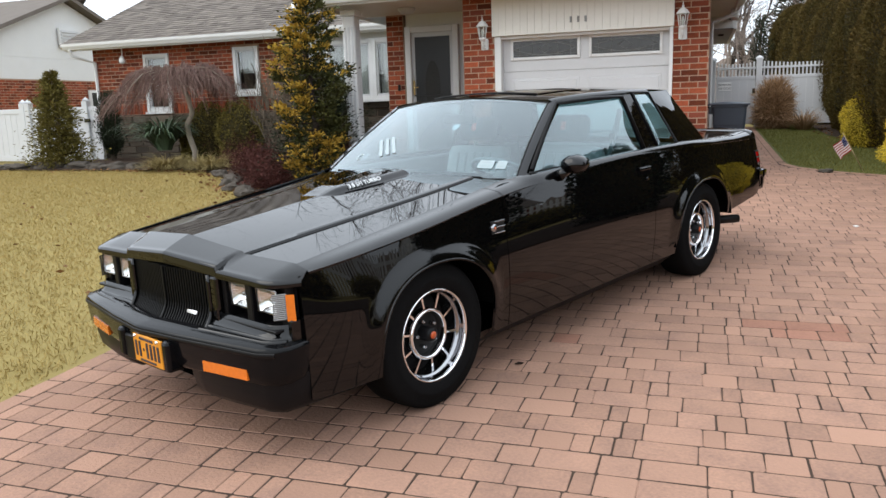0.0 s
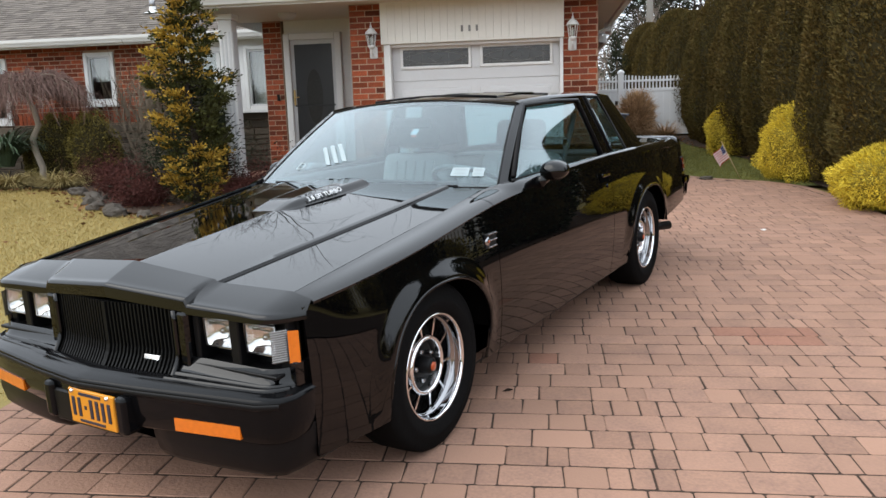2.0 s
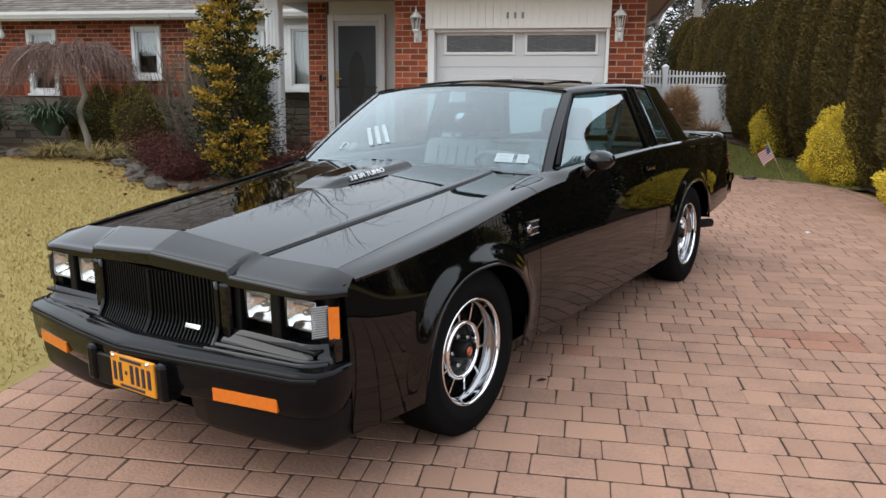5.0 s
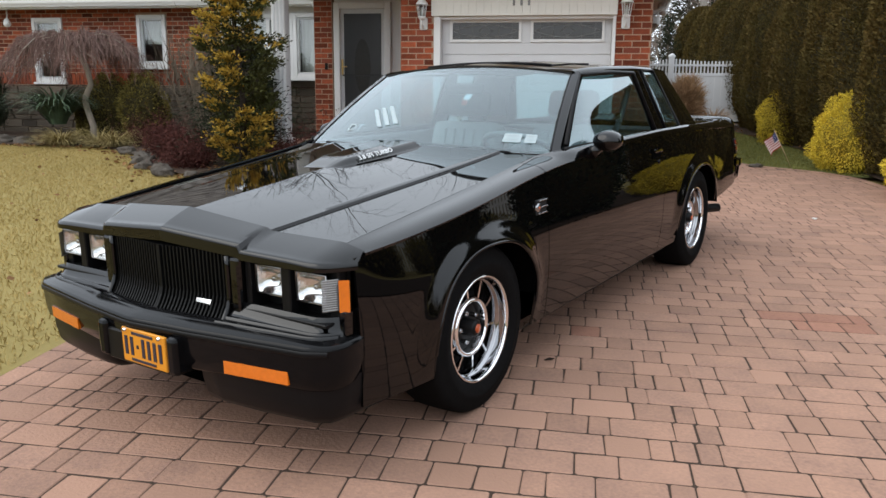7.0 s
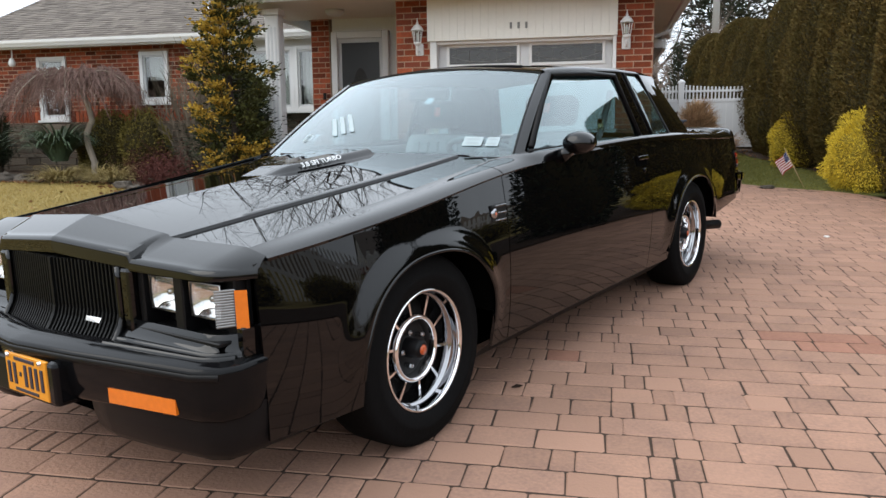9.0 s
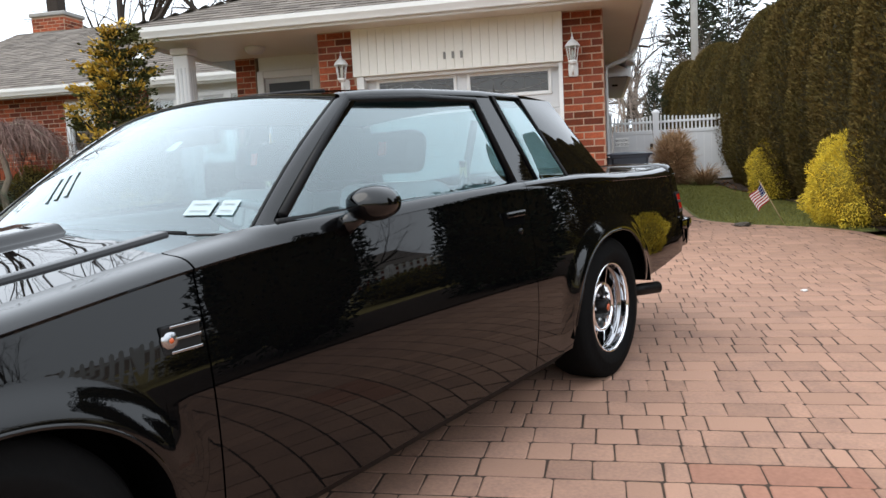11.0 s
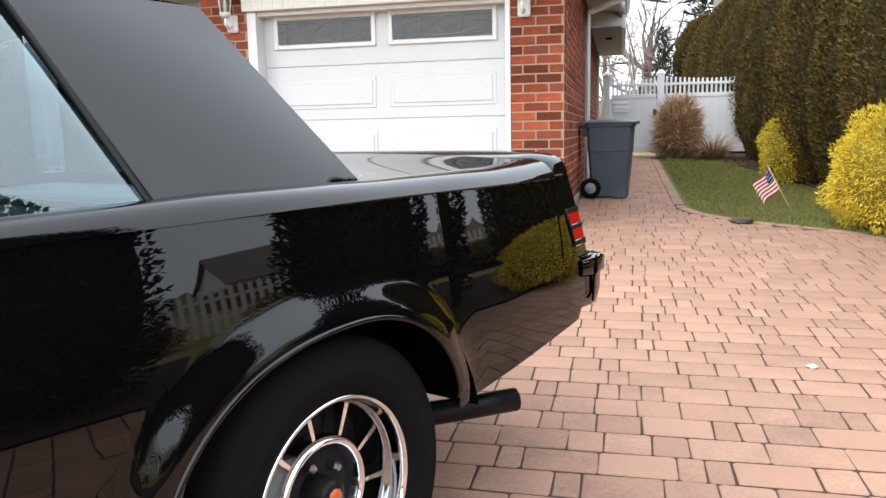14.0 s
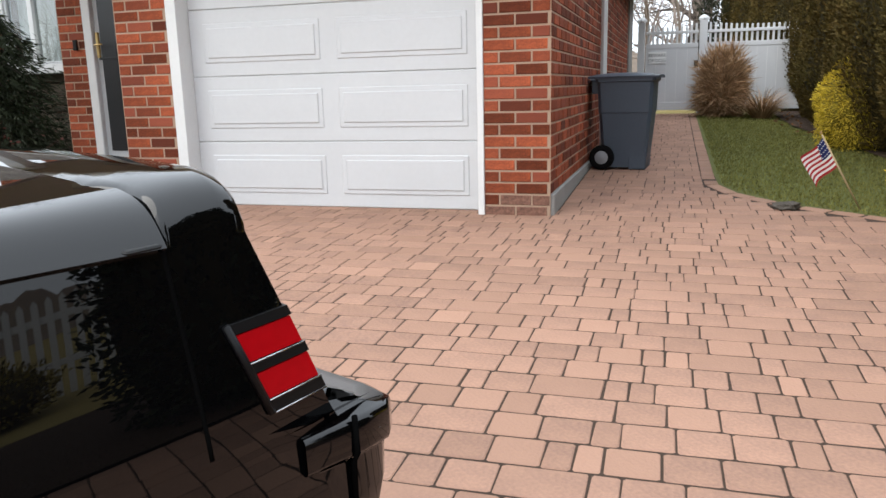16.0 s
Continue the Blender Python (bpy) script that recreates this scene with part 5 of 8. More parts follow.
def nose(u, y):
    a = abs(y)
    x0 = hood_front(min(a, 0.70)) - 0.005
    x1 = nose_x(y)
    z0 = hood_z(x0, max(-0.70, min(0.70, y)))
    if a > 0.70:
        x0 = hood_front(0.70) - 0.005
        yc = side_y(x0, crease_z(x0))
        z0 += (crease_z(x0) - z0) * min(1, (a - 0.70) / (yc - 0.70))
    z1 = lip_z(a)
    r = 0.006
    if u <= 0.7:
        t = u / 0.7
        return (x0 + (x1 + r - x0) * t, y, z0 + (z1 - z0) * t + 0.002 * math.sin(math.pi * t))
    if u <= 0.9:
        b = (u - 0.7) / 0.2 * math.pi / 2
        return (x1 + r - r * math.sin(b), y, z1 - 0.006 * (1 - math.cos(b)))
    return (x1, y, z1 - 0.006 - (z1 - 0.006 - float(np.interp(a, [0, 0.36, 0.37], [0.724, 0.704, 0.697]))) * (u - 0.9) / 0.1)


ys = sorted({round(v, 4) for v in [*np.linspace(-0.775, 0.775, 63), 0.0, -0.004, 0.004, -0.364, 0.364, -0.374, 0.374]})
sheet("nose_panel", nose, [0, 0.1, 0.2, 0.3, 0.4, 0.5, 0.6, 0.7, 0.74, 0.78, 0.82, 0.86, 0.9, 1.0], ys, M["paint"], car, "gloss black nose panel", thick=0.012)

# grille
def grille_x(y, z):
    return -0.790 - 0.032 * (1 - abs(y) / 0.31) - 0.060 * max(0, (0.56 - z) / 0.10) ** 1.5


flat_part("grille_backing", [(-0.745, -0.32, 0.44), (-0.745, 0.32, 0.44), (-0.745, 0.32, 0.71), (-0.745, -0.32, 0.71)], [(0, 1, 2, 3)], M["dark"], car)
for k in range(37):
    y = -0.306 + 0.612 * k / 36
    w = 0.0035 if k != 18 else 0.006
    verts = []
    zs = np.linspace(0.712, 0.462, 11)
    for z in zs:
        x = grille_x(y, z) - (0.004 if k == 18 else 0)
        verts += [(x, y - w, z), (x, y + w, z), (x + 0.05, y + w, z), (x + 0.05, y - w, z)]
    faces = [(4 * i + j, 4 * i + (j + 1) % 4, 4 * i + 4 + (j + 1) % 4, 4 * i + 4 + j) for i in range(10) for j in range(4)] + [(0, 3, 2, 1), (40, 41, 42, 43)]
    flat_part("grille_slat", verts, faces, M["grille"], car)
for s in (-1, 1):
    tube("grille_surround", [(grille_x(0.31, z) - 0.006, s * 0.318, z) for z in np.linspace(0.705, 0.462, 8)], 0.010, M["paint"], car)
    boxed("grille_pillar", (-0.80, -0.70, min(s * 0.325, s * 0.375), max(s * 0.325, s * 0.375), 0.485, 0.705), M["paint"], car, bevel=0.012, segments=2)
tube("grille_sill", [(grille_x(y, 0.462) - 0.004, y, 0.458) for y in np.linspace(-0.318, 0.318, 15)], 0.008, M["paint"], car)
flat_part("grille_badge", [(-0.838 + 0.006, -0.275, 0.546), (-0.834 + 0.002, -0.205, 0.546), (-0.832 + 0.004, -0.205, 0.559), (-0.832 + 0.008, -0.275, 0.559)], [(0, 3, 2, 1)], M["silver"], car, "small plain silver badge")
bpy.data.objects["grille_badge"].location = (-0.012, 0, 0)

def bar_x(y):
    """Front line of the bumper bar."""
    return float(np.interp(abs(y), [0.02, 0.28, 0.50, 0.715, 0.785], [-0.965, -0.935, -0.90, -0.868, -0.838]))


# head lamps
for s in (-1, 1):
    def yy(a, b):
        return (min(s * a, s * b), max(s * a, s * b))

    boxed("lamp_recess", (-0.70, -0.69, *yy(0.375, 0.755), 0.49, 0.70), M["black_trim"], car, bevel=0)
    boxed("bezel_floor", (-0.79, -0.69, *yy(0.378, 0.735), 0.526, 0.538), M["black_trim"], car, bevel=0.003)
    for a in (0.375, 0.538):
        d = boxed("bezel_divider", (-0.775, -0.69, *yy(a, a + (0.025 if a < 0.5 else 0.040)), 0.515, 0.705), M["black_trim"], car, bevel=0.004)
    for a, b in ((0.410, 0.526), (0.590, 0.716)):
        def bowl(u, v):
            q, w = 2 * u - 1, 2 * v - 1
            return (-0.712 - 0.042 * min(1, 0.5 * (q * q + w * w) + 0.5 * max(abs(q), abs(w)) ** 6), s * (a + (b - a) * u), 0.589 + 0.093 * v)

        lamp = sheet("headlamp", bowl, np.linspace(0, 1, 15), np.linspace(0, 1, 13), M["reflector"], car, "rectangular sealed-beam headlamp with a bright bowl", flip=s < 0)
        tube("lamp_rim", [(-0.757, s * y, z) for y, z in ((a, 0.589), (b, 0.589), (b, 0.682), (a, 0.682), (a, 0.589))], 0.004, M["dull_chrome"], lamp, sides=6)
        lathe("bulb_cap", [(0, -0.742), (0.009, -0.740), (0.011, -0.733), (0.011, -0.715)], M["dull_chrome"], lamp, axis="x", sides=14, centre=(0, s * (a + b) / 2, 0.636))
        sheet("lens", lambda u, v: (-0.757 - 0.004 * math.sin(math.pi * u) * math.sin(math.pi * v) - 0.0012 * abs(math.sin(5 * math.pi * u)), s * (a + (b - a) * u), 0.589 + 0.093 * v), np.linspace(0, 1, 41), np.linspace(0, 1, 9), M["lamp_glass"], lamp, "clear fluted glass", flip=s < 0)
    # corner lamp: clear ribs in front, amber round the side
    for j in range(14):
        z = 0.572 + 0.0072 * j
        verts, faces = grid_data(lambda u, v: (-0.776 + 0.046 * u - 0.003 * math.sin(v * math.pi), s * (0.714 + 0.030 * u), z + 0.0066 * v), [0, 1], np.linspace(0, 1, 5))
        flat_part("corner_lens", verts, faces, M["clear_ribbed"], car, smooth=True)
    verts, faces = grid_data(lambda u, v: (-0.743 + 0.021 * u, s * (0.752 + 0.025 * u), 0.570 + 0.101 * v), [0, 0.5, 1], [0, 0.5, 1])
    flat_part("side_marker", verts, faces, M["amber"], car, "amber side marker lens")
    boxed("corner_body", (-0.735, -0.68, *yy(0.705, 0.745), 0.50, 0.70), M["black_trim"], car, bevel=0.004)
    tube("bezel_trim", [(nose_x(y) - 0.001, s * y, 0.697) for y in np.linspace(0.38, 0.775, 24)], 0.0035, M["dull_chrome"], car, sides=6)
    # filler between lamps and bumper
    ramp = [(0.0, 0.552), (0.02, 0.550), (0.10, 0.536), (0.20, 0.521), (0.30, 0.511), (0.34, 0.509), (0.39, 0.508), (0.41, 0.499), (0.43, 0.496), (0.62, 0.495), (0.64, 0.503), (0.65, 0.505), (0.71, 0.504), (0.73, 0.496), (0.75, 0.492), (0.93, 0.491), (1.0, 0.486)]

    def filler(k, y):
        """Concave ramp under the lamps, then two bright ribs with a slot between, down to the bar."""
        f, z = ramp[int(k)]
        close = max(0, (y - 0.66) / 0.10) ** 2
        x0, x1 = nose_x(y) + 0.004, bar_x(y) + 0.030
        return (x0 + (x1 - x0) * f * (1 - 0.25 * close), s * y, z)

    sheet("bumper_filler", filler, range(len(ramp)), np.linspace(0.318, 0.762, 25), M["paint"], car, "gloss black ribbed filler panel", flip=s > 0)
    boxed("front_side_fill", (-0.74, -0.68, *yy(0.745, 0.772), 0.34, 0.572), M["paint"], car, bevel=0.004)


# bumpers: a profile carried along a plan line
def bumper(name, plan, prof, mat, label, parent=None):
    pts = [Vector((x, y, 0)) for x, y in plan]
    verts = []
    n = len(prof)
    for i, p in enumerate(pts):
        d = (pts[min(i + 1, len(pts) - 1)] - pts[max(i - 1, 0)]).normalized()
        o = Vector((d.y, -d.x, 0))
        for out, z in prof:
            verts.append(p + o * out + Vector((0, 0, z)))
    faces = [(i * n + j, (i + 1) * n + j, (i + 1) * n + j + 1, i * n + j + 1) for i in range(len(pts) - 1) for j in range(n - 1)]
    return flat_part(name, verts, faces, mat, parent or car, label, smooth=True)


front = [(-0.70, -0.795), (-0.78, -0.800), (-0.832, -0.778), (-0.868, -0.715), (-0.90, -0.50), (-0.935, -0.28), (-0.965, -0.02), (-0.965, 0.02), (-0.935, 0.28), (-0.90, 0.50), (-0.868, 0.715), (-0.832, 0.778), (-0.78, 0.800), (-0.70, 0.795)]
front = front[::-1]
bumper("bumper_bar", [(-0.64, 0.780)] + front + [(-0.64, -0.780)], [(-0.10, 0.500), (-0.06, 0.499), (-0.055, 0.494), (-0.03, 0.496), (-0.025, 0.491), (-0.008, 0.490), (0.0, 0.482), (0.0, 0.47), (-0.004, 0.40), (-0.012, 0.352), (-0.020, 0.343), (-0.03, 0.340)], M["bumper"], "black front bumper with rub strip")
dam = [(-0.72, 0.20), (-0.83, 0.215), (-0.875, 0.25), (-0.885, 0.34), (-0.872, 0.50), (-0.842, 0.70), (-0.805, 0.760), (-0.74, 0.778), (-0.42, 0.812)]
for s in (-1, 1):
    plan = [(x, s * y) for x, y in dam]
    bumper("valance", plan if s < 0 else plan[::-1], [(0.004, 0.37), (0.0, 0.30), (-0.012, 0.245), (-0.03, 0.222), (-0.06, 0.216)], M["black_trim"], "black front air dam")
bumper("bumper_underside", [(-0.80, 0.75)] + [(x + 0.03, y) for x, y in front[3:-3]] + [(-0.80, -0.75)], [(0.012, 0.352), (-0.06, 0.335), (-0.16, 0.33)], M["black_trim"], "dark bumper underside")
bumper("rub_strip", front[2:-2], [(0.002, 0.476), (0.005, 0.473), (0.005, 0.461), (0.002, 0.458)], M["black_trim"], "matt rub strip")
for s in (-1, 1):
    lamp = flat_part("turn_lamp", [(-0.892, s * 0.43, 0.360), (-0.853, s * 0.672, 0.360), (-0.853, s * 0.672, 0.402), (-0.892, s * 0.43, 0.402), (-0.86, s * 0.43, 0.360), (-0.82, s * 0.672, 0.360), (-0.82, s * 0.672, 0.402), (-0.86, s * 0.43, 0.402)], [(0, 1, 2, 3), (4, 7, 6, 5), (0, 4, 5, 1), (1, 5, 6, 2), (2, 6, 7, 3), (3, 7, 4, 0)], M["amber"], car, "amber turn signal lens")
    lamp.location = (-0.0225, -s * 0.022, -0.002)
    boxed("bumper_guard", (-0.972, -0.86, *((-0.245, -0.195) if s < 0 else (0.135, 0.185)), 0.325, 0.455), M["bumper"], car, bevel=0.014, segments=2)
boxed("plate_recess", (-0.962, -0.88, -0.205, 0.14, 0.318, 0.43), M["black_trim"], car, bevel=0.006)
plate = boxed("number_plate", (-0.958, -0.946, -0.142, 0.125, 0.272, 0.412), M["plate"], car, "yellow-orange licence plate", bevel=0.003)
plate.matrix_basis = Matrix.Translation((-0.010, -0.066, 0.096)) @ Matrix.Diagonal((1, 0.88, 0.86, 1))
for k in range(7):
    y = 0.098 - k * 0.035
    boxed("plate_bar", (-0.9605, -0.957, y - (0.009 if k != 2 else 0.006), y + (0.009 if k != 2 else 0.006), 0.303 if k != 2 else 0.335, 0.380 if k != 2 else 0.35), M["navy"], plate, bevel=0.001)
boxed("plate_bar", (-0.9605, -0.957, -0.07, 0.06, 0.390, 0.402), M["navy"], plate, bevel=0.001)
boxed("plate_bar", (-0.9605, -0.957, -0.08, 0.07, 0.281, 0.292), M["navy"], plate, bevel=0.001)
for y in (-0.11, 0.10):
    lathe("plate_bolt", [(0, -0.966), (0.007, -0.965), (0.008, -0.957)], M["chrome"], plate, axis="x", sides=10, centre=(0, y, 0.403))

tail_bar = [(3.80, -0.806), (3.885, -0.816), (3.932, -0.814), (3.955, -0.796), (3.966, -0.74), (3.968, -0.35), (3.972, 0), (3.968, 0.35), (3.966, 0.74), (3.955, 0.796), (3.932, 0.814), (3.885, 0.816), (3.80, 0.806)]
bumper("rear_bumper_bar", tail_bar, [(-0.09, 0.622), (-0.05, 0.621), (-0.046, 0.616), (-0.006, 0.612), (0.001, 0.609), (0.003, 0.603), (0.003, 0.568), (0.001, 0.563), (-0.004, 0.560), (-0.008, 0.557), (-0.010, 0.552), (-0.013, 0.50), (-0.024, 0.455), (-0.10, 0.442)], M["paint"], "black rear bumper")
for s in (-1, 1):
    tube("bumper_seam", [(3.872, s * 0.8185, 0.618), (3.872, s * 0.8195, 0.566), (3.874, s * 0.809, 0.552), (3.876, s * 0.803, 0.47)], 0.004, M["dark"], car, sides=6)
bumper("rear_bumper_face", tail_bar, [(-0.09, 0.445), (-0.11, 0.40), (-0.15, 0.385)], M["bumper"], "black rear bumper skirt")
flat_part("underbody", [(-0.75, -0.70, 0.2), (2.4, -0.72, 0.2), (3.7, -0.45, 0.34), (3.7, 0.45, 0.34), (2.4, 0.72, 0.2), (-0.75, 0.70, 0.2)], [(0, 1, 4, 5), (1, 2, 3, 4)], M["dark"], car)
boxed("sump", (-0.55, 3.2, -0.62, 0.62, 0.22, 0.6), M["dark"], car, bevel=0.05)

# deck lid, spoiler and tail
sheet("deck_lid", lambda u, y: (2.95 + 0.72 * u, y, 0.925 - 0.010 * math.sin(math.pi * u) + 0.022 * (1 - (y / 0.70) ** 2)), np.linspace(0, 1, 24), np.linspace(-0.695, 0.695, 25), M["paint"], car, "gloss black trunk lid", thick=0.012)


def spoil(u, w):
    """Section runs from the lid up over the lip and down to the tail; w runs across, flush with the quarters at both ends."""
    a = abs(w)
    prof = [(3.600, 0.920), (3.640, 0.930), (3.675, 0.939), (3.710, 0.947), (3.740, 0.950), (3.756, 0.947), (3.764, 0.938), (3.768, 0.915), (3.768, 0.895), (3.768, 0.874)]
    x, top = prof[int(u)]
    x = max(x, 3.600 + 0.066 * min(1, a / 0.88) ** 5)
    zc = crease_z(x)
    edge = side_y(x, zc)
    e = max(0, (a - 0.80) / 0.20)
    z = zc + (top - 0.010 * a**4 - zc) * (1 - e**5) ** 0.35
    return (x + 0.03 * (1 - a**2), w * edge, z)


ws_ = sorted({*[round(v, 4) for v in np.linspace(-0.8, 0.8, 25)], *[round(s * (0.8 + 0.2 * math.sin(b)), 4) for s in (-1, 1) for b in np.linspace(0, math.pi / 2, 14)]})
sheet("rear_spoiler", spoil, range(10), ws_, M["paint"], car, "black rear deck spoiler")
for s in (-1, 1):
    pts = []
    for v in np.linspace(1, 0, 8):
        x = 3.664
        zc = crease_z(x)
        yc = side_y(x, zc)
        q, w = sill(x)
        pts.append((x, s * (yc + (q - yc) * v + 0.010 * math.sin(math.pi * v)), zc + (w - zc) * v + 0.010 * math.sin(math.pi * v)))
    pts += [(3.664 + 0.05 * (crease_z(3.664) - z), s * (side_y(3.67, z) - 0.0015), z) for z in np.linspace(crease_z(3.664) - 0.02, 0.64, 12)]
    tube("spoiler_seam", pts, 0.0036, M["dark"], car, sides=5)
sheet("tail_panel", lambda u, w: (tail_x(0.878 - 0.27 * u) - 0.001 + 0.02 * (1 - w * w), w * (side_y(tail_x(0.878 - 0.27 * u), 0.878 - 0.27 * u) - 0.001), 0.878 - 0.27 * u), np.linspace(0, 1, 8), np.linspace(-1, 1, 21), M["paint"], car, "gloss black tail panel", flip=True)
for s in (-1, 1):
    for a, b, m in ((0.765, 0.777, "black_trim"), (0.729, 0.763, "red_lens"), (0.715, 0.727, "black_trim"), (0.679, 0.713, "red_lens"), (0.662, 0.677, "black_trim")):
        e = 0.004 if m == "black_trim" else 0.002
        verts = []
        for z in (a, b):
            t = tail_x(z)
            verts += [(t - 0.082, s * (side_y(t - 0.082, z) + e), z), (t - 0.04, s * (side_y(t - 0.04, z) + e), z), (t + e, s * (side_y(t, z) + e), z), (t + 0.014 + e, s * 0.70, z), (t + 0.018 + e, s * 0.40, z)]
        flat_part("tail_lamp" if m == "red_lens" else "lamp_trim", verts, [(j, j + 1, j + 6, j + 5)[:: 1 if s < 0 else -1] for j in range(4)] + [(5, 6, 7, 8, 9), (4, 3, 2, 1, 0)], M[m], car, "red tail lamp lens" if m == "red_lens" else "")
    for z in (0.7275, 0.678, 0.661):
        tube("lamp_edge", [(tail_x(z) - 0.080, s * (side_y(tail_x(z) - 0.08, z) + 0.004), z), (tail_x(z) + 0.004, s * (side_y(tail_x(z), z) + 0.004), z)], 0.0013, M["dull_chrome"], car, sides=5)
    tube("lamp_frame", [(tail_x(z) - 0.084, s * (side_y(tail_x(z) - 0.084, z) + 0.002), z) for z in (0.777, 0.72, 0.662)], 0.005, M["black_trim"], car, sides=6)
    sheet("rear_filler", lambda u, v: (tail_x(0.62) - 0.10 + 0.10 * u + 0.07 * v, s * (0.815 - 0.02 * v - 0.01 * u), 0.632 - 0.012 * v), np.linspace(0, 1, 4), np.linspace(0, 1, 5), M["paint"], car)
    tube("exhaust_tip", [(2.95, s * 0.55, 0.31), (3.15, s * 0.62, 0.30), (3.30, s * 0.70, 0.29), (3.44, s * 0.78, 0.285)], 0.032, M["black_trim"], car, "black exhaust tip behind the rear wheel", sides=14)
tagged(boxed("quarter_badge", (3.603, 3.640, -0.8335, -0.822, 0.8845, 0.8885), M["ink"], car, bevel=0.002), "small dark plain badge")


# ---- greenhouse ----
def quad_sheet(name, bl, br, tr, tl, mat, label="", bulge=0.0, out=(0, 0, 0), thick=0.0, n=9):
    bl, br, tr, tl, out = (Vector(p) for p in (bl, br, tr, tl, out))

    def f(u, v):
        return (bl * (1 - u) + br * u) * (1 - v) + (tl * (1 - u) + tr * u) * v + out * bulge * 16 * u * (1 - u) * v * (1 - v)

    return sheet(name, f, np.linspace(0, 1, n), np.linspace(0, 1, n), mat, car, label, thick=thick)


def curved_pane(name, bl, br, tr, tl, s, sag, label):
    """Side glass that curves over its height only, and meets its frame at both ends."""
    bl, br, tr, tl = (Vector(p) for p in (bl, br, tr, tl))

    def f(u, v):
        p = (bl * (1 - u) + br * u) * (1 - v) + (tl * (1 - u) + tr * u) * v
        return p + Vector((0, s, 0.4)) * (4 * sag * v * (1 - v) * (1 - abs(2 * u - 1) ** 10))

    ob = sheet(name, f, [0, 0.01, 0.03, 0.06, 0.1, *np.linspace(0.15, 0.85, 15), 0.9, 0.94, 0.97, 0.99, 1], np.linspace(0, 1, 25), M["side_glass"], car, label)
    ob.visible_shadow = False
    return ob


def shield(u, v):
    y = -1 + 2 * u
    yb, yt = 0.725, 0.585
    w = yb + (yt - yb) * v
    x0 = 0.715 - 0.115 * (1 - y * y)
    x1 = 1.225 - 0.05 * (1 - y * y)
    z0 = 0.915 + 0.01 * (1 - y * y)
    z1 = 1.276 + 0.040 * (1 - y * y)
    return (x0 + (x1 - x0) * v - 0.012 * math.sin(math.pi * v), w * y, z0 + (z1 - z0) * v + 0.008 * math.sin(math.pi * v))


ws = sheet("windshield", shield, np.linspace(0, 1, 25), np.linspace(0, 1, 13), M["windshield"], car, "curved tinted windshield")
ws.visible_shadow = False
tube("windshield_trim", [shield(0, v) for v in np.linspace(0, 1, 13)] + [shield(u, 1) for u in np.linspace(0.04, 1, 24)] + [shield(1, v) for v in np.linspace(0.95, 0, 12)] + [shield(u, 0) for u in np.linspace(0.96, 0, 24)], 0.005, M["black_trim"], car, sides=6)


def roof_edge(x):
    y = float(np.interp(x, [1.18, 1.5, 2.0, 2.4, 2.68], [0.588, 0.612, 0.622, 0.605, 0.565]))
    z = float(np.interp(x, [1.18, 1.35, 1.6, 2.0, 2.4, 2.68], [1.283, 1.298, 1.308, 1.310, 1.302, 1.288]))
    return y, z


def roof(x, v):
    y, z = roof_edge(x)
    x0 = x - 0.05 * (1 - v * v) * max(0, 1 - (x - 1.222) / 0.4)
    return (x0, y * v, z + 0.038 * (1 - v**2) * (1 - 0.3 * abs(v)))


sheet("roof", roof, np.linspace(1.222, 2.68, 30), np.linspace(-1, 1, 27), M["paint"], car, "gloss black roof", thick=0.012)
sheet("sunroof", lambda x, v: (x, 0.40 * v, roof(x, 0)[2] + 0.003 - 0.018 * v * v), np.linspace(1.38, 1.86, 12), np.linspace(-1, 1, 13), M["smoke_glass"], car, "smoked glass roof hatch", thick=0.012)
tube("sunroof_rim", [(1.375, 0.40 * v, roof(1.375, 0)[2] + 0.002 - 0.018 * v * v) for v in np.linspace(-1, 1, 9)], 0.006, M["black_trim"], car, sides=6)
rg = quad_sheet("rear_window", (2.93, 0.66, 0.945), (2.93, -0.66, 0.945), (2.69, -0.54, 1.285), (2.69, 0.54, 1.285), M["side_glass"], "steep rear window", 0.03, (1, 0, 0.4), n=13)
rg.visible_shadow = False
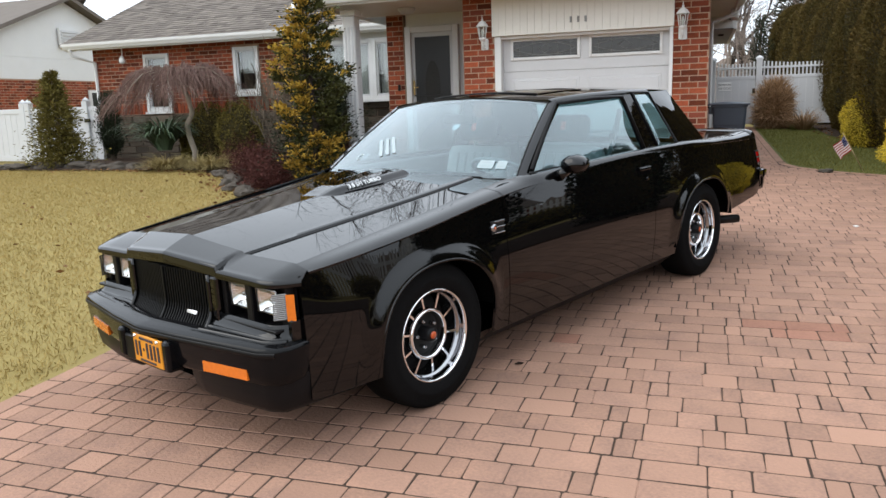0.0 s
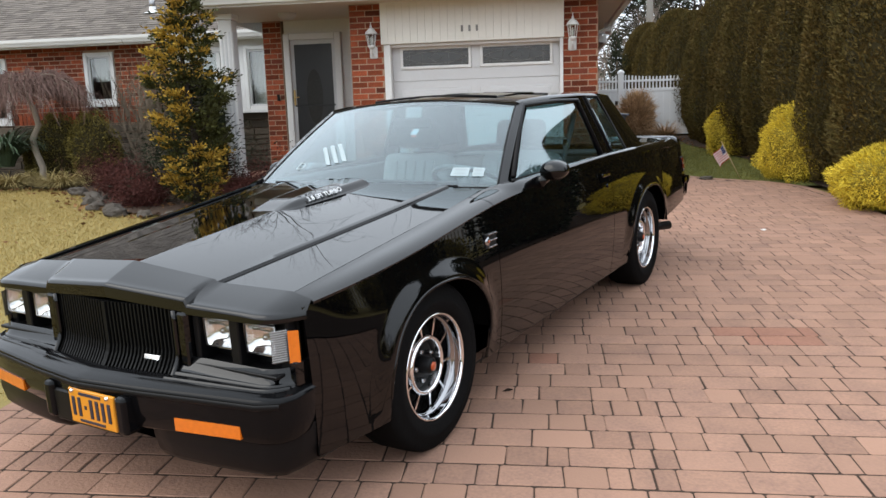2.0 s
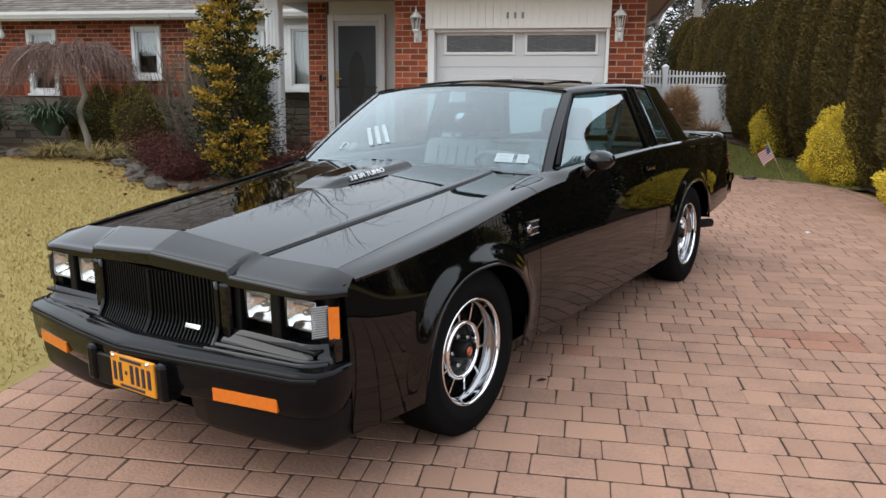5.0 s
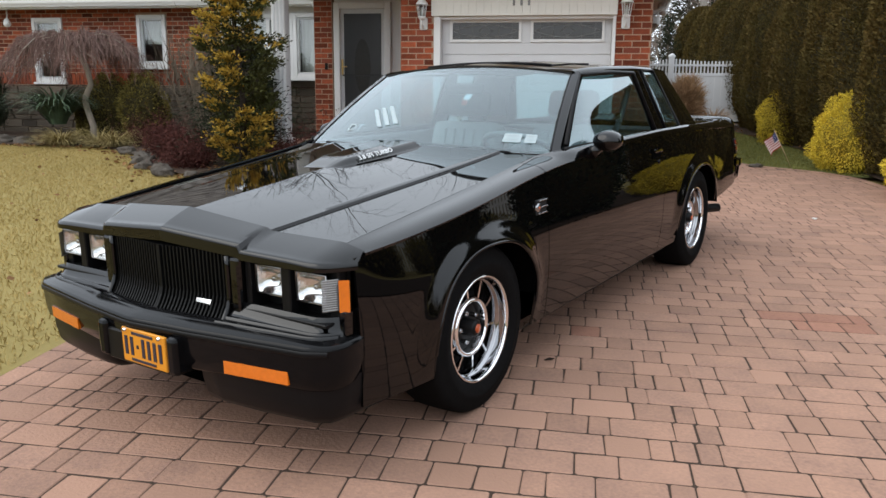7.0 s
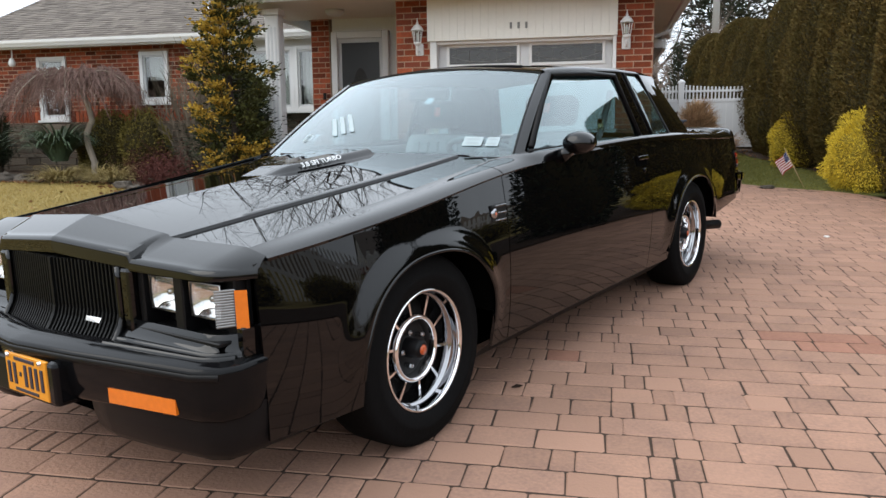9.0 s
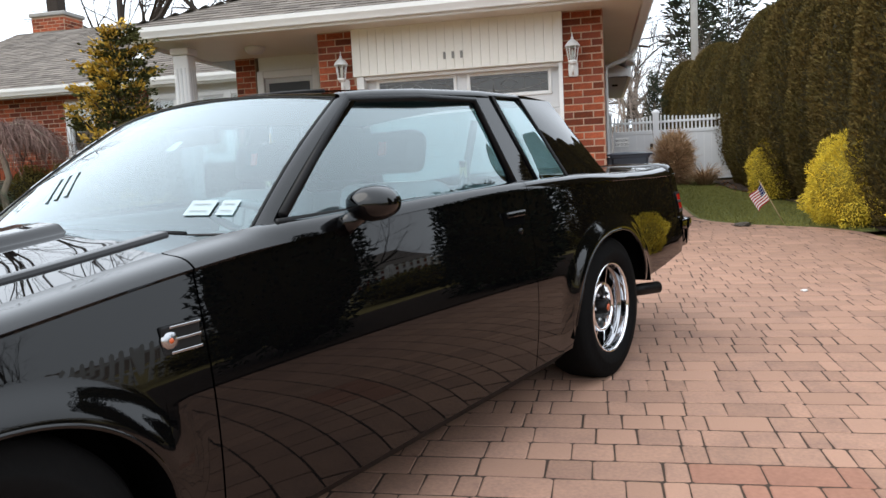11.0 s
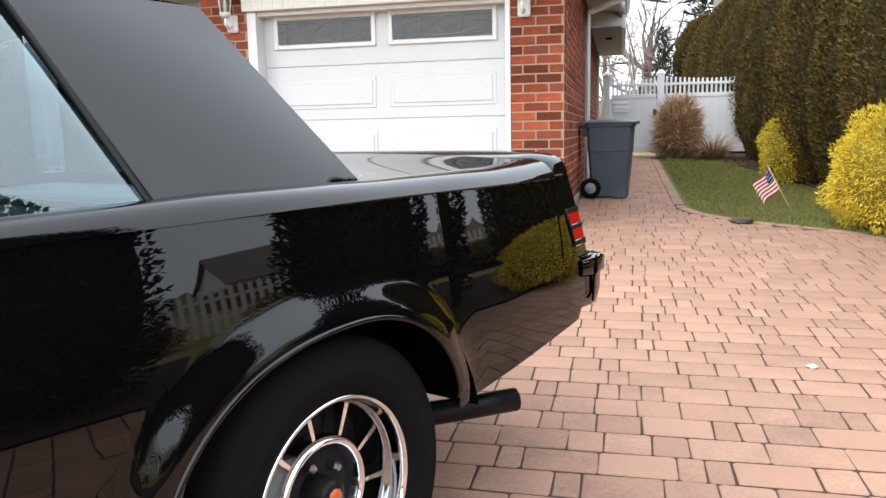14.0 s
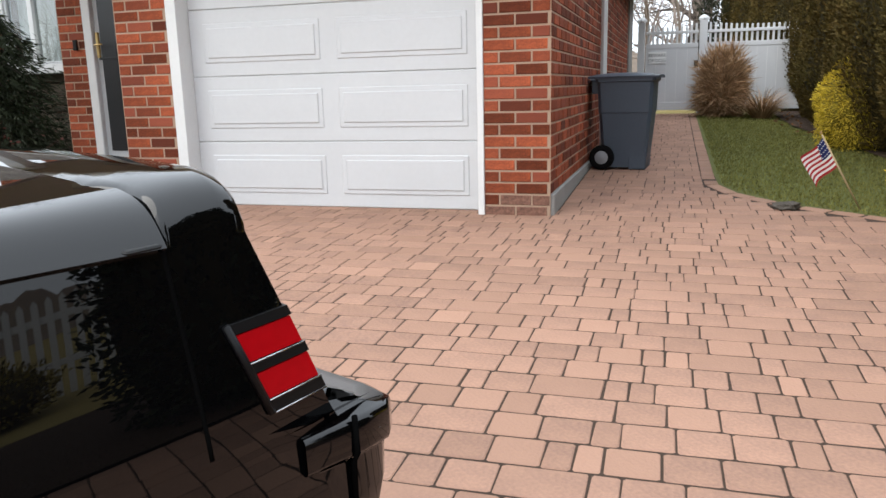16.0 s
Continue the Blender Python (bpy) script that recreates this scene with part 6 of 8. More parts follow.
for s in (-1, 1):
    # pillars and rails
    ap = [shield(0 if s < 0 else 1, v) for v in np.linspace(0, 1, 9)]
    verts = []
    for i, p in enumerate(ap):
        t = i / 8
        p = Vector(p)
        verts += [p, p + Vector((0.02, s * 0.030, 0.012)), p + Vector((0.075 - 0.02 * t, s * 0.040, -0.012)), p + Vector((0.085 - 0.02 * t, s * 0.012, -0.03))]
    faces = [(4 * i + j, 4 * i + j + 1, 4 * i + 5 + j, 4 * i + 4 + j)[:: 1 if s > 0 else -1] for i in range(8) for j in range(3)]
    flat_part("windshield_pillar", verts, faces, M["paint"], car, "black windshield pillar", smooth=True)
    xs = np.linspace(1.225, 2.30, 24)
    verts = []
    for x in xs:
        y, z = roof_edge(x)
        verts += [(x, s * (y - 0.01), z + 0.004), (x, s * (y + 0.012), z - 0.004), (x, s * (y + 0.020), z - 0.022), (x, s * (y + 0.012), z - 0.034)]
    faces = [(4 * i + j, 4 * i + j + 1, 4 * i + 5 + j, 4 * i + 4 + j)[:: 1 if s > 0 else -1] for i in range(23) for j in range(3)]
    flat_part("roof_rail", verts, faces, M["paint"], car, "black roof side rail", smooth=True)
    quad_sheet("door_pillar", (1.955, s * 0.782, 0.946), (2.128, s * 0.782, 0.946), (2.066, s * 0.640, 1.284), (1.935, s * 0.640, 1.284), M["paint"], "black centre pillar", thick=0.02)
    quad_sheet("rear_pillar", (2.405, s * 0.780, 0.946), (2.935, s * 0.738, 0.918), (2.68, s * 0.568, 1.288), (2.275, s * 0.628, 1.288), M["paint"], "broad black rear pillar", 0.012, (0, s, 0.4), n=13)
    quad_sheet("rear_pillar_return", (2.935, s * 0.738, 0.918), (2.93, s * 0.66, 0.945), (2.69, s * 0.54, 1.285), (2.68, s * 0.568, 1.288), M["paint"])
    curved_pane("door_glass", (0.79, s * 0.770, 0.940), (1.95, s * 0.776, 0.944), (1.93, s * 0.634, 1.270), (1.245, s * 0.606, 1.262), s, 0.013, "tinted door window")
    curved_pane("quarter_glass", (2.142, s * 0.779, 0.952), (2.395, s * 0.778, 0.950), (2.268, s * 0.634, 1.280), (2.076, s * 0.640, 1.280), s, 0.009, "tinted quarter window")
    tube("quarter_trim", [(2.134, s * 0.784, 0.944), (2.405, s * 0.784, 0.943), (2.272, s * 0.637, 1.288), (2.062, s * 0.643, 1.290), (2.134, s * 0.784, 0.944)], 0.008, M["black_trim"], car, sides=6)
    tube("window_seal", [(0.77, s * 0.775, 0.940), (1.30, s * 0.781, 0.944), (1.955, s * 0.784, 0.945)], 0.010, M["black_trim"], car, sides=6)
    tube("window_seal", [(0.80, s * 0.765, 0.955), (1.245, s * 0.614, 1.268), (1.6, s * 0.635, 1.278), (1.93, s * 0.640, 1.274), (1.955, s * 0.782, 0.945)], 0.014, M["black_trim"], car, sides=6)
    # mirror
    mr = lathe("door_mirror", [(0.0, -0.085), (0.045, -0.08), (0.072, -0.055), (0.083, -0.02), (0.085, 0.02), (0.080, 0.055), (0.0, 0.058)], M["paint"], car, "black door mirror", axis="x", sides=28, centre=(0, 0, 0))
    mr.scale = (0.78, 0.82, 0.58)
    mr.location = (1.03, s * 0.870, 0.962)
    mr.rotation_euler = (0, 0, radians(-6 * s))
    tube("mirror_stalk", [(0.965, s * 0.815, 0.905), (0.985, s * 0.828, 0.92), (1.02, s * 0.850, 0.945)], [0.030, 0.026, 0.026], M["paint"], car, sides=12)
    # door handle
    h = boxed("handle_recess", (1.782, 1.922, *sorted((s * 0.816, s * 0.834)), 0.806, 0.858), M["dark"], car, bevel=0)
    boxed("handle_blade", (1.786, 1.918, *sorted((s * 0.820, s * 0.846)), 0.836, 0.858), M["paint"], car, "black pull door handle", bevel=0.006, segments=2)
    lathe("key_lock", [(0, 0.841), (0.011, 0.841), (0.012, 0.81)], M["bumper"], car, sides=16, centre=(1.885, 0, 0.780)).scale = (1, s, 1)
    # fender badge
    bd = boxed("fender_badge", (0.368, 0.462, *sorted((s * 0.82, s * 0.8415)), 0.704, 0.766), M["ink"], car, "dark rectangular badge with orange emblem", bevel=0.003)
    for z, x0, x1 in ((0.708, 0.385, 0.462), (0.735, 0.398, 0.462), (0.762, 0.385, 0.462)):
        boxed("badge_line", (x0, x1, *sorted((s * 0.838, s * 0.8455)), z - 0.003, z + 0.003), M["dull_chrome"], bd, bevel=0.001)
    lathe("badge_emblem", [(0, 0.8455), (0.006, 0.8455), (0.018, 0.8445), (0.021, 0.838)], M["dull_chrome"], bd, sides=12, centre=(0.386, 0, 0.735)).scale = (1, s, 1)
    lathe("badge_dot", [(0, 0.8475), (0.005, 0.8472), (0.006, 0.845)], M["emblem"], bd, sides=12, centre=(0.386, 0, 0.735)).scale = (1, s, 1)

# ---- interior ----
boxed("dashboard", (0.72, 0.98, -0.68, 0.68, 0.72, 0.885), M["dash"], car, "grey padded dashboard", bevel=0.05, segments=3)
boxed("firewall", (0.60, 0.72, -0.68, 0.68, 0.3, 0.86), M["dash"], car)
sheet("dash_top", lambda u, y: (0.62 + 0.14 * u - 0.06 * (1 - (y / 0.7) ** 2) * (1 - u), y, 0.905 - 0.02 * u), [0, 1], np.linspace(-0.7, 0.7, 15), M["dash"], car)
wheel_m = Matrix.Translation((1.10, -0.36, 0.90)) @ Matrix.Rotation(radians(-62), 4, "Y")
verts, faces = [], []
for i in range(37):
    a = 2 * math.pi * i / 36
    c = Vector((0, 0.185 * math.cos(a), 0.185 * math.sin(a)))
    for k in range(8):
        b = 2 * math.pi * k / 8
        verts.append(wheel_m @ (c + c.normalized() * 0.014 * math.cos(b) + Vector((0.014 * math.sin(b), 0, 0))))
faces = [(i * 8 + k, i * 8 + (k + 1) % 8, (i + 1) * 8 + (k + 1) % 8, (i + 1) * 8 + k) for i in range(36) for k in range(8)]
sw = flat_part("steering_wheel", verts, faces, M["dash"], car, "grey steering wheel", smooth=True)
for a in (0.3, math.pi - 0.3):
    tube("wheel_spoke", [wheel_m @ Vector((-0.02, 0, 0)), wheel_m @ Vector((0, 0.18 * math.cos(a), -0.18 * math.sin(a)))], 0.014, M["dash"], sw)
boxed("wheel_hub", (1.07, 1.13, -0.42, -0.30, 0.86, 0.94), M["dash"], sw, bevel=0.02, segments=2)
tube("steering_column", [(0.95, -0.36, 0.82), (1.09, -0.36, 0.895)], 0.035, M["dash"], car)


def seat(x, y, label):
    st = empty("front_seat", pose(x, y, 0), label="")
    st.parent = car
    boxed("cushion", (-0.30, 0.26, -0.25, 0.25, 0.40, 0.58), M["seat"], st, bevel=0.05, segments=3, smooth=True)
    b = boxed("backrest", (-0.07, 0.07, -0.25, 0.25, 0.0, 0.56), M["seat"], st, label, bevel=0.055, segments=3, smooth=True)
    b.matrix_basis = pose(0.24, 0, 0.45, 0, 18, 0)
    for k in range(5):
        boxed("rib", (-0.082, -0.06, -0.16 + 0.07 * k, -0.11 + 0.07 * k, 0.08, 0.50), M["seat"], b, bevel=0.009, segments=2)
    hr_ = boxed("headrest", (-0.05, 0.05, -0.15, 0.15, 0.58, 0.74), M["seat_dark"], st, "dark headrest with small orange emblem", bevel=0.04, segments=3, smooth=True)
    hr_.matrix_basis = pose(0.235, 0, 0.46, 0, 14, 0)
    boxed("headrest_emblem", (-0.054, -0.05, -0.018, 0.018, 0.64, 0.69), M["emblem"], hr_, bevel=0.001)
    return st


seat(1.36, -0.36, "grey ribbed velour seat back")
seat(1.36, 0.36, "grey ribbed velour seat back")
boxed("rear_cushion", (2.15, 2.55, -0.60, 0.60, 0.42, 0.60), M["seat"], car, "grey rear bench", bevel=0.05, segments=3, smooth=True)
rb = boxed("rear_backrest", (-0.07, 0.07, -0.62, 0.62, 0.0, 0.42), M["seat"], car, "grey rear bench back", bevel=0.05, segments=3, smooth=True)
rb.matrix_basis = pose(2.55, 0, 0.52, 0, 22, 0)
boxed("rear_shelf", (2.62, 2.98, -0.66, 0.66, 0.885, 0.905), M["dash"], car)
boxed("cabin_floor", (0.7, 2.7, -0.70, 0.70, 0.26, 0.30), M["seat_dark"], car)
sheet("headliner", lambda x, v: (x, roof_edge(x)[0] * v * 0.97, roof(x, v)[2] - 0.028), np.linspace(1.24, 2.66, 14), np.linspace(-1, 1, 13), M["seat"], car, "grey headliner")
for s in (-1, 1):
    boxed("door_card", (0.80, 1.95, *sorted((s * 0.70, s * 0.755)), 0.30, 0.925), M["dash"], car, bevel=0.01)
    boxed("quarter_card", (1.97, 2.65, *sorted((s * 0.68, s * 0.75)), 0.30, 0.93), M["dash"], car, bevel=0.01)
    tube("seat_belt", [(1.99, s * 0.60, 1.20), (1.96, s * 0.56, 1.0), (1.86, s * 0.50, 0.72)], 0.018, M["belt"], car, sides=4)
    boxed("belt_buckle", (1.945, 1.965, *sorted((s * 0.54, s * 0.575)), 0.98, 1.05), M["chrome"], car, bevel=0.004)
boxed("rear_view_mirror", (1.13, 1.16, -0.12, 0.12, 1.17, 1.23), M["black_trim"], car, "interior mirror", bevel=0.012, segments=2)


def on_glass(u, v, lift=0.006):
    return Vector(shield(u, v)) + Vector((-0.5, 0, 0.86)) * lift


def decal(name, u0, u1, v0, v1, mat, label, parent=None, lift=0.004):
    verts = [on_glass(u, v, lift) for u, v in ((u0, v0), (u1, v0), (u1, v1), (u0, v1))]
    return flat_part(name, verts, [(0, 1, 2, 3)], mat, parent or car, label)


st1 = decal("windshield_sticker", 0.100, 0.160, 0.11, 0.20, M["sticker"], "pale inspection sticker")
st2 = decal("windshield_sticker", 0.050, 0.088, 0.11, 0.20, M["sticker"], "pale registration sticker")
for a, b in ((0.110, 0.150), (0.057, 0.081)):
    for v in (0.13, 0.17):
        decal("sticker_bar", a, b, v, v + 0.005, M["belt"], "", st1, 0.007)
lm = Matrix.Translation(on_glass(0.855, 0.165, 0.006)) @ Matrix(((0, 0.80, -0.6, 0), (-1, 0, 0, 0), (0, 0.6, 0.80, 0), (0, 0, 0, 1)))
text_part("pane_lettering", "DT", 0.075, M["sticker"], car, lm, 0.0008, "pale letters on the windshield")
for k in range(3):
    a, v = 0.79 - 0.035 * k, 0.43 + 0.02 * k
    verts = [on_glass(a + du, v - dv, 0.004) for du, dv in ((0.012, 0), (-0.012, 0), (-0.112, 0.21), (-0.088, 0.21))]
    flat_part("claw_decal", verts, [(0, 1, 2, 3)], M["sticker"], car, "pale slanting stripe decal")
decal("toll_tag", 0.375, 0.405, 0.585, 0.655, M["sticker"], "small white toll tag behind the glass", lift=-0.01)


# ---- wheels ----
def wheel(x, s):
    w = empty("wheel", label="")
    w.parent = car
    w.matrix_basis = pose(x, s * 0.709, ZW + (0.027 if s > 0 else 0.0), 0, 0, 0 if s < 0 else 180)
    # local -y is the outer face
    lathe("tyre", [(0.206, -0.090), (0.212, -0.104), (0.222, -0.112), (0.250, -0.119), (0.262, -0.120), (0.266, -0.117), (0.300, -0.112), (0.316, -0.102), (0.325, -0.088), (0.329, -0.04), (0.329, 0.06), (0.318, 0.09), (0.27, 0.11), (0.20, 0.1)], M["rubber"], w, "black radial tyre", sides=72)
    lathe("rim", [(0.209, -0.094), (0.210, -0.102), (0.2075, -0.106), (0.204, -0.107), (0.200, -0.104), (0.1975, -0.098), (0.197, -0.090)], M["chrome"], w, "broad chrome rim lip", sides=96)
    lathe("rim_barrel", [(0.197, -0.090), (0.1955, -0.070), (0.193, -0.064), (0.187, -0.062), (0.1845, -0.058), (0.184, -0.030), (0.183, 0.0), (0.182, 0.03)], M["barrel"], w, "darker chrome inside of the deep rim", sides=96)
    lathe("disc", [(0.183, 0.016), (0.12, -0.006), (0.105, -0.022), (0.0, -0.026)], M["ink"], w, "black wheel centre", sides=48)
    lathe("inner_ring", [(0.096, -0.022), (0.099, -0.058), (0.103, -0.066), (0.108, -0.068), (0.113, -0.065), (0.118, -0.056), (0.119, -0.018)], M["chrome"], w, "chrome inner ring", sides=64)
    spoke = mesh_of("spoke", [(0.114, -0.056, -0.004), (0.114, -0.056, 0.004), (0.186, -0.050, 0.006), (0.186, -0.050, -0.006), (0.114, -0.012, -0.006), (0.114, -0.012, 0.006), (0.184, -0.010, 0.009), (0.184, -0.010, -0.009)], [(0, 1, 2, 3), (0, 4, 5, 1), (3, 2, 6, 7), (1, 5, 6, 2), (0, 3, 7, 4)], M["chrome"])
    for k in range(10):
        sp = new("spoke", spoke)
        sp.parent = w
        sp.matrix_basis = Matrix.Rotation(2 * math.pi * (k + 0.3) / 10, 4, "Y")
    for k in range(5):
        a = 2 * math.pi * (k + 0.5) / 5
        lathe("lug_nut", [(0, -0.058), (0.007, -0.056), (0.010, -0.050), (0.010, -0.024)], M["dull_chrome"], w, sides=6, centre=(0.06 * math.cos(a), 0, 0.06 * math.sin(a)), smooth=False)
    lathe("hub_cap", [(0.0, -0.090), (0.026, -0.088), (0.034, -0.080), (0.036, -0.022)], M["black_trim"], w, sides=24)
    lathe("cap_emblem", [(0.0, -0.0925), (0.017, -0.092), (0.018, -0.0885)], M["emblem"], w, sides=8)
    lathe("brake_drum", [(0.0, 0.02), (0.15, 0.02), (0.15, 0.1)], M["dark"], w, sides=24)
    return w


for x in (XF, XR):
    for s in (-1, 1):
        wheel(x, s)


# ---- plants ----
rng = np.random.default_rng(7)


def leaf_mesh(name, base, along, side, mat):
    """Diamond leaves: base points, tip vectors and half-width vectors (arrays of n x 3)."""
    n = len(base)
    mid = base + along * 0.45
    verts = np.stack([base, mid + side, base + along, mid - side], 1).reshape(-1, 3)
    me = bpy.data.meshes.new(name)
    me.vertices.add(4 * n)
    me.vertices.foreach_set("co", verts.astype(np.float32).ravel())
    me.loops.add(4 * n)
    me.loops.foreach_set("vertex_index", np.arange(4 * n, dtype=np.int32))
    me.polygons.add(n)
    me.polygons.foreach_set("loop_start", np.arange(0, 4 * n, 4, dtype=np.int32))
    me.materials.append(mat)
    me.update(calc_edges=True)
    return me


def unit(v):
    return v / np.maximum(np.linalg.norm(v, axis=1, keepdims=True), 1e-9)


def leaves(name, base, direction, length, width, mat, parent=None, label="", spread=0.5):
    n = len(base)
    d = unit(unit(direction) + rng.normal(0, spread, (n, 3)))
    l = length * rng.uniform(0.6, 1.4, (n, 1))
    s = unit(np.cross(d, rng.normal(0, 1, (n, 3)))) * width * rng.uniform(0.6, 1.3, (n, 1)) / 2
    ob = new(name, leaf_mesh(name, base, d * l, s, mat))
    ob.parent = parent
    if label:
        ob["label"] = label
    return ob


def lump(p, k, seed):
    return np.array([noise.noise(Vector((a * k + seed, b * k - seed, c * k))) for a, b, c in p])


def crown_points(n, radii, seed, lumpy=0.16, depth=0.3, low=-0.75, freq=2.2, shape=None):
    """Points spread through the rind of an uneven ellipsoid, with outward directions."""
    d = unit(rng.normal(0, 1, (int(n * 1.6), 3)))
    d = d[d[:, 2] > low][:n]
    r = 1 + lumpy * lump(d, freq, seed) * 1.6 + lumpy * 0.6 * lump(d, freq * 3, seed + 9)
    if shape is not None:
        r *= shape(d)
    p = d * (r * (1 - depth * rng.uniform(0, 1, len(d)) ** 2))[:, None] * np.array(radii)
    return p, d


def core(name, radii, seed, mat, parent, scale=0.86, lumpy=0.16, low=-0.75, shape=None, freq=2.2):
    verts, faces = [], []
    nu, nv = 22, 14
    d = np.array([(math.cos(2 * math.pi * i / nu) * math.sin(math.pi * j / (nv - 1)), math.sin(2 * math.pi * i / nu) * math.sin(math.pi * j / (nv - 1)), max(low, math.cos(math.pi * j / (nv - 1)))) for j in range(nv) for i in range(nu)])
    r = 1 + lumpy * lump(d, freq, seed) * 1.6
    if shape is not None:
        r *= shape(d)
    verts = d * (r * scale)[:, None] * np.array(radii)
    faces = [(j * nu + i, (j + 1) * nu + i, (j + 1) * nu + (i + 1) % nu, j * nu + (i + 1) % nu) for j in range(nv - 1) for i in range(nu)]
    return flat_part(name, verts, faces, mat, parent, smooth=True)


def shrub(name, loc, radii, mat, core_mat, n, leaf, label, category="shrub", seed=1.0, up=0.4, spread=0.5, group="", depth=0.3, lumpy=0.16, low=-0.75, shape=None, droop=0.0):
    t = empty(name, pose(*loc), label=label, category=category, group=group)
    zc = radii[2] * -low
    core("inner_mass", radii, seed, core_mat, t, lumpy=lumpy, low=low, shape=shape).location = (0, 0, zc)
    p, d = crown_points(n, radii, seed, lumpy, depth, low, shape=shape)
    p[:, 2] += zc
    leaves("foliage", p, d + np.array([0, 0, up - droop]), leaf[0], leaf[1], mat, t, spread=spread)
    tube("stem", [(0, 0, -0.08), (0, 0, zc)], 0.04, M["bark_dark"], t, sides=6)
    return t


def arborvitae(height, radius, seed):
    t = empty("arborvitae", label="tall olive-green arborvitae in a clipped hedge row", category="tree", group="hedge row")
    z = lambda n: rng.uniform(0.02, 1, n)

    def rad(h, a):
        base = np.minimum(1, 0.72 + 1.4 * h) * np.sqrt(np.maximum(0, 1 - h**5.0))
        return radius * base * (1 + 0.10 * np.array([noise.noise(Vector((math.cos(b) * 1.6 + seed, math.sin(b) * 1.6, c * height * 1.1))) for b, c in zip(a, h)]) * 1.5)

    nu, nv = 20, 22
    a = np.tile(np.arange(nu) * 2 * math.pi / nu, nv)
    h = np.repeat(np.linspace(0, 1, nv), nu)
    r = rad(h, a) * 0.87
    verts = np.stack([r * np.cos(a), r * np.sin(a), h * height * 0.985], 1)
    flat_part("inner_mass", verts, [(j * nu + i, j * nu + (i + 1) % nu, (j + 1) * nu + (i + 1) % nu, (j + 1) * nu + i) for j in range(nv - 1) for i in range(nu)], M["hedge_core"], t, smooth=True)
    n = 42000
    a, h = rng.uniform(0, 2 * math.pi, n), z(n)
    h[:6000] = (1 - rng.uniform(0, 1, 6000)) ** 0.2
    r = rad(h, a) * (1.03 - 0.2 * rng.uniform(0, 1, n) ** 2)
    p = np.stack([r * np.cos(a), r * np.sin(a), h * height], 1)
    leaves("foliage", p, np.stack([np.cos(a), np.sin(a), np.full(n, 1.0)], 1), 0.05, 0.019, M["hedge"], t, spread=0.45)
    k = 3000
    a, h = rng.uniform(0, 2 * math.pi, k), z(k)
    r = rad(h, a) * 1.02
    leaves("tip_growth", np.stack([r * np.cos(a), r * np.sin(a), h * height], 1), np.stack([np.cos(a), np.sin(a), np.full(k, 0.5)], 1), 0.06, 0.022, M["hedge"], t, spread=0.4)
    tube("trunk", [(0, 0, -0.1), (0, 0, height * 0.6)], [0.09, 0.05], M["bark_dark"], t, sides=7)
    return t


trees = [arborvitae(3.15, 0.82, 3.0), arborvitae(3.0, 0.78, 11.0)]
spots = [(3.45, 9.4, 1.05), (3.40, 10.7, 1.0), (3.45, 12.05, 1.02), (3.40, 13.4, 1.0), (3.38, 14.7, 1.05), (3.35, 16.0, 0.98), (3.32, 17.3, 1.0), (3.30, 18.6, 0.97), (3.2, 20.9, 1.0), (3.0, 22.2, 1.02), (2.8, 23.5, 1.0), (2.6, 24.8, 1.03)]
for k, (x, y, q) in enumerate(spots):
    m = pose(x, y, gz(y) - 0.02, 0, 0, 67 * k) @ Matrix.Diagonal((q, q, q * (1 + 0.06 * math.sin(k * 2.3)), 1))
    if k < 2:
        trees[k].matrix_world = m
    else:
        c = copy_thing(trees[k % 2], pose(x, y, gz(y) - 0.02, 0, 0, 67 * k))
        c.scale = (q, q, q * (1 + 0.06 * math.sin(k * 2.3)))

for x, y, r, h in ((2.80, 11.25, 0.53, 1.00), (2.78, 14.9, 0.44, 0.98), (2.98, 8.75, 0.60, 0.66)):
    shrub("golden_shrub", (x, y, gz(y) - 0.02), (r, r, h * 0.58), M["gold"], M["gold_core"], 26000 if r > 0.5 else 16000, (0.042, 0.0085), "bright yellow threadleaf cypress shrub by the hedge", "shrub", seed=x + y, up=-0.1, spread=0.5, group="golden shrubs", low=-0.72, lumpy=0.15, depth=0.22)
for x, y, r, h in ((3.4, 5.1, 0.68, 3.3), (3.3, 7.25, 0.62, 2.3)):
    shrub("dark_evergreen", (x, y, gz(y) - 0.02), (r, r, h * 0.56), M["dark_needle"], M["hedge_core"], 9000, (0.07, 0.03), "dense dark green evergreen in the driveway bed", "shrub", seed=x + 2 * y, group="dark evergreens", low=-0.78, lumpy=0.14)
for x, y in ((7.2, 3.4), (7.3, 5.6), (7.2, 8.2), (7.2, 1.0), (7.3, -1.6), (7.3, -4.4), (7.2, 10.6)):
    shrub("low_shrub", (x, y, gz(y) - 0.02), (0.8, 0.9, 0.42), M["boxwood"], M["hedge_core"], 5000, (0.06, 0.03), "low olive-green shrub in front of the picket fence", seed=x * y, group="low shrubs by the fence")

for x, y, r, h in ((-9.5, 13.55, 0.47, 1.12), (-8.65, 13.35, 0.45, 1.12), (-9.95, 13.7, 0.3, 0.8)):
    shrub("boxwood", (x, y, gz(y)), (r, r * 0.9, h * 0.57), M["boxwood"], M["hedge_core"], 5500, (0.045, 0.025), "rounded olive-green boxwood below the window", seed=x * 3, group="boxwoods", low=-0.8)


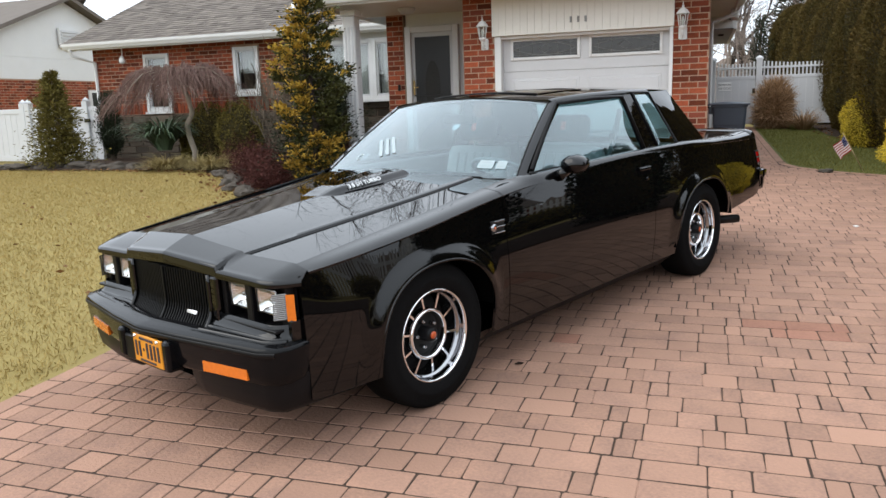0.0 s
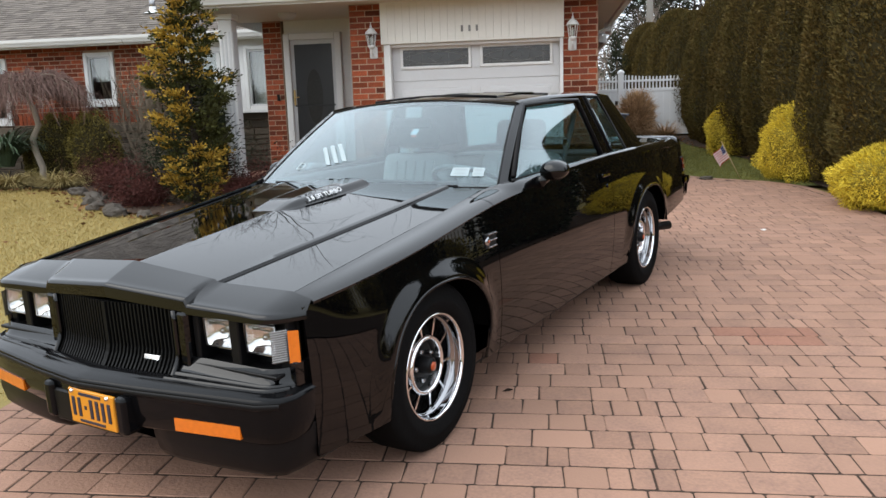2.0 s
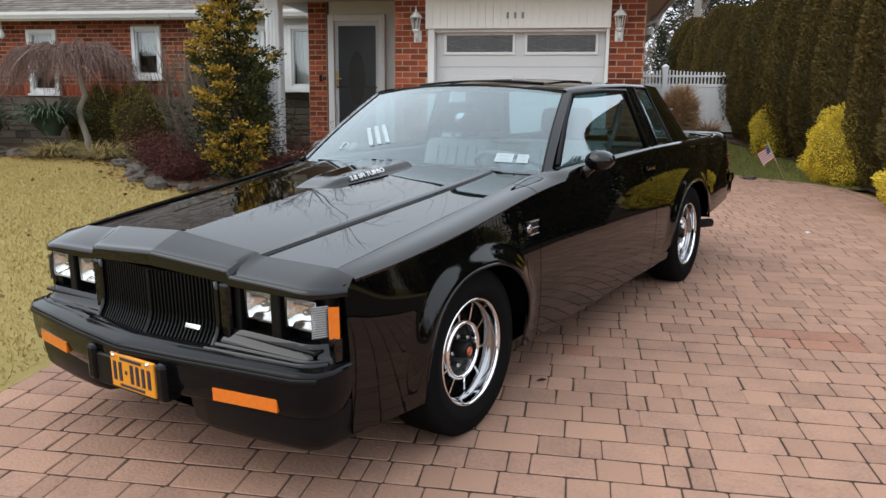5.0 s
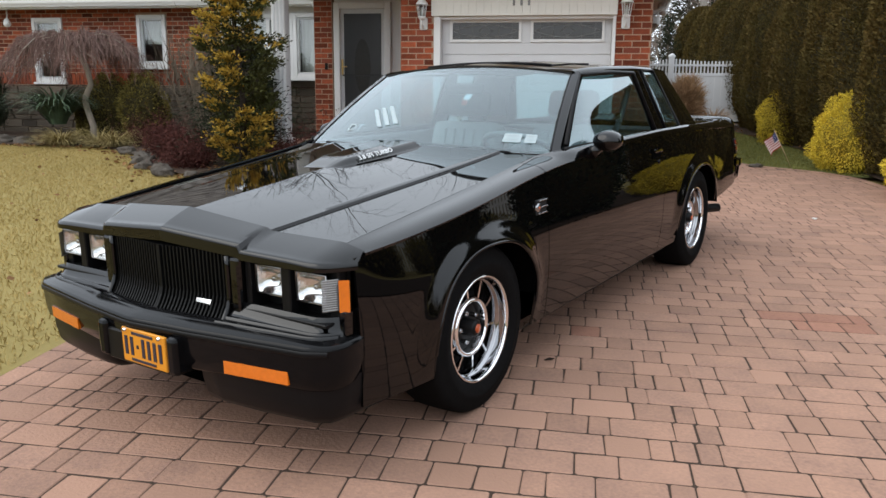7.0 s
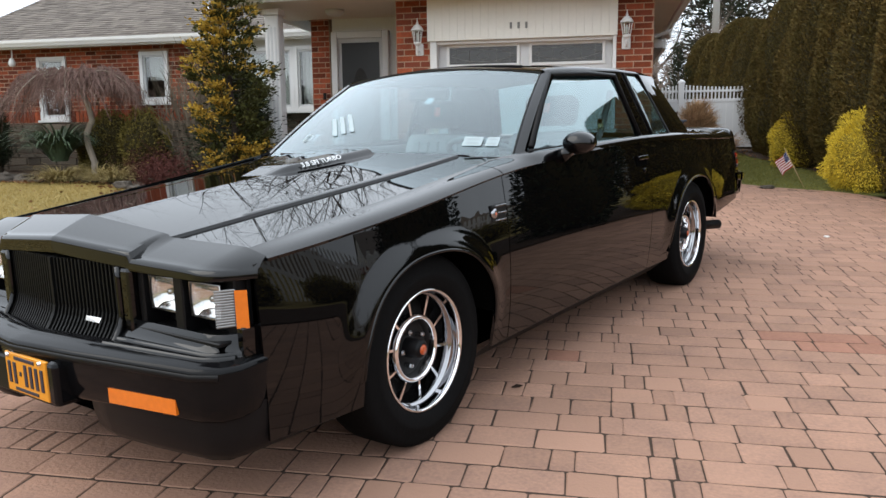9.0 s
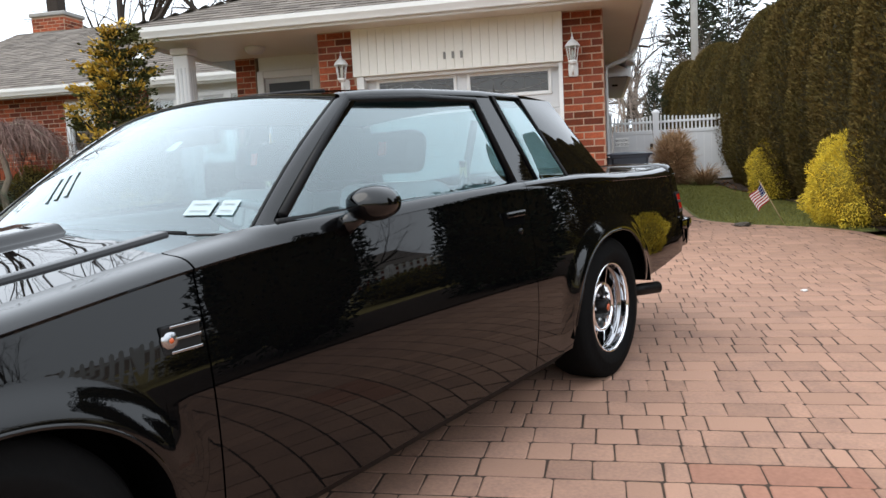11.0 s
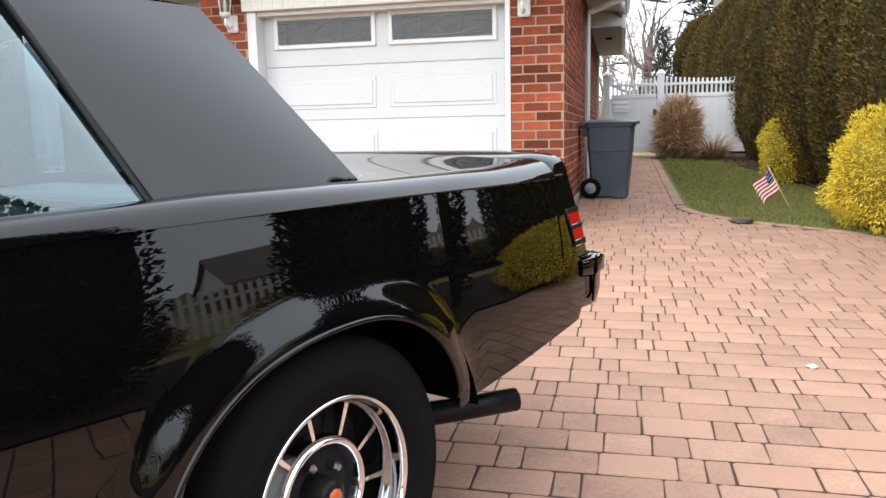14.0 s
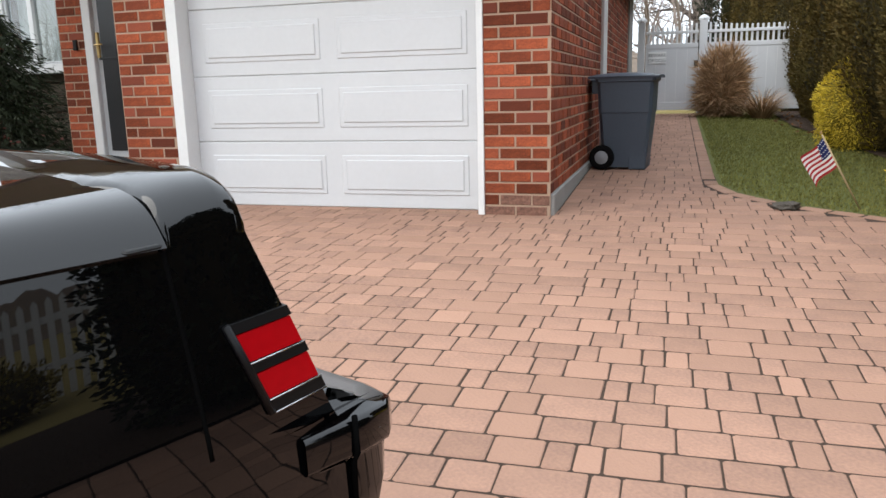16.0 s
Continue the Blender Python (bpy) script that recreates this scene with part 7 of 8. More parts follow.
def conifer(name, loc, height, radius, n_branch, per, mat, label, leaf, droop, seed, taper=1.0, flat=0.35, gappy=0.5, clump=0.30):
    t = empty(name, pose(*loc), label=label, category="tree")
    tube("trunk", [(0, 0, -0.1), (0.03, 0.02, height * 0.5), (0, 0, height)], [0.06, 0.04, 0.012], M["bark"], t, sides=8)
    base, dirs = [], []
    limbs_v, limbs_f = [], []
    for b in range(n_branch):
        h = (b + rng.uniform(0, 0.8)) / n_branch
        a = b * 2.399 + rng.normal(0, 0.3)
        reach = radius * (1 - h) ** taper * rng.uniform(1 - gappy, 1.12) + 0.06
        up = 0.25 - droop
        d = np.array([math.cos(a), math.sin(a), up])
        root = np.array([0, 0, height * (0.04 + 0.94 * h)])
        tip = root + d * reach
        if b % 2 == 0:
            v, f = tube_data([root, (root + tip) / 2 + np.array([0, 0, 0.03]), tip], [0.014, 0.01, 0.004], 4, len(limbs_v))
            limbs_v += v
            limbs_f += f
        m = max(8, int(per * (0.4 + reach / radius)))
        u = rng.uniform(0.3, 1.05, m)
        w = reach * clump
        off = rng.normal(0, 1, (m, 3)) * np.array([w, w, w * flat]) * (0.5 + 0.6 * u)[:, None]
        base.append(root + d * reach * u[:, None] + off - np.array([0, 0, 1]) * (droop * 0.25 * u[:, None] ** 2))
        dirs.append(np.tile(d + np.array([0, 0, 0.5 - 1.6 * droop]), (m, 1)) + off * 2)
    flat_part("limb_work", limbs_v, limbs_f, M["bark_dark"], t)
    base, dirs = np.concatenate(base), np.concatenate(dirs)
    leaves("foliage", base, dirs, leaf[0], leaf[1], mat, t, spread=0.4)
    return t


def hinoki(loc, height):
    """Open pyramid of up-swept arms, each ending in flat fans of foliage: dark within and below, gold on top and to the
    sunny side.
    """
    t = empty("golden_conifer", pose(*loc), label="open dark green hinoki cypress with gold fan tips", category="tree")
    tube("trunk", [(0, 0, -0.1), (0.04, 0.02, height * 0.35), (-0.03, 0, height * 0.7), (0.02, 0, height * 0.97)], [0.055, 0.042, 0.026, 0.008], M["bark_dark"], t, sides=8)
    limb_v, limb_f, dark, gold = [], [], [], []
    n = 50
    for b in range(n):
        h = (b + 0.5 * rng.uniform(0, 1)) / n
        a = b * 2.399 + rng.normal(0, 0.35)
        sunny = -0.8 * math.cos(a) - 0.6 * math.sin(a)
        reach = float(np.interp(h, [0, 0.12, 0.35, 0.6, 0.8, 1.0], [0.34, 0.44, 0.55, 0.47, 0.27, 0.05])) * rng.uniform(0.55, 1.15)
        out = np.array([math.cos(a), math.sin(a), 0])
        root = np.array([0, 0, height * (0.03 + 0.93 * h)])
        tip = root + out * reach + np.array([0, 0, 0.12 + 0.30 * reach])
        mid = root + out * reach * 0.55 + np.array([0, 0, 0.02])
        v, f = tube_data([root, mid, tip], [0.012, 0.009, 0.003], 4, len(limb_v))
        limb_v += v
        limb_f += f
        for q in rng.uniform(0.30, 1.03, 6 if reach > 0.2 else 4):
            c = (root + (mid - root) * q / 0.55 if q < 0.55 else mid + (tip - mid) * (q - 0.55) / 0.45) + rng.normal(0, 0.045, 3) * np.array([1, 1, 0.6])
            size = rng.uniform(0.032, 0.066)
            m = 70
            w = rng.normal(0, 1, (m, 3)) * size * np.array([1, 1, 0.40])
            w[:, 2] += 0.35 * (w @ out)
            d = unit(w + out * size * 1.5 + np.array([0, 0, 0.6 * size]))
            # light put into the colour: fan tops and the sunny side take more gold
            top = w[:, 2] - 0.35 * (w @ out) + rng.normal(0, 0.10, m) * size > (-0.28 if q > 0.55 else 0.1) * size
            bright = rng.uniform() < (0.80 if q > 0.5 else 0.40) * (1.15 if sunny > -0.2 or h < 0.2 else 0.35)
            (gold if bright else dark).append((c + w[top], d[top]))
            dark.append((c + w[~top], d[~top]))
    flat_part("limb_work", limb_v, limb_f, M["bark_dark"], t)
    for name, sets, mat, label in (("foliage", dark, M["hinoki_green"], "dark green inner foliage and shaded fan undersides"), ("tip_growth", gold, M["hinoki"], "yellow-gold fan tips, most on the lit tops and sunny side")):
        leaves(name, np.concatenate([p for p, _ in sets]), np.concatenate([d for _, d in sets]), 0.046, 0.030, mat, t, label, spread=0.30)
    return t


hinoki((-5.02, 9.6, gz(9.6)), 2.62)
conifer("dark_conifer", (-5.35, 10.5, gz(10.5)), 1.75, 0.62, 80, 130, M["dark_needle"], "dark green conifer behind the golden cypress", (0.08, 0.016), 0.2, 2, taper=0.5, flat=0.6)
conifer("dark_conifer", (-6.55, 12.9, gz(12.9)), 1.95, 0.98, 120, 190, M["dark_needle"], "dark drooping conifer below the wide window", (0.10, 0.016), 0.6, 3, taper=0.7, flat=0.5)
conifer("green_spruce", (-12.25, 12.4, gz(12.4)), 1.95, 0.44, 90, 170, M["spruce"], "green spruce with orange-gold tip by the white fence", (0.07, 0.022), 0.15, 4, taper=0.8, flat=0.4, gappy=0.35)
conifer("slim_yew", (-12.0, 13.6, gz(13.6)), 1.28, 0.17, 70, 140, M["dark_needle"], "slim dark yew against the stone wall", (0.06, 0.012), -0.6, 5, taper=0.3)
conifer("slim_yew", (1.55, 24.0, gz(24)), 2.7, 0.3, 70, 60, M["dark_needle"], "slim dark evergreen behind the gate", (0.08, 0.02), -0.5, 6, taper=0.5)


def tuft(name, loc, n, length, width, mat, label, category, flop=0.6, radius=0.1, segs=5, group="", up=1.0, droop=0.0):
    """Arching blades from one crown."""
    verts, faces = [], []
    for _ in range(n):
        a, r = rng.uniform(0, 2 * math.pi), radius * rng.uniform(0, 1)
        l = length * rng.uniform(0.6, 1.1)
        out = rng.uniform(0.15, 1.0) * flop
        p = np.array([r * math.cos(a), r * math.sin(a), 0.0])
        d = np.array([math.cos(a) * out, math.sin(a) * out, up])
        d /= np.linalg.norm(d)
        s = np.array([-math.sin(a), math.cos(a), 0]) * width / 2
        b = len(verts)
        for k in range(segs + 1):
            w = s * (1 - (k / segs) ** 1.5) + s * 0.06
            verts += [p - w, p + w]
            d = d + np.array([math.cos(a), math.sin(a), 0]) * 0.12 * flop - np.array([0, 0, 0.30 * flop * k / segs + droop * (k / segs) ** 3])
            d /= np.linalg.norm(d)
            p = p + d * l / segs
        faces += [(b + 2 * k, b + 2 * k + 1, b + 2 * k + 3, b + 2 * k + 2) for k in range(segs)]
    t = empty(name, pose(*loc), label=label, category=category, group=group)
    flat_part("blade_clump", verts, faces, mat, t)
    return t


tuft("yucca", (-10.1, 12.9, gz(13) + 0.28), 260, 1.15, 0.05, M["yucca"], "spiky dark green yucca below the window", "yucca", flop=1.0, radius=0.14, segs=8, up=1.5, droop=0.38)
tuft("yucca", (-6.9, 11.9, gz(11.9)), 40, 0.5, 0.035, M["yucca"], "small grey-green yucca under the bare shrub", "yucca", flop=1.2, radius=0.08)
for x, y in ((-9.35, 11.95), (-8.35, 11.9), (-8.85, 12.2)):
    tuft("ornamental_grass", (x, y, gz(y)), 620 if y < 12.1 else 260, 0.62, 0.012, M["straw"], "low straw-coloured ornamental grass at the bed edge", "grass", flop=1.7, radius=0.2, group="ornamental grasses")
shrub("dead_grass", (1.62, 19.5, gz(19.5)), (0.30, 0.30, 0.56), M["pampas"], M["pampas"], 4500, (0.27, 0.012), "tall tan dead ornamental grass by the gate", "grass", seed=5.5, up=0.35, spread=0.55, low=-0.8, lumpy=0.22, depth=0.35)
tuft("dead_grass", (2.2, 19.0, gz(19.0)), 500, 0.8, 0.010, M["pampas"], "tan dead grass leaning by the hedge", "grass", flop=1.2, radius=0.15, segs=6)


def twig_bush(name, loc, radius, height, n, mat, label, seed, thick=0.005, leafy=0, leaf_mat=None):
    t = empty(name, pose(*loc), label=label, category="shrub")
    verts, faces = [], []
    tips = []
    for _ in range(n):
        a = rng.uniform(0, 2 * math.pi)
        q = rng.uniform(0, 1) ** 0.5
        p0 = np.array([0.35 * radius * q * math.cos(a), 0.35 * radius * q * math.sin(a), 0])
        p2 = np.array([radius * q * math.cos(a), radius * q * math.sin(a), height * (1 - 0.45 * q * q) * rng.uniform(0.6, 1.05)])
        p1 = (p0 + p2) / 2 + rng.normal(0, 0.06, 3) + np.array([0, 0, 0.1 * height])
        for c in [(p0, p1, p2)] + [(p1, p1 + (p2 - p1) * 0.5 + rng.normal(0, 0.05, 3), p1 + rng.normal(0, 0.3, 3) * radius + np.array([0, 0, 0.3 * height])) for _ in range(2)]:
            v, f = tube_data(c, [thick, thick * 0.7, thick * 0.3], 3, len(verts))
            verts += v
            faces += f
            tips += [np.array(c[1]), np.array(c[2])]
    flat_part("twig_work", verts, faces, mat, t)
    if leafy:
        tips = np.array(tips)
        p = tips[rng.integers(0, len(tips), leafy)] + rng.normal(0, 0.05, (leafy, 3))
        p[:, 2] = np.maximum(p[:, 2], 0.02)
        leaves("foliage", p, rng.normal(0, 1, (leafy, 3)), 0.03, 0.02, leaf_mat, t)
    return t


for x, y, r, h in ((-5.85, 9.75, 0.40, 0.28), (-4.35, 10.1, 0.75, 0.42), (-5.6, 11.2, 0.7, 0.45), (-8.0, 12.6, 0.6, 0.3), (-6.6, 10.8, 0.5, 0.4), (-3.75, 10.2, 0.4, 0.35)):
    twig_bush("barberry", (x, y, gz(y)), r, h, 160, M["barberry"], "low dark red barberry in the front bed", x, 0.004, 2600, M["barberry"])
twig_bush("bare_shrub", (-7.35, 13.0, gz(13)), 0.75, 2.3, 70, M["bark"], "tall bare grey shrub beside the conifer", 3, 0.010)
twig_bush("bare_shrub", (-5.95, 10.9, gz(10.9)), 0.6, 2.2, 60, M["bark"], "tall bare grey-brown shrub behind the golden conifer", 4, 0.009)


def weeping_tree(loc):
    t = empty("weeping_tree", pose(*loc), label="bare weeping cherry with a purple-brown umbrella crown", category="tree")
    top = np.array([-0.12, 0, 1.55])
    tube("trunk", [(0, 0, -0.1), (0.04, 0, 0.25), (-0.06, 0, 0.55), (-0.09, 0, 0.75), (0.05, 0, 1.0), (0.0, 0, 1.25), tuple(top)], [0.065, 0.058, 0.055, 0.055, 0.05, 0.05, 0.04], M["bark_grey"], t, sides=10)
    verts, faces, limb_v, limb_f = [], [], [], []
    for b in range(56):
        a = b * 2.399
        left = 0.5 - 0.5 * math.cos(a)
        reach = rng.uniform(0.45, 1.0) ** 0.6 * (1.0 + 0.72 * left)
        rise, drop = rng.uniform(0.30, 0.48), (0.52 + 0.50 * left) * reach / (1.0 + 0.72 * left)
        twist = rng.normal(0, 0.5)
        pts = []
        for k in range(9):
            u = k / 8
            z = top[2] + rise * math.sin(min(u * 2.6, math.pi / 2)) - drop * u**2.3
            pts.append(np.array([top[0] + math.cos(a + twist * u) * reach * u, math.sin(a + twist * u) * reach * u, z]) + rng.normal(0, 0.035, 3) * (k > 0))
        v, f = tube_data(pts, [0.022, 0.019, 0.016, 0.012, 0.009, 0.007, 0.005, 0.004, 0.003], 4, len(limb_v))
        limb_v += v
        limb_f += f
        for k in range(60):
            u = rng.uniform(0.25, 1) * 7.9
            i = int(u)
            q = pts[i] + (pts[i + 1] - pts[i]) * (u - i)
            l = rng.uniform(0.12, 0.38)
            b2 = a + rng.normal(0, 0.7)
            out = np.array([math.cos(b2), math.sin(b2), 0])
            c = [q, q + out * 0.35 * l + np.array([0, 0, 0.04 - 0.06 * l]), q + out * 0.62 * l + np.array([0, 0, -0.40 * l]), q + out * 0.75 * l + np.array([0, 0, -0.95 * l])]
            c = [c[0]] + [p + rng.normal(0, 0.018, 3) for p in c[1:]]
            v, f = tube_data(c, [0.0045, 0.004, 0.003, 0.0018], 3, len(verts))
            verts += v
            faces += f
    flat_part("limb_work", limb_v, limb_f, M["bark_grey"], t, "grey contorted limbs")
    flat_part("crown", verts, faces, M["weeping"], t)
    return t


weeping_tree((-9.43, 12.9, gz(12.9)))


def bare_tree_mesh(seed, height, depth=6, mat="bark_dark"):
    r = np.random.default_rng(seed)
    verts, faces = [], []

    def grow(p, d, length, rad, level):
        pts, rr = [p], [rad]
        for k in range(3):
            d = d + r.normal(0, 0.10, 3) + np.array([0, 0, 0.04])
            d = d / np.linalg.norm(d)
            p = p + d * length / 3
            pts.append(p)
            rr.append(rad * (1 - 0.13 * (k + 1)))
        v, f = tube_data(pts, rr, 5 if level < 2 else 3, len(verts))
        verts.extend(v)
        faces.extend(f)
        if level >= depth:
            return
        for _ in range(3 if level < 4 else 2 + int(r.uniform() < 0.5)):
            q = np.array(pts[r.integers(1, 4)]) if level else np.array(pts[-1])
            nd = d + r.normal(0, 0.48, 3)
            nd[2] = max(nd[2], -0.05)
            grow(q, nd / np.linalg.norm(nd), length * r.uniform(0.62, 0.85), rr[-1] * r.uniform(0.6, 0.8), level + 1)

    grow(np.zeros(3), np.array([0, 0, 1.0]), height * 0.26, height * 0.02, 0)
    return mesh_of("limb_work", verts, faces, M[mat])


bare = [bare_tree_mesh(s, 10.0) for s in (1, 2, 5)]


bare_pale = [bare_tree_mesh(s, 9.0, mat="bark_pale") for s in (8, 12)]


def bare_tree(k, x, y, scale, label="tall bare winter tree behind the house", meshes=None):
    t = empty("bare_tree", pose(x, y, gz(y) - 0.2, 0, 0, 73 * k) @ Matrix.Scale(scale, 4), label=label, category="tree", group="bare trees")
    ob = new("limb_work", (meshes or bare)[k % len(meshes or bare)])
    ob.parent = t


for k, (x, y, q) in enumerate(((-16.0, 26, 1.9), (-12.0, 30, 1.3), (-22, 34, 1.4), (-6.0, 33, 1.35), (-27, 28, 1.2), (-1.5, 36, 1.3), (-8.5, 25.5, 1.6), (-15.0, 40, 1.5), (1.5, 33, 1.0), (4.5, 38, 1.1), (8.5, 36, 1.1), (12.5, 30, 1.1), (7.5, 44, 1.3), (1.2, 44, 1.2), (-3.5, 44, 1.3))):
    if x < 0:
        # low enough that the sky stays clear above them
        top = max(v.co.z for v in bare[k % 3].vertices)
        q = (0.9 + math.hypot(x + 2, y - 3.3) * (0.445 + 0.045 * math.sin(k * 1.9))) / top
    bare_tree(k, x, y, q)
for k, (x, y, q) in enumerate(((24, -4, 0.8), (22, 14, 0.8), (20, -12, 1.3), (9.5, 18, 0.9), (26, 3, 0.8))):
    bare_tree(k + 1, x, y, q, "bare winter tree in the neighbour's garden")


for k in range(22):
    bare_tree(k, -3.0 + 0.45 * k + 0.8 * math.sin(k * 2.1), 29 + 5 * ((k * 0.37) % 1.0), 0.62 + 0.2 * ((k * 0.61) % 1.0), "pale bare tree in the woods behind the gate", bare_pale)


def tall_pine(x, y, height, seed):
    t = conifer("tall_pine", (x, y, gz(y)), height, height * 0.22, 90, 55, M["dark_needle"], "tall dark pine beyond the hedge", (0.5, 0.10), 0.15, seed, taper=0.6, flat=0.25, gappy=0.6)
    return t


tall_pine(4.6, 42, 10.5, 1)
tall_pine(7.0, 46, 12.5, 2)
tall_pine(11.0, 50, 12.0, 3)
pole = empty("utility_pole", pose(3.95, 35, gz(35)), label="grey wooden utility pole beyond the hedge", category="utility pole")
tube("mast", [(0, 0, -0.3), (0, 0, 11)], [0.16, 0.12], M["concrete"], pole, sides=12)
boxed("crossarm", (-1.1, 1.1, -0.06, 0.06, 10.2, 10.35), M["bark"], pole)

# far woods all round, so far off that they do not shift
for k in range(20):
    a = 2 * math.pi * (k + 0.3) / 20
    r = 95 + 12 * math.sin(k * 1.7)
    n = 40
    verts, faces = [], []
    for i in range(n + 1):
        b = a + (i / n - 0.5) * 2 * math.pi / 20 * 1.06
        top = 5.0 + 2.0 * noise.noise(Vector((b * 9, 0, k))) + 1.6 * noise.noise(Vector((b * 60, 3, k))) + rng.uniform(0, 0.9)
        verts += [(r * math.cos(b), r * math.sin(b), -4), (r * math.cos(b), r * math.sin(b), top)]
    faces = [(2 * i, 2 * i + 2, 2 * i + 3, 2 * i + 1) for i in range(n)]
    tagged(flat_part("backdrop", verts, faces, M["backdrop"]), "hazy line of far bare woods", "woods", kind="structure")


# ---- rocks ----
def rock(x, y, r, seed, flat=0.6, label="rounded grey-brown field rock edging the bed"):
    bm = bmesh.new()
    bmesh.ops.create_icosphere(bm, subdivisions=3, radius=1)
    for v in bm.verts:
        k = 1 + 0.5 * noise.noise(v.co * 1.3 + Vector((seed, 0, 0))) + 0.32 * noise.noise(v.co * 3.4 + Vector((0, seed, 0)))
        v.co = Vector((v.co.x * r * 1.2 * k, v.co.y * r * k, v.co.z * r * flat * k))
    ob = part("rock", bm, M["rock"], None, "", True)
    ob.matrix_world = pose(x, y, gz(y) + r * flat * 0.55, 0, 0, seed * 57)
    return tagged(ob, label, "rock", "edging rocks")


edge = [(-7.55, 11.05), (-7.1, 10.7), (-6.85, 10.35), (-6.6, 9.95), (-6.35, 9.55), (-6.05, 9.25), (-5.7, 9.0), (-5.35, 8.85), (-5.0, 8.7), (-4.6, 8.65), (-4.2, 8.7)]
for k, (x, y) in enumerate(edge):
    rock(x + rng.normal(0, 0.05), y + rng.normal(0, 0.05), rng.uniform(0.085, 0.145), k * 1.7 + 0.3)
for k in range(14):
    rock(-10.3 - 0.27 * k + rng.normal(0, 0.04), 12.2 + 0.01 * k + rng.normal(0, 0.06), rng.uniform(0.12, 0.2), k * 2.1 + 40, 0.5)
tagged(rock(1.63, 11.45, 0.09, 77, 0.3), "small flat stone at the lawn edge", "rock")


# ---- lawn blades and fallen leaves ----
def blades(name, n, x0, x1, y0, y1, keep, length, mat, label, sink=0.01):
    x, y = rng.uniform(x0, x1, n), rng.uniform(y0, y1, n)
    ok = np.array([keep(a, b) for a, b in zip(x, y)])
    x, y = x[ok], y[ok]
    p = np.stack([x, y, np.array([gz(b) for b in y]) - sink], 1)
    ob = leaves(name, p, np.tile([0, 0, 1.0], (len(p), 1)), length, 0.007, mat, None, spread=0.55)
    return tagged(ob, label, "grass", kind="stuff")


def in_lawn(x, y):
    if y < 8.6:
        return x < DRIVE_LEFT - 0.04 + 0.03 * math.sin(y * 7)
    return y < 12.0 and x < bed_left(y) - 0.05 + 0.06 * math.sin(9 * x + 4 * y)


def in_side_lawn(x, y):
    return x > drive_right(y) + 0.03 and x < (2.45 + 0.1 * (17.5 - min(y, 17.5)) + 0.08 * math.sin(y * 5)) and y < 20.2


blades("lawn_blades", 200000, -13.5, -3.1, 2.0, 12.0, in_lawn, 0.035, M["blade_dry"], "dry yellow-green lawn grass")
blades("lawn_blades", 60000, 1.2, 3.2, 10.7, 20.2, in_side_lawn, 0.030, M["blade_green"], "short green lawn grass", 0.006)


def litter(n, x0, x1, y0, y1, keep, label):
    x, y = rng.uniform(x0, x1, n), rng.uniform(y0, y1, n)
    ok = np.array([keep(a, b) for a, b in zip(x, y)])
    p = np.stack([x[ok], y[ok], np.array([gz(b) for b in y[ok]]) + 0.026], 1)
    ob = leaves("fallen_leaves", p, np.stack([*(rng.normal(0, 1, (2, len(p)))), np.full(len(p), 0.1)], 1), 0.055, 0.035, M["dead_leaf"], None, spread=0.1)
    return tagged(ob, label, "leaves", kind="stuff")


litter(900, -11, -4, 8.6, 13.5, lambda x, y: not in_lawn(x, y + 0.25), "brown fallen leaves in the front bed")
litter(500, 2.3, 5, 8, 20, lambda x, y: x > 2.3 + 0.1 * (17.5 - min(y, 17.5)), "brown fallen leaves under the hedge")
litter(2600, -12, -4, 8.2, 12.0, lambda x, y: in_lawn(x, y) and not in_lawn(x + 0.35 * abs(math.sin(7 * x)), y + 0.4 * abs(math.sin(5 * x))), "tan fallen leaves along the lawn edge")
litter(110, -9, -3.3, 3.5, 10.5, in_lawn, "single fallen leaves on the lawn")

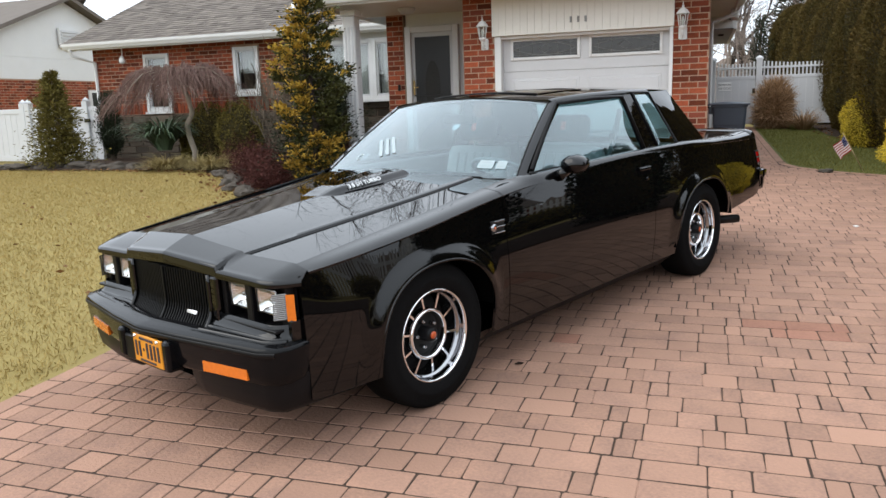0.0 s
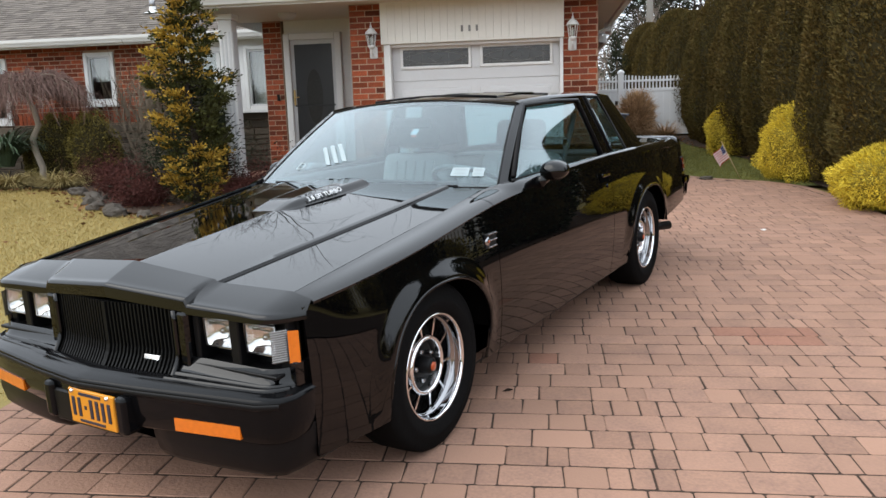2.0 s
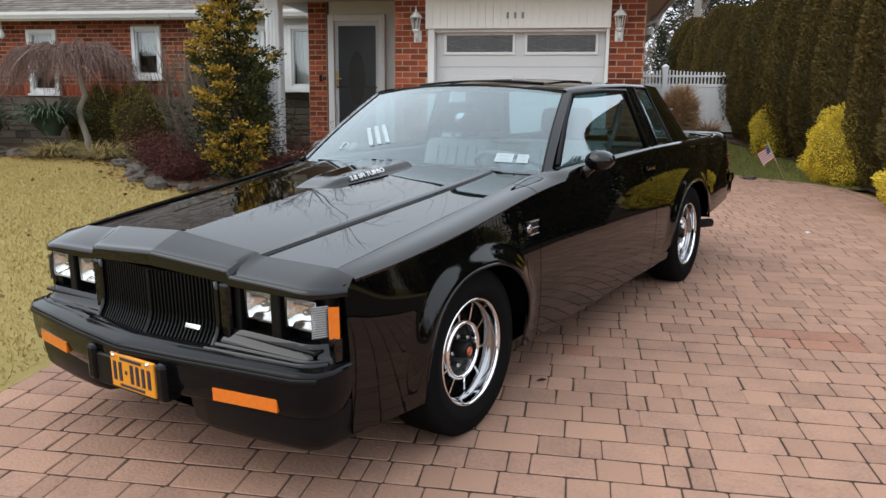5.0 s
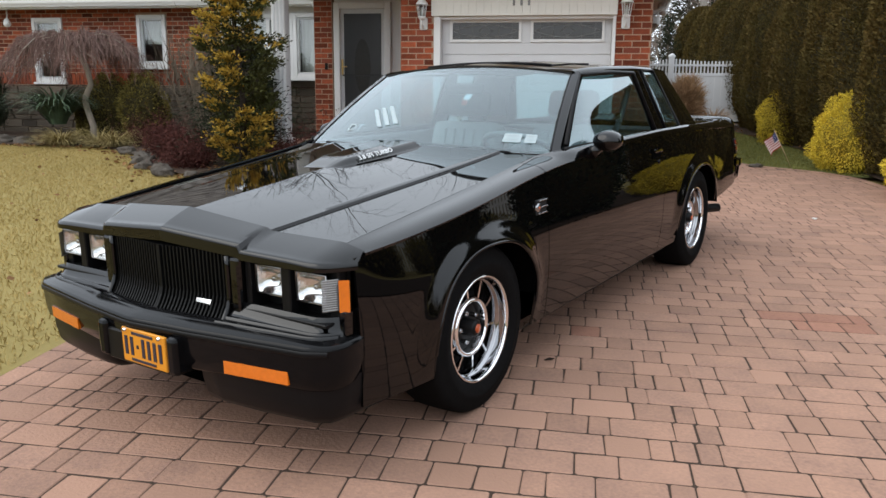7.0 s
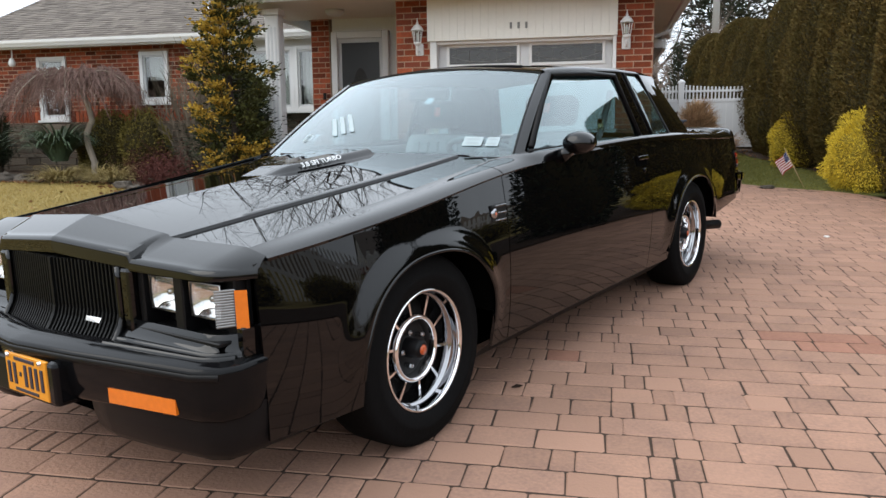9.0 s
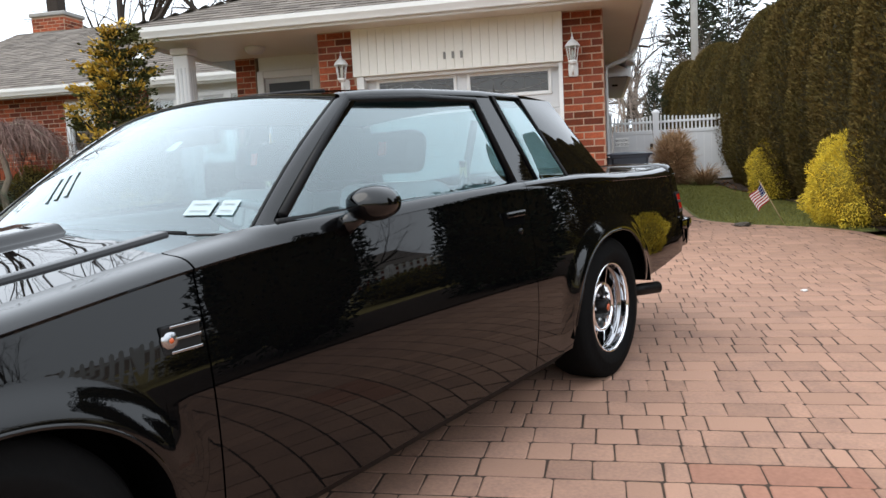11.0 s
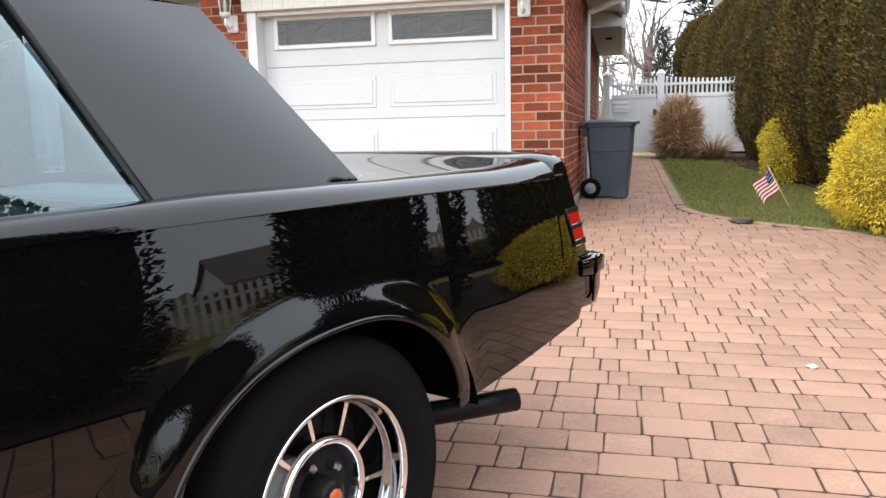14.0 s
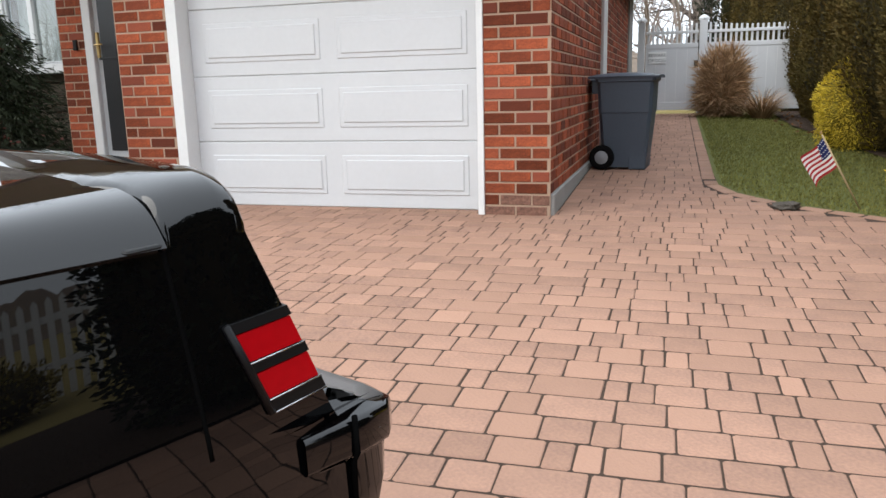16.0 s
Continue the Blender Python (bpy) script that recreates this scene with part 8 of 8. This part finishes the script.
# ---- bin, flag, small things ----
def wheelie_bin(m):
    b = empty("wheeled_bin", m, label="blue-grey plastic wheeled rubbish bin beside the brick wall", category="rubbish bin")
    prof = [(-0.20, -0.20, 0.20, 0.20, 0.02), (-0.20, -0.20, 0.20, 0.20, 0.06), (-0.235, -0.235, 0.24, 0.24, 0.52), (-0.24, -0.24, 0.245, 0.245, 0.53), (-0.25, -0.25, 0.255, 0.255, 0.80), (-0.27, -0.265, 0.275, 0.265, 0.81), (-0.27, -0.265, 0.275, 0.265, 0.85)]
    verts, faces = [], []
    for x0, y0, x1, y1, z in prof:
        c = 0.03
        verts += [(x0 + c, y0, z), (x1 - c, y0, z), (x1, y0 + c, z), (x1, y1 - c, z), (x1 - c, y1, z), (x0 + c, y1, z), (x0, y1 - c, z), (x0, y0 + c, z)]
    faces = [(8 * i + k, 8 * i + (k + 1) % 8, 8 * i + 8 + (k + 1) % 8, 8 * i + 8 + k) for i in range(len(prof) - 1) for k in range(8)] + [tuple(range(8))[::-1]]
    flat_part("body", verts, faces, M["bin"], b)
    sheet("lid", lambda u, v: (-0.33 + 0.64 * u, -0.28 + 0.56 * v, 0.855 + 0.035 * math.sin(math.pi * v) ** 0.5 * (0.3 + 0.7 * math.sin(math.pi * min(1, u * 1.1)) ** 0.5)), np.linspace(0, 1, 12), np.linspace(0, 1, 12), M["bin"], b, "hinged grey lid", thick=0.02)
    tube("handle", [(-0.33, -0.22, 0.80), (-0.37, -0.22, 0.83), (-0.37, 0.22, 0.83), (-0.33, 0.22, 0.80)], 0.016, M["bin"], b)
    boxed("rear_rib", (-0.31, -0.23, -0.2, 0.2, 0.70, 0.82), M["bin"], b, bevel=0.01)
    for y in (-0.235, 0.235):
        w = lathe("bin_wheel", [(0.0, -0.025), (0.055, -0.025), (0.07, -0.03), (0.105, -0.03), (0.115, -0.02), (0.115, 0.02), (0.105, 0.03), (0.0, 0.025)], M["rubber"], b, "black rubber wheel", sides=28, centre=(-0.20, y, 0.115))
        lathe("wheel_hub", [(0.0, -0.034), (0.02, -0.034), (0.028, -0.029), (0.058, -0.031), (0.063, -0.026)], M["bin_hub"], w, sides=24, centre=(-0.20, y, 0.115))
    tube("axle", [(-0.20, -0.25, 0.115), (-0.20, 0.25, 0.115)], 0.012, M["dull_chrome"], b)
    boxed("foot", (0.04, 0.20, -0.205, 0.205, 0.0, 0.2), M["bin"], b, bevel=0.01)
    return b


wheelie_bin(pose(0.46, 13.42, gz(13.4) - 0.004, 0, 0, -4))

fs = empty("yard_flag", pose(2.10, 11.45, gz(11.45)), label="small striped flag on a leaning wooden stick in the lawn", category="flag")
foot, tip = Vector((0, 0, -0.03)), Vector((-0.30, -0.12, 0.50))
tube("stick", [foot, tip], 0.006, M["wood_stick"], fs, sides=8)
lathe("finial", [(0, -0.012), (0.01, 0), (0, 0.014)], M["brass"], fs, axis="z", sides=8, centre=tuple(tip + Vector((-0.006, -0.003, 0.014))))


def cloth(u, v):
    """u down the stick, v out along the cloth, which hangs in folds."""
    p = tip + (foot - tip) * (0.03 + 0.36 * u)
    return p + Vector((-0.11 - 0.03 * u, -0.04, -0.13)) * v + Vector((0.02, -0.03, 0)) * math.sin(v * 5 + u * 2) * v


for k in range(13):
    a, b = k / 13, (k + 1) / 13
    v0 = 0.4 if k < 7 else 0.0
    sheet("stripe", lambda u, v: cloth(a + (b - a) * u, v0 + (1 - v0) * v), [0, 1], np.linspace(0, 1, 9), M["flag_red" if k % 2 == 0 else "flag_white"], fs)
cn = sheet("canton", lambda u, v: cloth(7 / 13 * u, 0.4 * v), np.linspace(0, 1, 5), np.linspace(0, 1, 6), M["flag_blue"], fs)
for i in range(4):
    for j in range(4):
        q = cloth(7 / 13 * (i + 0.5) / 4, 0.4 * (j + 0.5) / 4) + Vector((-0.003, -0.004, 0))
        flat_part("star", [q + Vector((0.004 * math.cos(t), 0, 0.004 * math.sin(t))) for t in np.linspace(0, 2 * math.pi, 5, endpoint=False)], [(0, 1, 2, 3, 4)], M["flag_white"], cn)

ys_ = empty("yard_sign", pose(1.42, 20.0, gz(20)), label="small blue and white yard sign on a stake by the gate", category="sign")
tube("stake", [(0, 0, -0.05), (0, 0, 0.35)], 0.008, M["silver"], ys_)
boxed("board", (-0.07, 0.07, -0.008, 0.0, 0.32, 0.52), M["sticker"], ys_, bevel=0.003)
boxed("panel", (-0.055, 0.055, -0.012, -0.007, 0.36, 0.48), M["sticker_blue"], ys_, bevel=0.002)
rock(1.35, 7.57, 0.017, 91, 0.5, "small white pebble on the pavers").data.materials[0] = M["flag_white"]
lf = leaves("fallen_leaf", np.array([[-0.835, 3.70, gz(3.7) + 0.006]]), np.array([[1.0, 0.3, 0.1]]), 0.05, 0.03, M["bark_dark"], None, spread=0.0)
tagged(lf, "single dark fallen leaf on the pavers", "leaf")


# ---- single bricks, stones, shingles, pavers ----
def join_boxes(spans, maker):
    verts, faces = [], []
    for s in spans:
        v, f = maker(s)
        b = len(verts)
        verts += v
        faces += [tuple(i + b for i in q) for q in f]
    return verts, faces


brick_rng = random.Random(4)
shared = {}
for wall, spans, pieces in BRICK_WORK:
    spans = sorted(spans, key=lambda s: (round(s[2], 3), s[0]))
    near = spans[:pieces]
    for u, w, a, b in near:
        worn = wall.name == "wall_garage_right_pier" and a < 0.64 and brick_rng.random() < 0.4
        key = (round(w - u, 3), worn)
        if key not in shared:
            v, f = brick_box(-key[0] / 2, key[0] / 2, -(BRICK_H - JOINT) / 2, (BRICK_H - JOINT) / 2, 0.006)
            shared[key] = mesh_of("brick", v, f, M["brick_worn" if worn else "brick_piece"])
        ob = new("brick", shared[key])
        ob.parent = wall
        ob.location = ((u + w) / 2, brick_rng.uniform(-0.002, 0.0015), (a + b) / 2)
        ob.rotation_euler = (0, 0, brick_rng.uniform(-0.008, 0.008))
    rest = spans[pieces:]
    if rest:
        v, f = join_boxes(rest, lambda s: brick_box(*s, 0.006 + brick_rng.uniform(-0.002, 0.002)))
        tagged(flat_part("bricks", v, f, M["brick"], wall), kind="stuff")

# soldier course under the wing's brick, and ledge stones below it
v, f = join_boxes([(0.085 * k + 0.006, 0.085 * k + 0.079, 1.455, 1.65) for k in range(92) if not 1.35 < 0.085 * k + 0.04 < 2.0 and 0.085 * k < 5.24], lambda s: brick_box(*s, 0.014))
sc = tagged(flat_part("soldier_course", v, f, M["brick"], bpy.data.objects["wall_wing"]), kind="stuff")
spans, z = [], 0.4
while z < 1.44:
    h = min(brick_rng.choice((0.09, 0.12, 0.15)), 1.45 - z)
    x = 0.0
    while x < 7.8:
        l = brick_rng.uniform(0.22, 0.6)
        spans.append((x + 0.006, min(x + l, 7.82) - 0.006, z + 0.005, z + h - 0.005))
        x += l
    z += h
v, f = join_boxes(spans, lambda s: brick_box(*s, 0.02 + brick_rng.uniform(0, 0.02), c=0.01))
flat_part("ledge_stones", [(a - 12.8, b + 14.17, c) for a, b, c in v], f, M["stone"], wain)["kind"] = "stuff"

# shingle courses
for roof_ob, a, b, c, d in ROOF_WORK:
    n = (b - a).cross((d if (d - a).length > 0.1 else c) - a).normalized()
    up = ((c + d) / 2 - (a + b) / 2)
    rows = max(1, int(((d - a) - (b - a).normalized() * (d - a).dot((b - a).normalized())).length / 0.14))
    verts, faces = [], []
    for r in range(rows):
        t0, t1 = r / rows, (r + 1.12) / rows
        p0, p1 = a.lerp(d, t0), b.lerp(c, t0)
        q0, q1 = a.lerp(d, min(t1, 1)), b.lerp(c, min(t1, 1))
        length = (p1 - p0).length
        x = -brick_rng.uniform(0, 0.3)
        e = (p1 - p0).normalized() if length > 1e-3 else Vector((1, 0, 0))
        s = (a.lerp(d, 1.0) - a)
        s = (s - e * s.dot(e)) / rows * 1.12
        while x < length:
            w = brick_rng.choice((0.13, 0.2, 0.3))
            u0, u1 = max(x, 0) + 0.003, min(x + w, length) - 0.003
            x += w
            if u1 - u0 < 0.02:
                continue
            h = 0.010 + brick_rng.uniform(0, 0.008)
            k = len(verts)
            verts += [p0 + e * u0 + n * h, p0 + e * u1 + n * h, p0 + e * u1 + s + n * 0.003, p0 + e * u0 + s + n * 0.003, p0 + e * u0 - n * 0.002, p0 + e * u1 - n * 0.002]
            faces += [(k, k + 1, k + 2, k + 3), (k + 4, k + 5, k + 1, k), (k + 4, k, k + 3), (k + 1, k + 5, k + 2)]
    flat_part("shingles", verts, faces, M["shingle"], roof_ob)["kind"] = "stuff"


# pavers in courses along the house front, in three lengths
def paver_box(x0, x1, y0, y1, top, depth=0.02, c=0.004, worn=0.0):
    """A slab with tumbled corners and a chamfered, slightly uneven rim."""
    k = 0.007
    rim = [(x0 + k, y0), (x1 - k, y0), (x1, y0 + k), (x1, y1 - k), (x1 - k, y1), (x0 + k, y1), (x0, y1 - k), (x0, y0 + k)]
    rim = [(x + pr.uniform(-worn, worn), y + pr.uniform(-worn, worn)) for x, y in rim]
    mx, my = (x0 + x1) / 2, (y0 + y1) / 2
    sx, sy = 1 - 2 * c / (x1 - x0), 1 - 2 * c / (y1 - y0)
    v = [(x, y, top - depth) for x, y in rim] + [(x, y, top - 0.7 * c) for x, y in rim]
    v += [(mx + (x - mx) * sx, my + (y - my) * sy, top) for x, y in rim]
    f = [tuple(range(16, 24))]
    for a in (0, 8):
        f += [(a + q, a + (q + 1) % 8, a + 8 + (q + 1) % 8, a + 8 + q) for q in range(8)]
    return v, f


PITCH = 0.1515
RUST = ((0.60, 4.55, 0.24, 0.14), (-0.62, 4.18, 0.14, 0.10))
drive_ob = bpy.data.objects["driveway"]
pr = random.Random(11)
slabs = []
y = -3.947
while y < 20.2:
    x0 = DRIVE_LEFT + 0.115 if y < 10.98 else (-2.76 if y < 11.13 else 0.13)
    lean = abs(drive_right(y + PITCH) - drive_right(y)) / PITCH
    x1 = min(drive_right(y), drive_right(y + PITCH)) - (0.115 * math.hypot(1, lean) if y > 9.6 else 0.0) + (0.06 if lean > 0.5 else 0.0)
    x = x0
    while x < x1 - 0.03:
        l = pr.choice((0.080, 0.080, 0.115, 0.150, 0.150, 0.155, 0.232, 0.232))
        e = x + l
        if x1 - e < 0.05:
            e = x1
        slabs.append((x + 0.0019 + pr.uniform(-0.0006, 0.0008), e - 0.0022, y + 0.0033, y + PITCH - 0.0033))
        x = e
    y += PITCH
y = -4.0
while y < 10.9:
    slabs.append((DRIVE_LEFT, DRIVE_LEFT + 0.11, y + 0.003, y + 0.197))
    y += 0.2
y = 12.7
while y < 20.1:
    slabs.append((1.13, 1.235, y + 0.003, y + 0.197))
    y += 0.2
# border stones that follow the curve of the lawn
curve, border = [Vector((drive_right(q), q)) for q in np.linspace(9.6, 12.7, 240)], []
start = curve[0]
for q in curve:
    if (q - start).length > 0.2:
        d = (q - start).normalized()
        border.append((start + d * 0.1 + Vector((-d.y, d.x)) * 0.055, d))
        start = q
near = [s for s in slabs if -0.35 < s[0] < 1.6 and 7.0 < s[2] < 10.2][:300]
chosen = set(near)
paver_meshes = {}
tilt = math.atan(SLOPE)
for s in near:
    key = (round(s[1] - s[0], 3), round(s[3] - s[2], 3))
    if key not in paver_meshes:
        v, f = paver_box(-key[0] / 2, key[0] / 2, -key[1] / 2, key[1] / 2, 0.0, worn=0.0022)
        paver_meshes[key] = mesh_of("paver", v, f, M["paver_piece"])
    ob = new("paver", paver_meshes[key])
    ob.parent = drive_ob
    cy = (s[2] + s[3]) / 2
    ob.location = ((s[0] + s[1]) / 2, cy, gz(cy) + pr.uniform(-0.0006, 0.0007))
    ob.rotation_euler = (tilt + pr.uniform(-0.0028, 0.0028), pr.uniform(-0.0028, 0.0028), pr.uniform(-0.0028, 0.0028))
verts, faces, rusty_v, rusty_f = [], [], [], []
for s in slabs:
    if s in chosen:
        continue
    sx, sy = (s[0] + s[1]) / 2, (s[2] + s[3]) / 2
    rusty = any(((sx - a) / p) ** 2 + ((sy - b) / q) ** 2 < 1 for a, b, p, q in RUST)
    verts, faces, rusty_v, rusty_f = (rusty_v, rusty_f, verts, faces) if rusty else (verts, faces, rusty_v, rusty_f)
    v, f = paver_box(*s, 0.0, worn=0.0028)
    cx, cy = (s[0] + s[1]) / 2, (s[2] + s[3]) / 2
    lift, ty, tx = pr.uniform(-0.0006, 0.0007), SLOPE + pr.uniform(-0.0028, 0.0028), pr.uniform(-0.0028, 0.0028)
    rot = pr.uniform(-0.0028, 0.0028)
    b = len(verts)
    verts += [(p - rot * (q - cy), q + rot * (p - cx), r + gz(cy) + lift + ty * (q - cy) + tx * (p - cx)) for p, q, r in v]
    faces += [tuple(i + b for i in q) for q in f]
    if rusty:
        verts, faces, rusty_v, rusty_f = rusty_v, rusty_f, verts, faces
flat_part("stained_pavers", rusty_v, rusty_f, M["stain"], drive_ob, "rust-stained pavers")["kind"] = "stuff"
for c, d in border:
    v, f = paver_box(-0.097, 0.097, -0.052, 0.052, 0.002)
    b = len(verts)
    verts += [(c.x + d.x * p - d.y * q, c.y + d.y * p + d.x * q, r + gz(c.y + d.y * p + d.x * q)) for p, q, r in v]
    faces += [tuple(i + b for i in q) for q in f]
flat_part("pavers", verts, faces, M["paver"], drive_ob)["kind"] = "stuff"
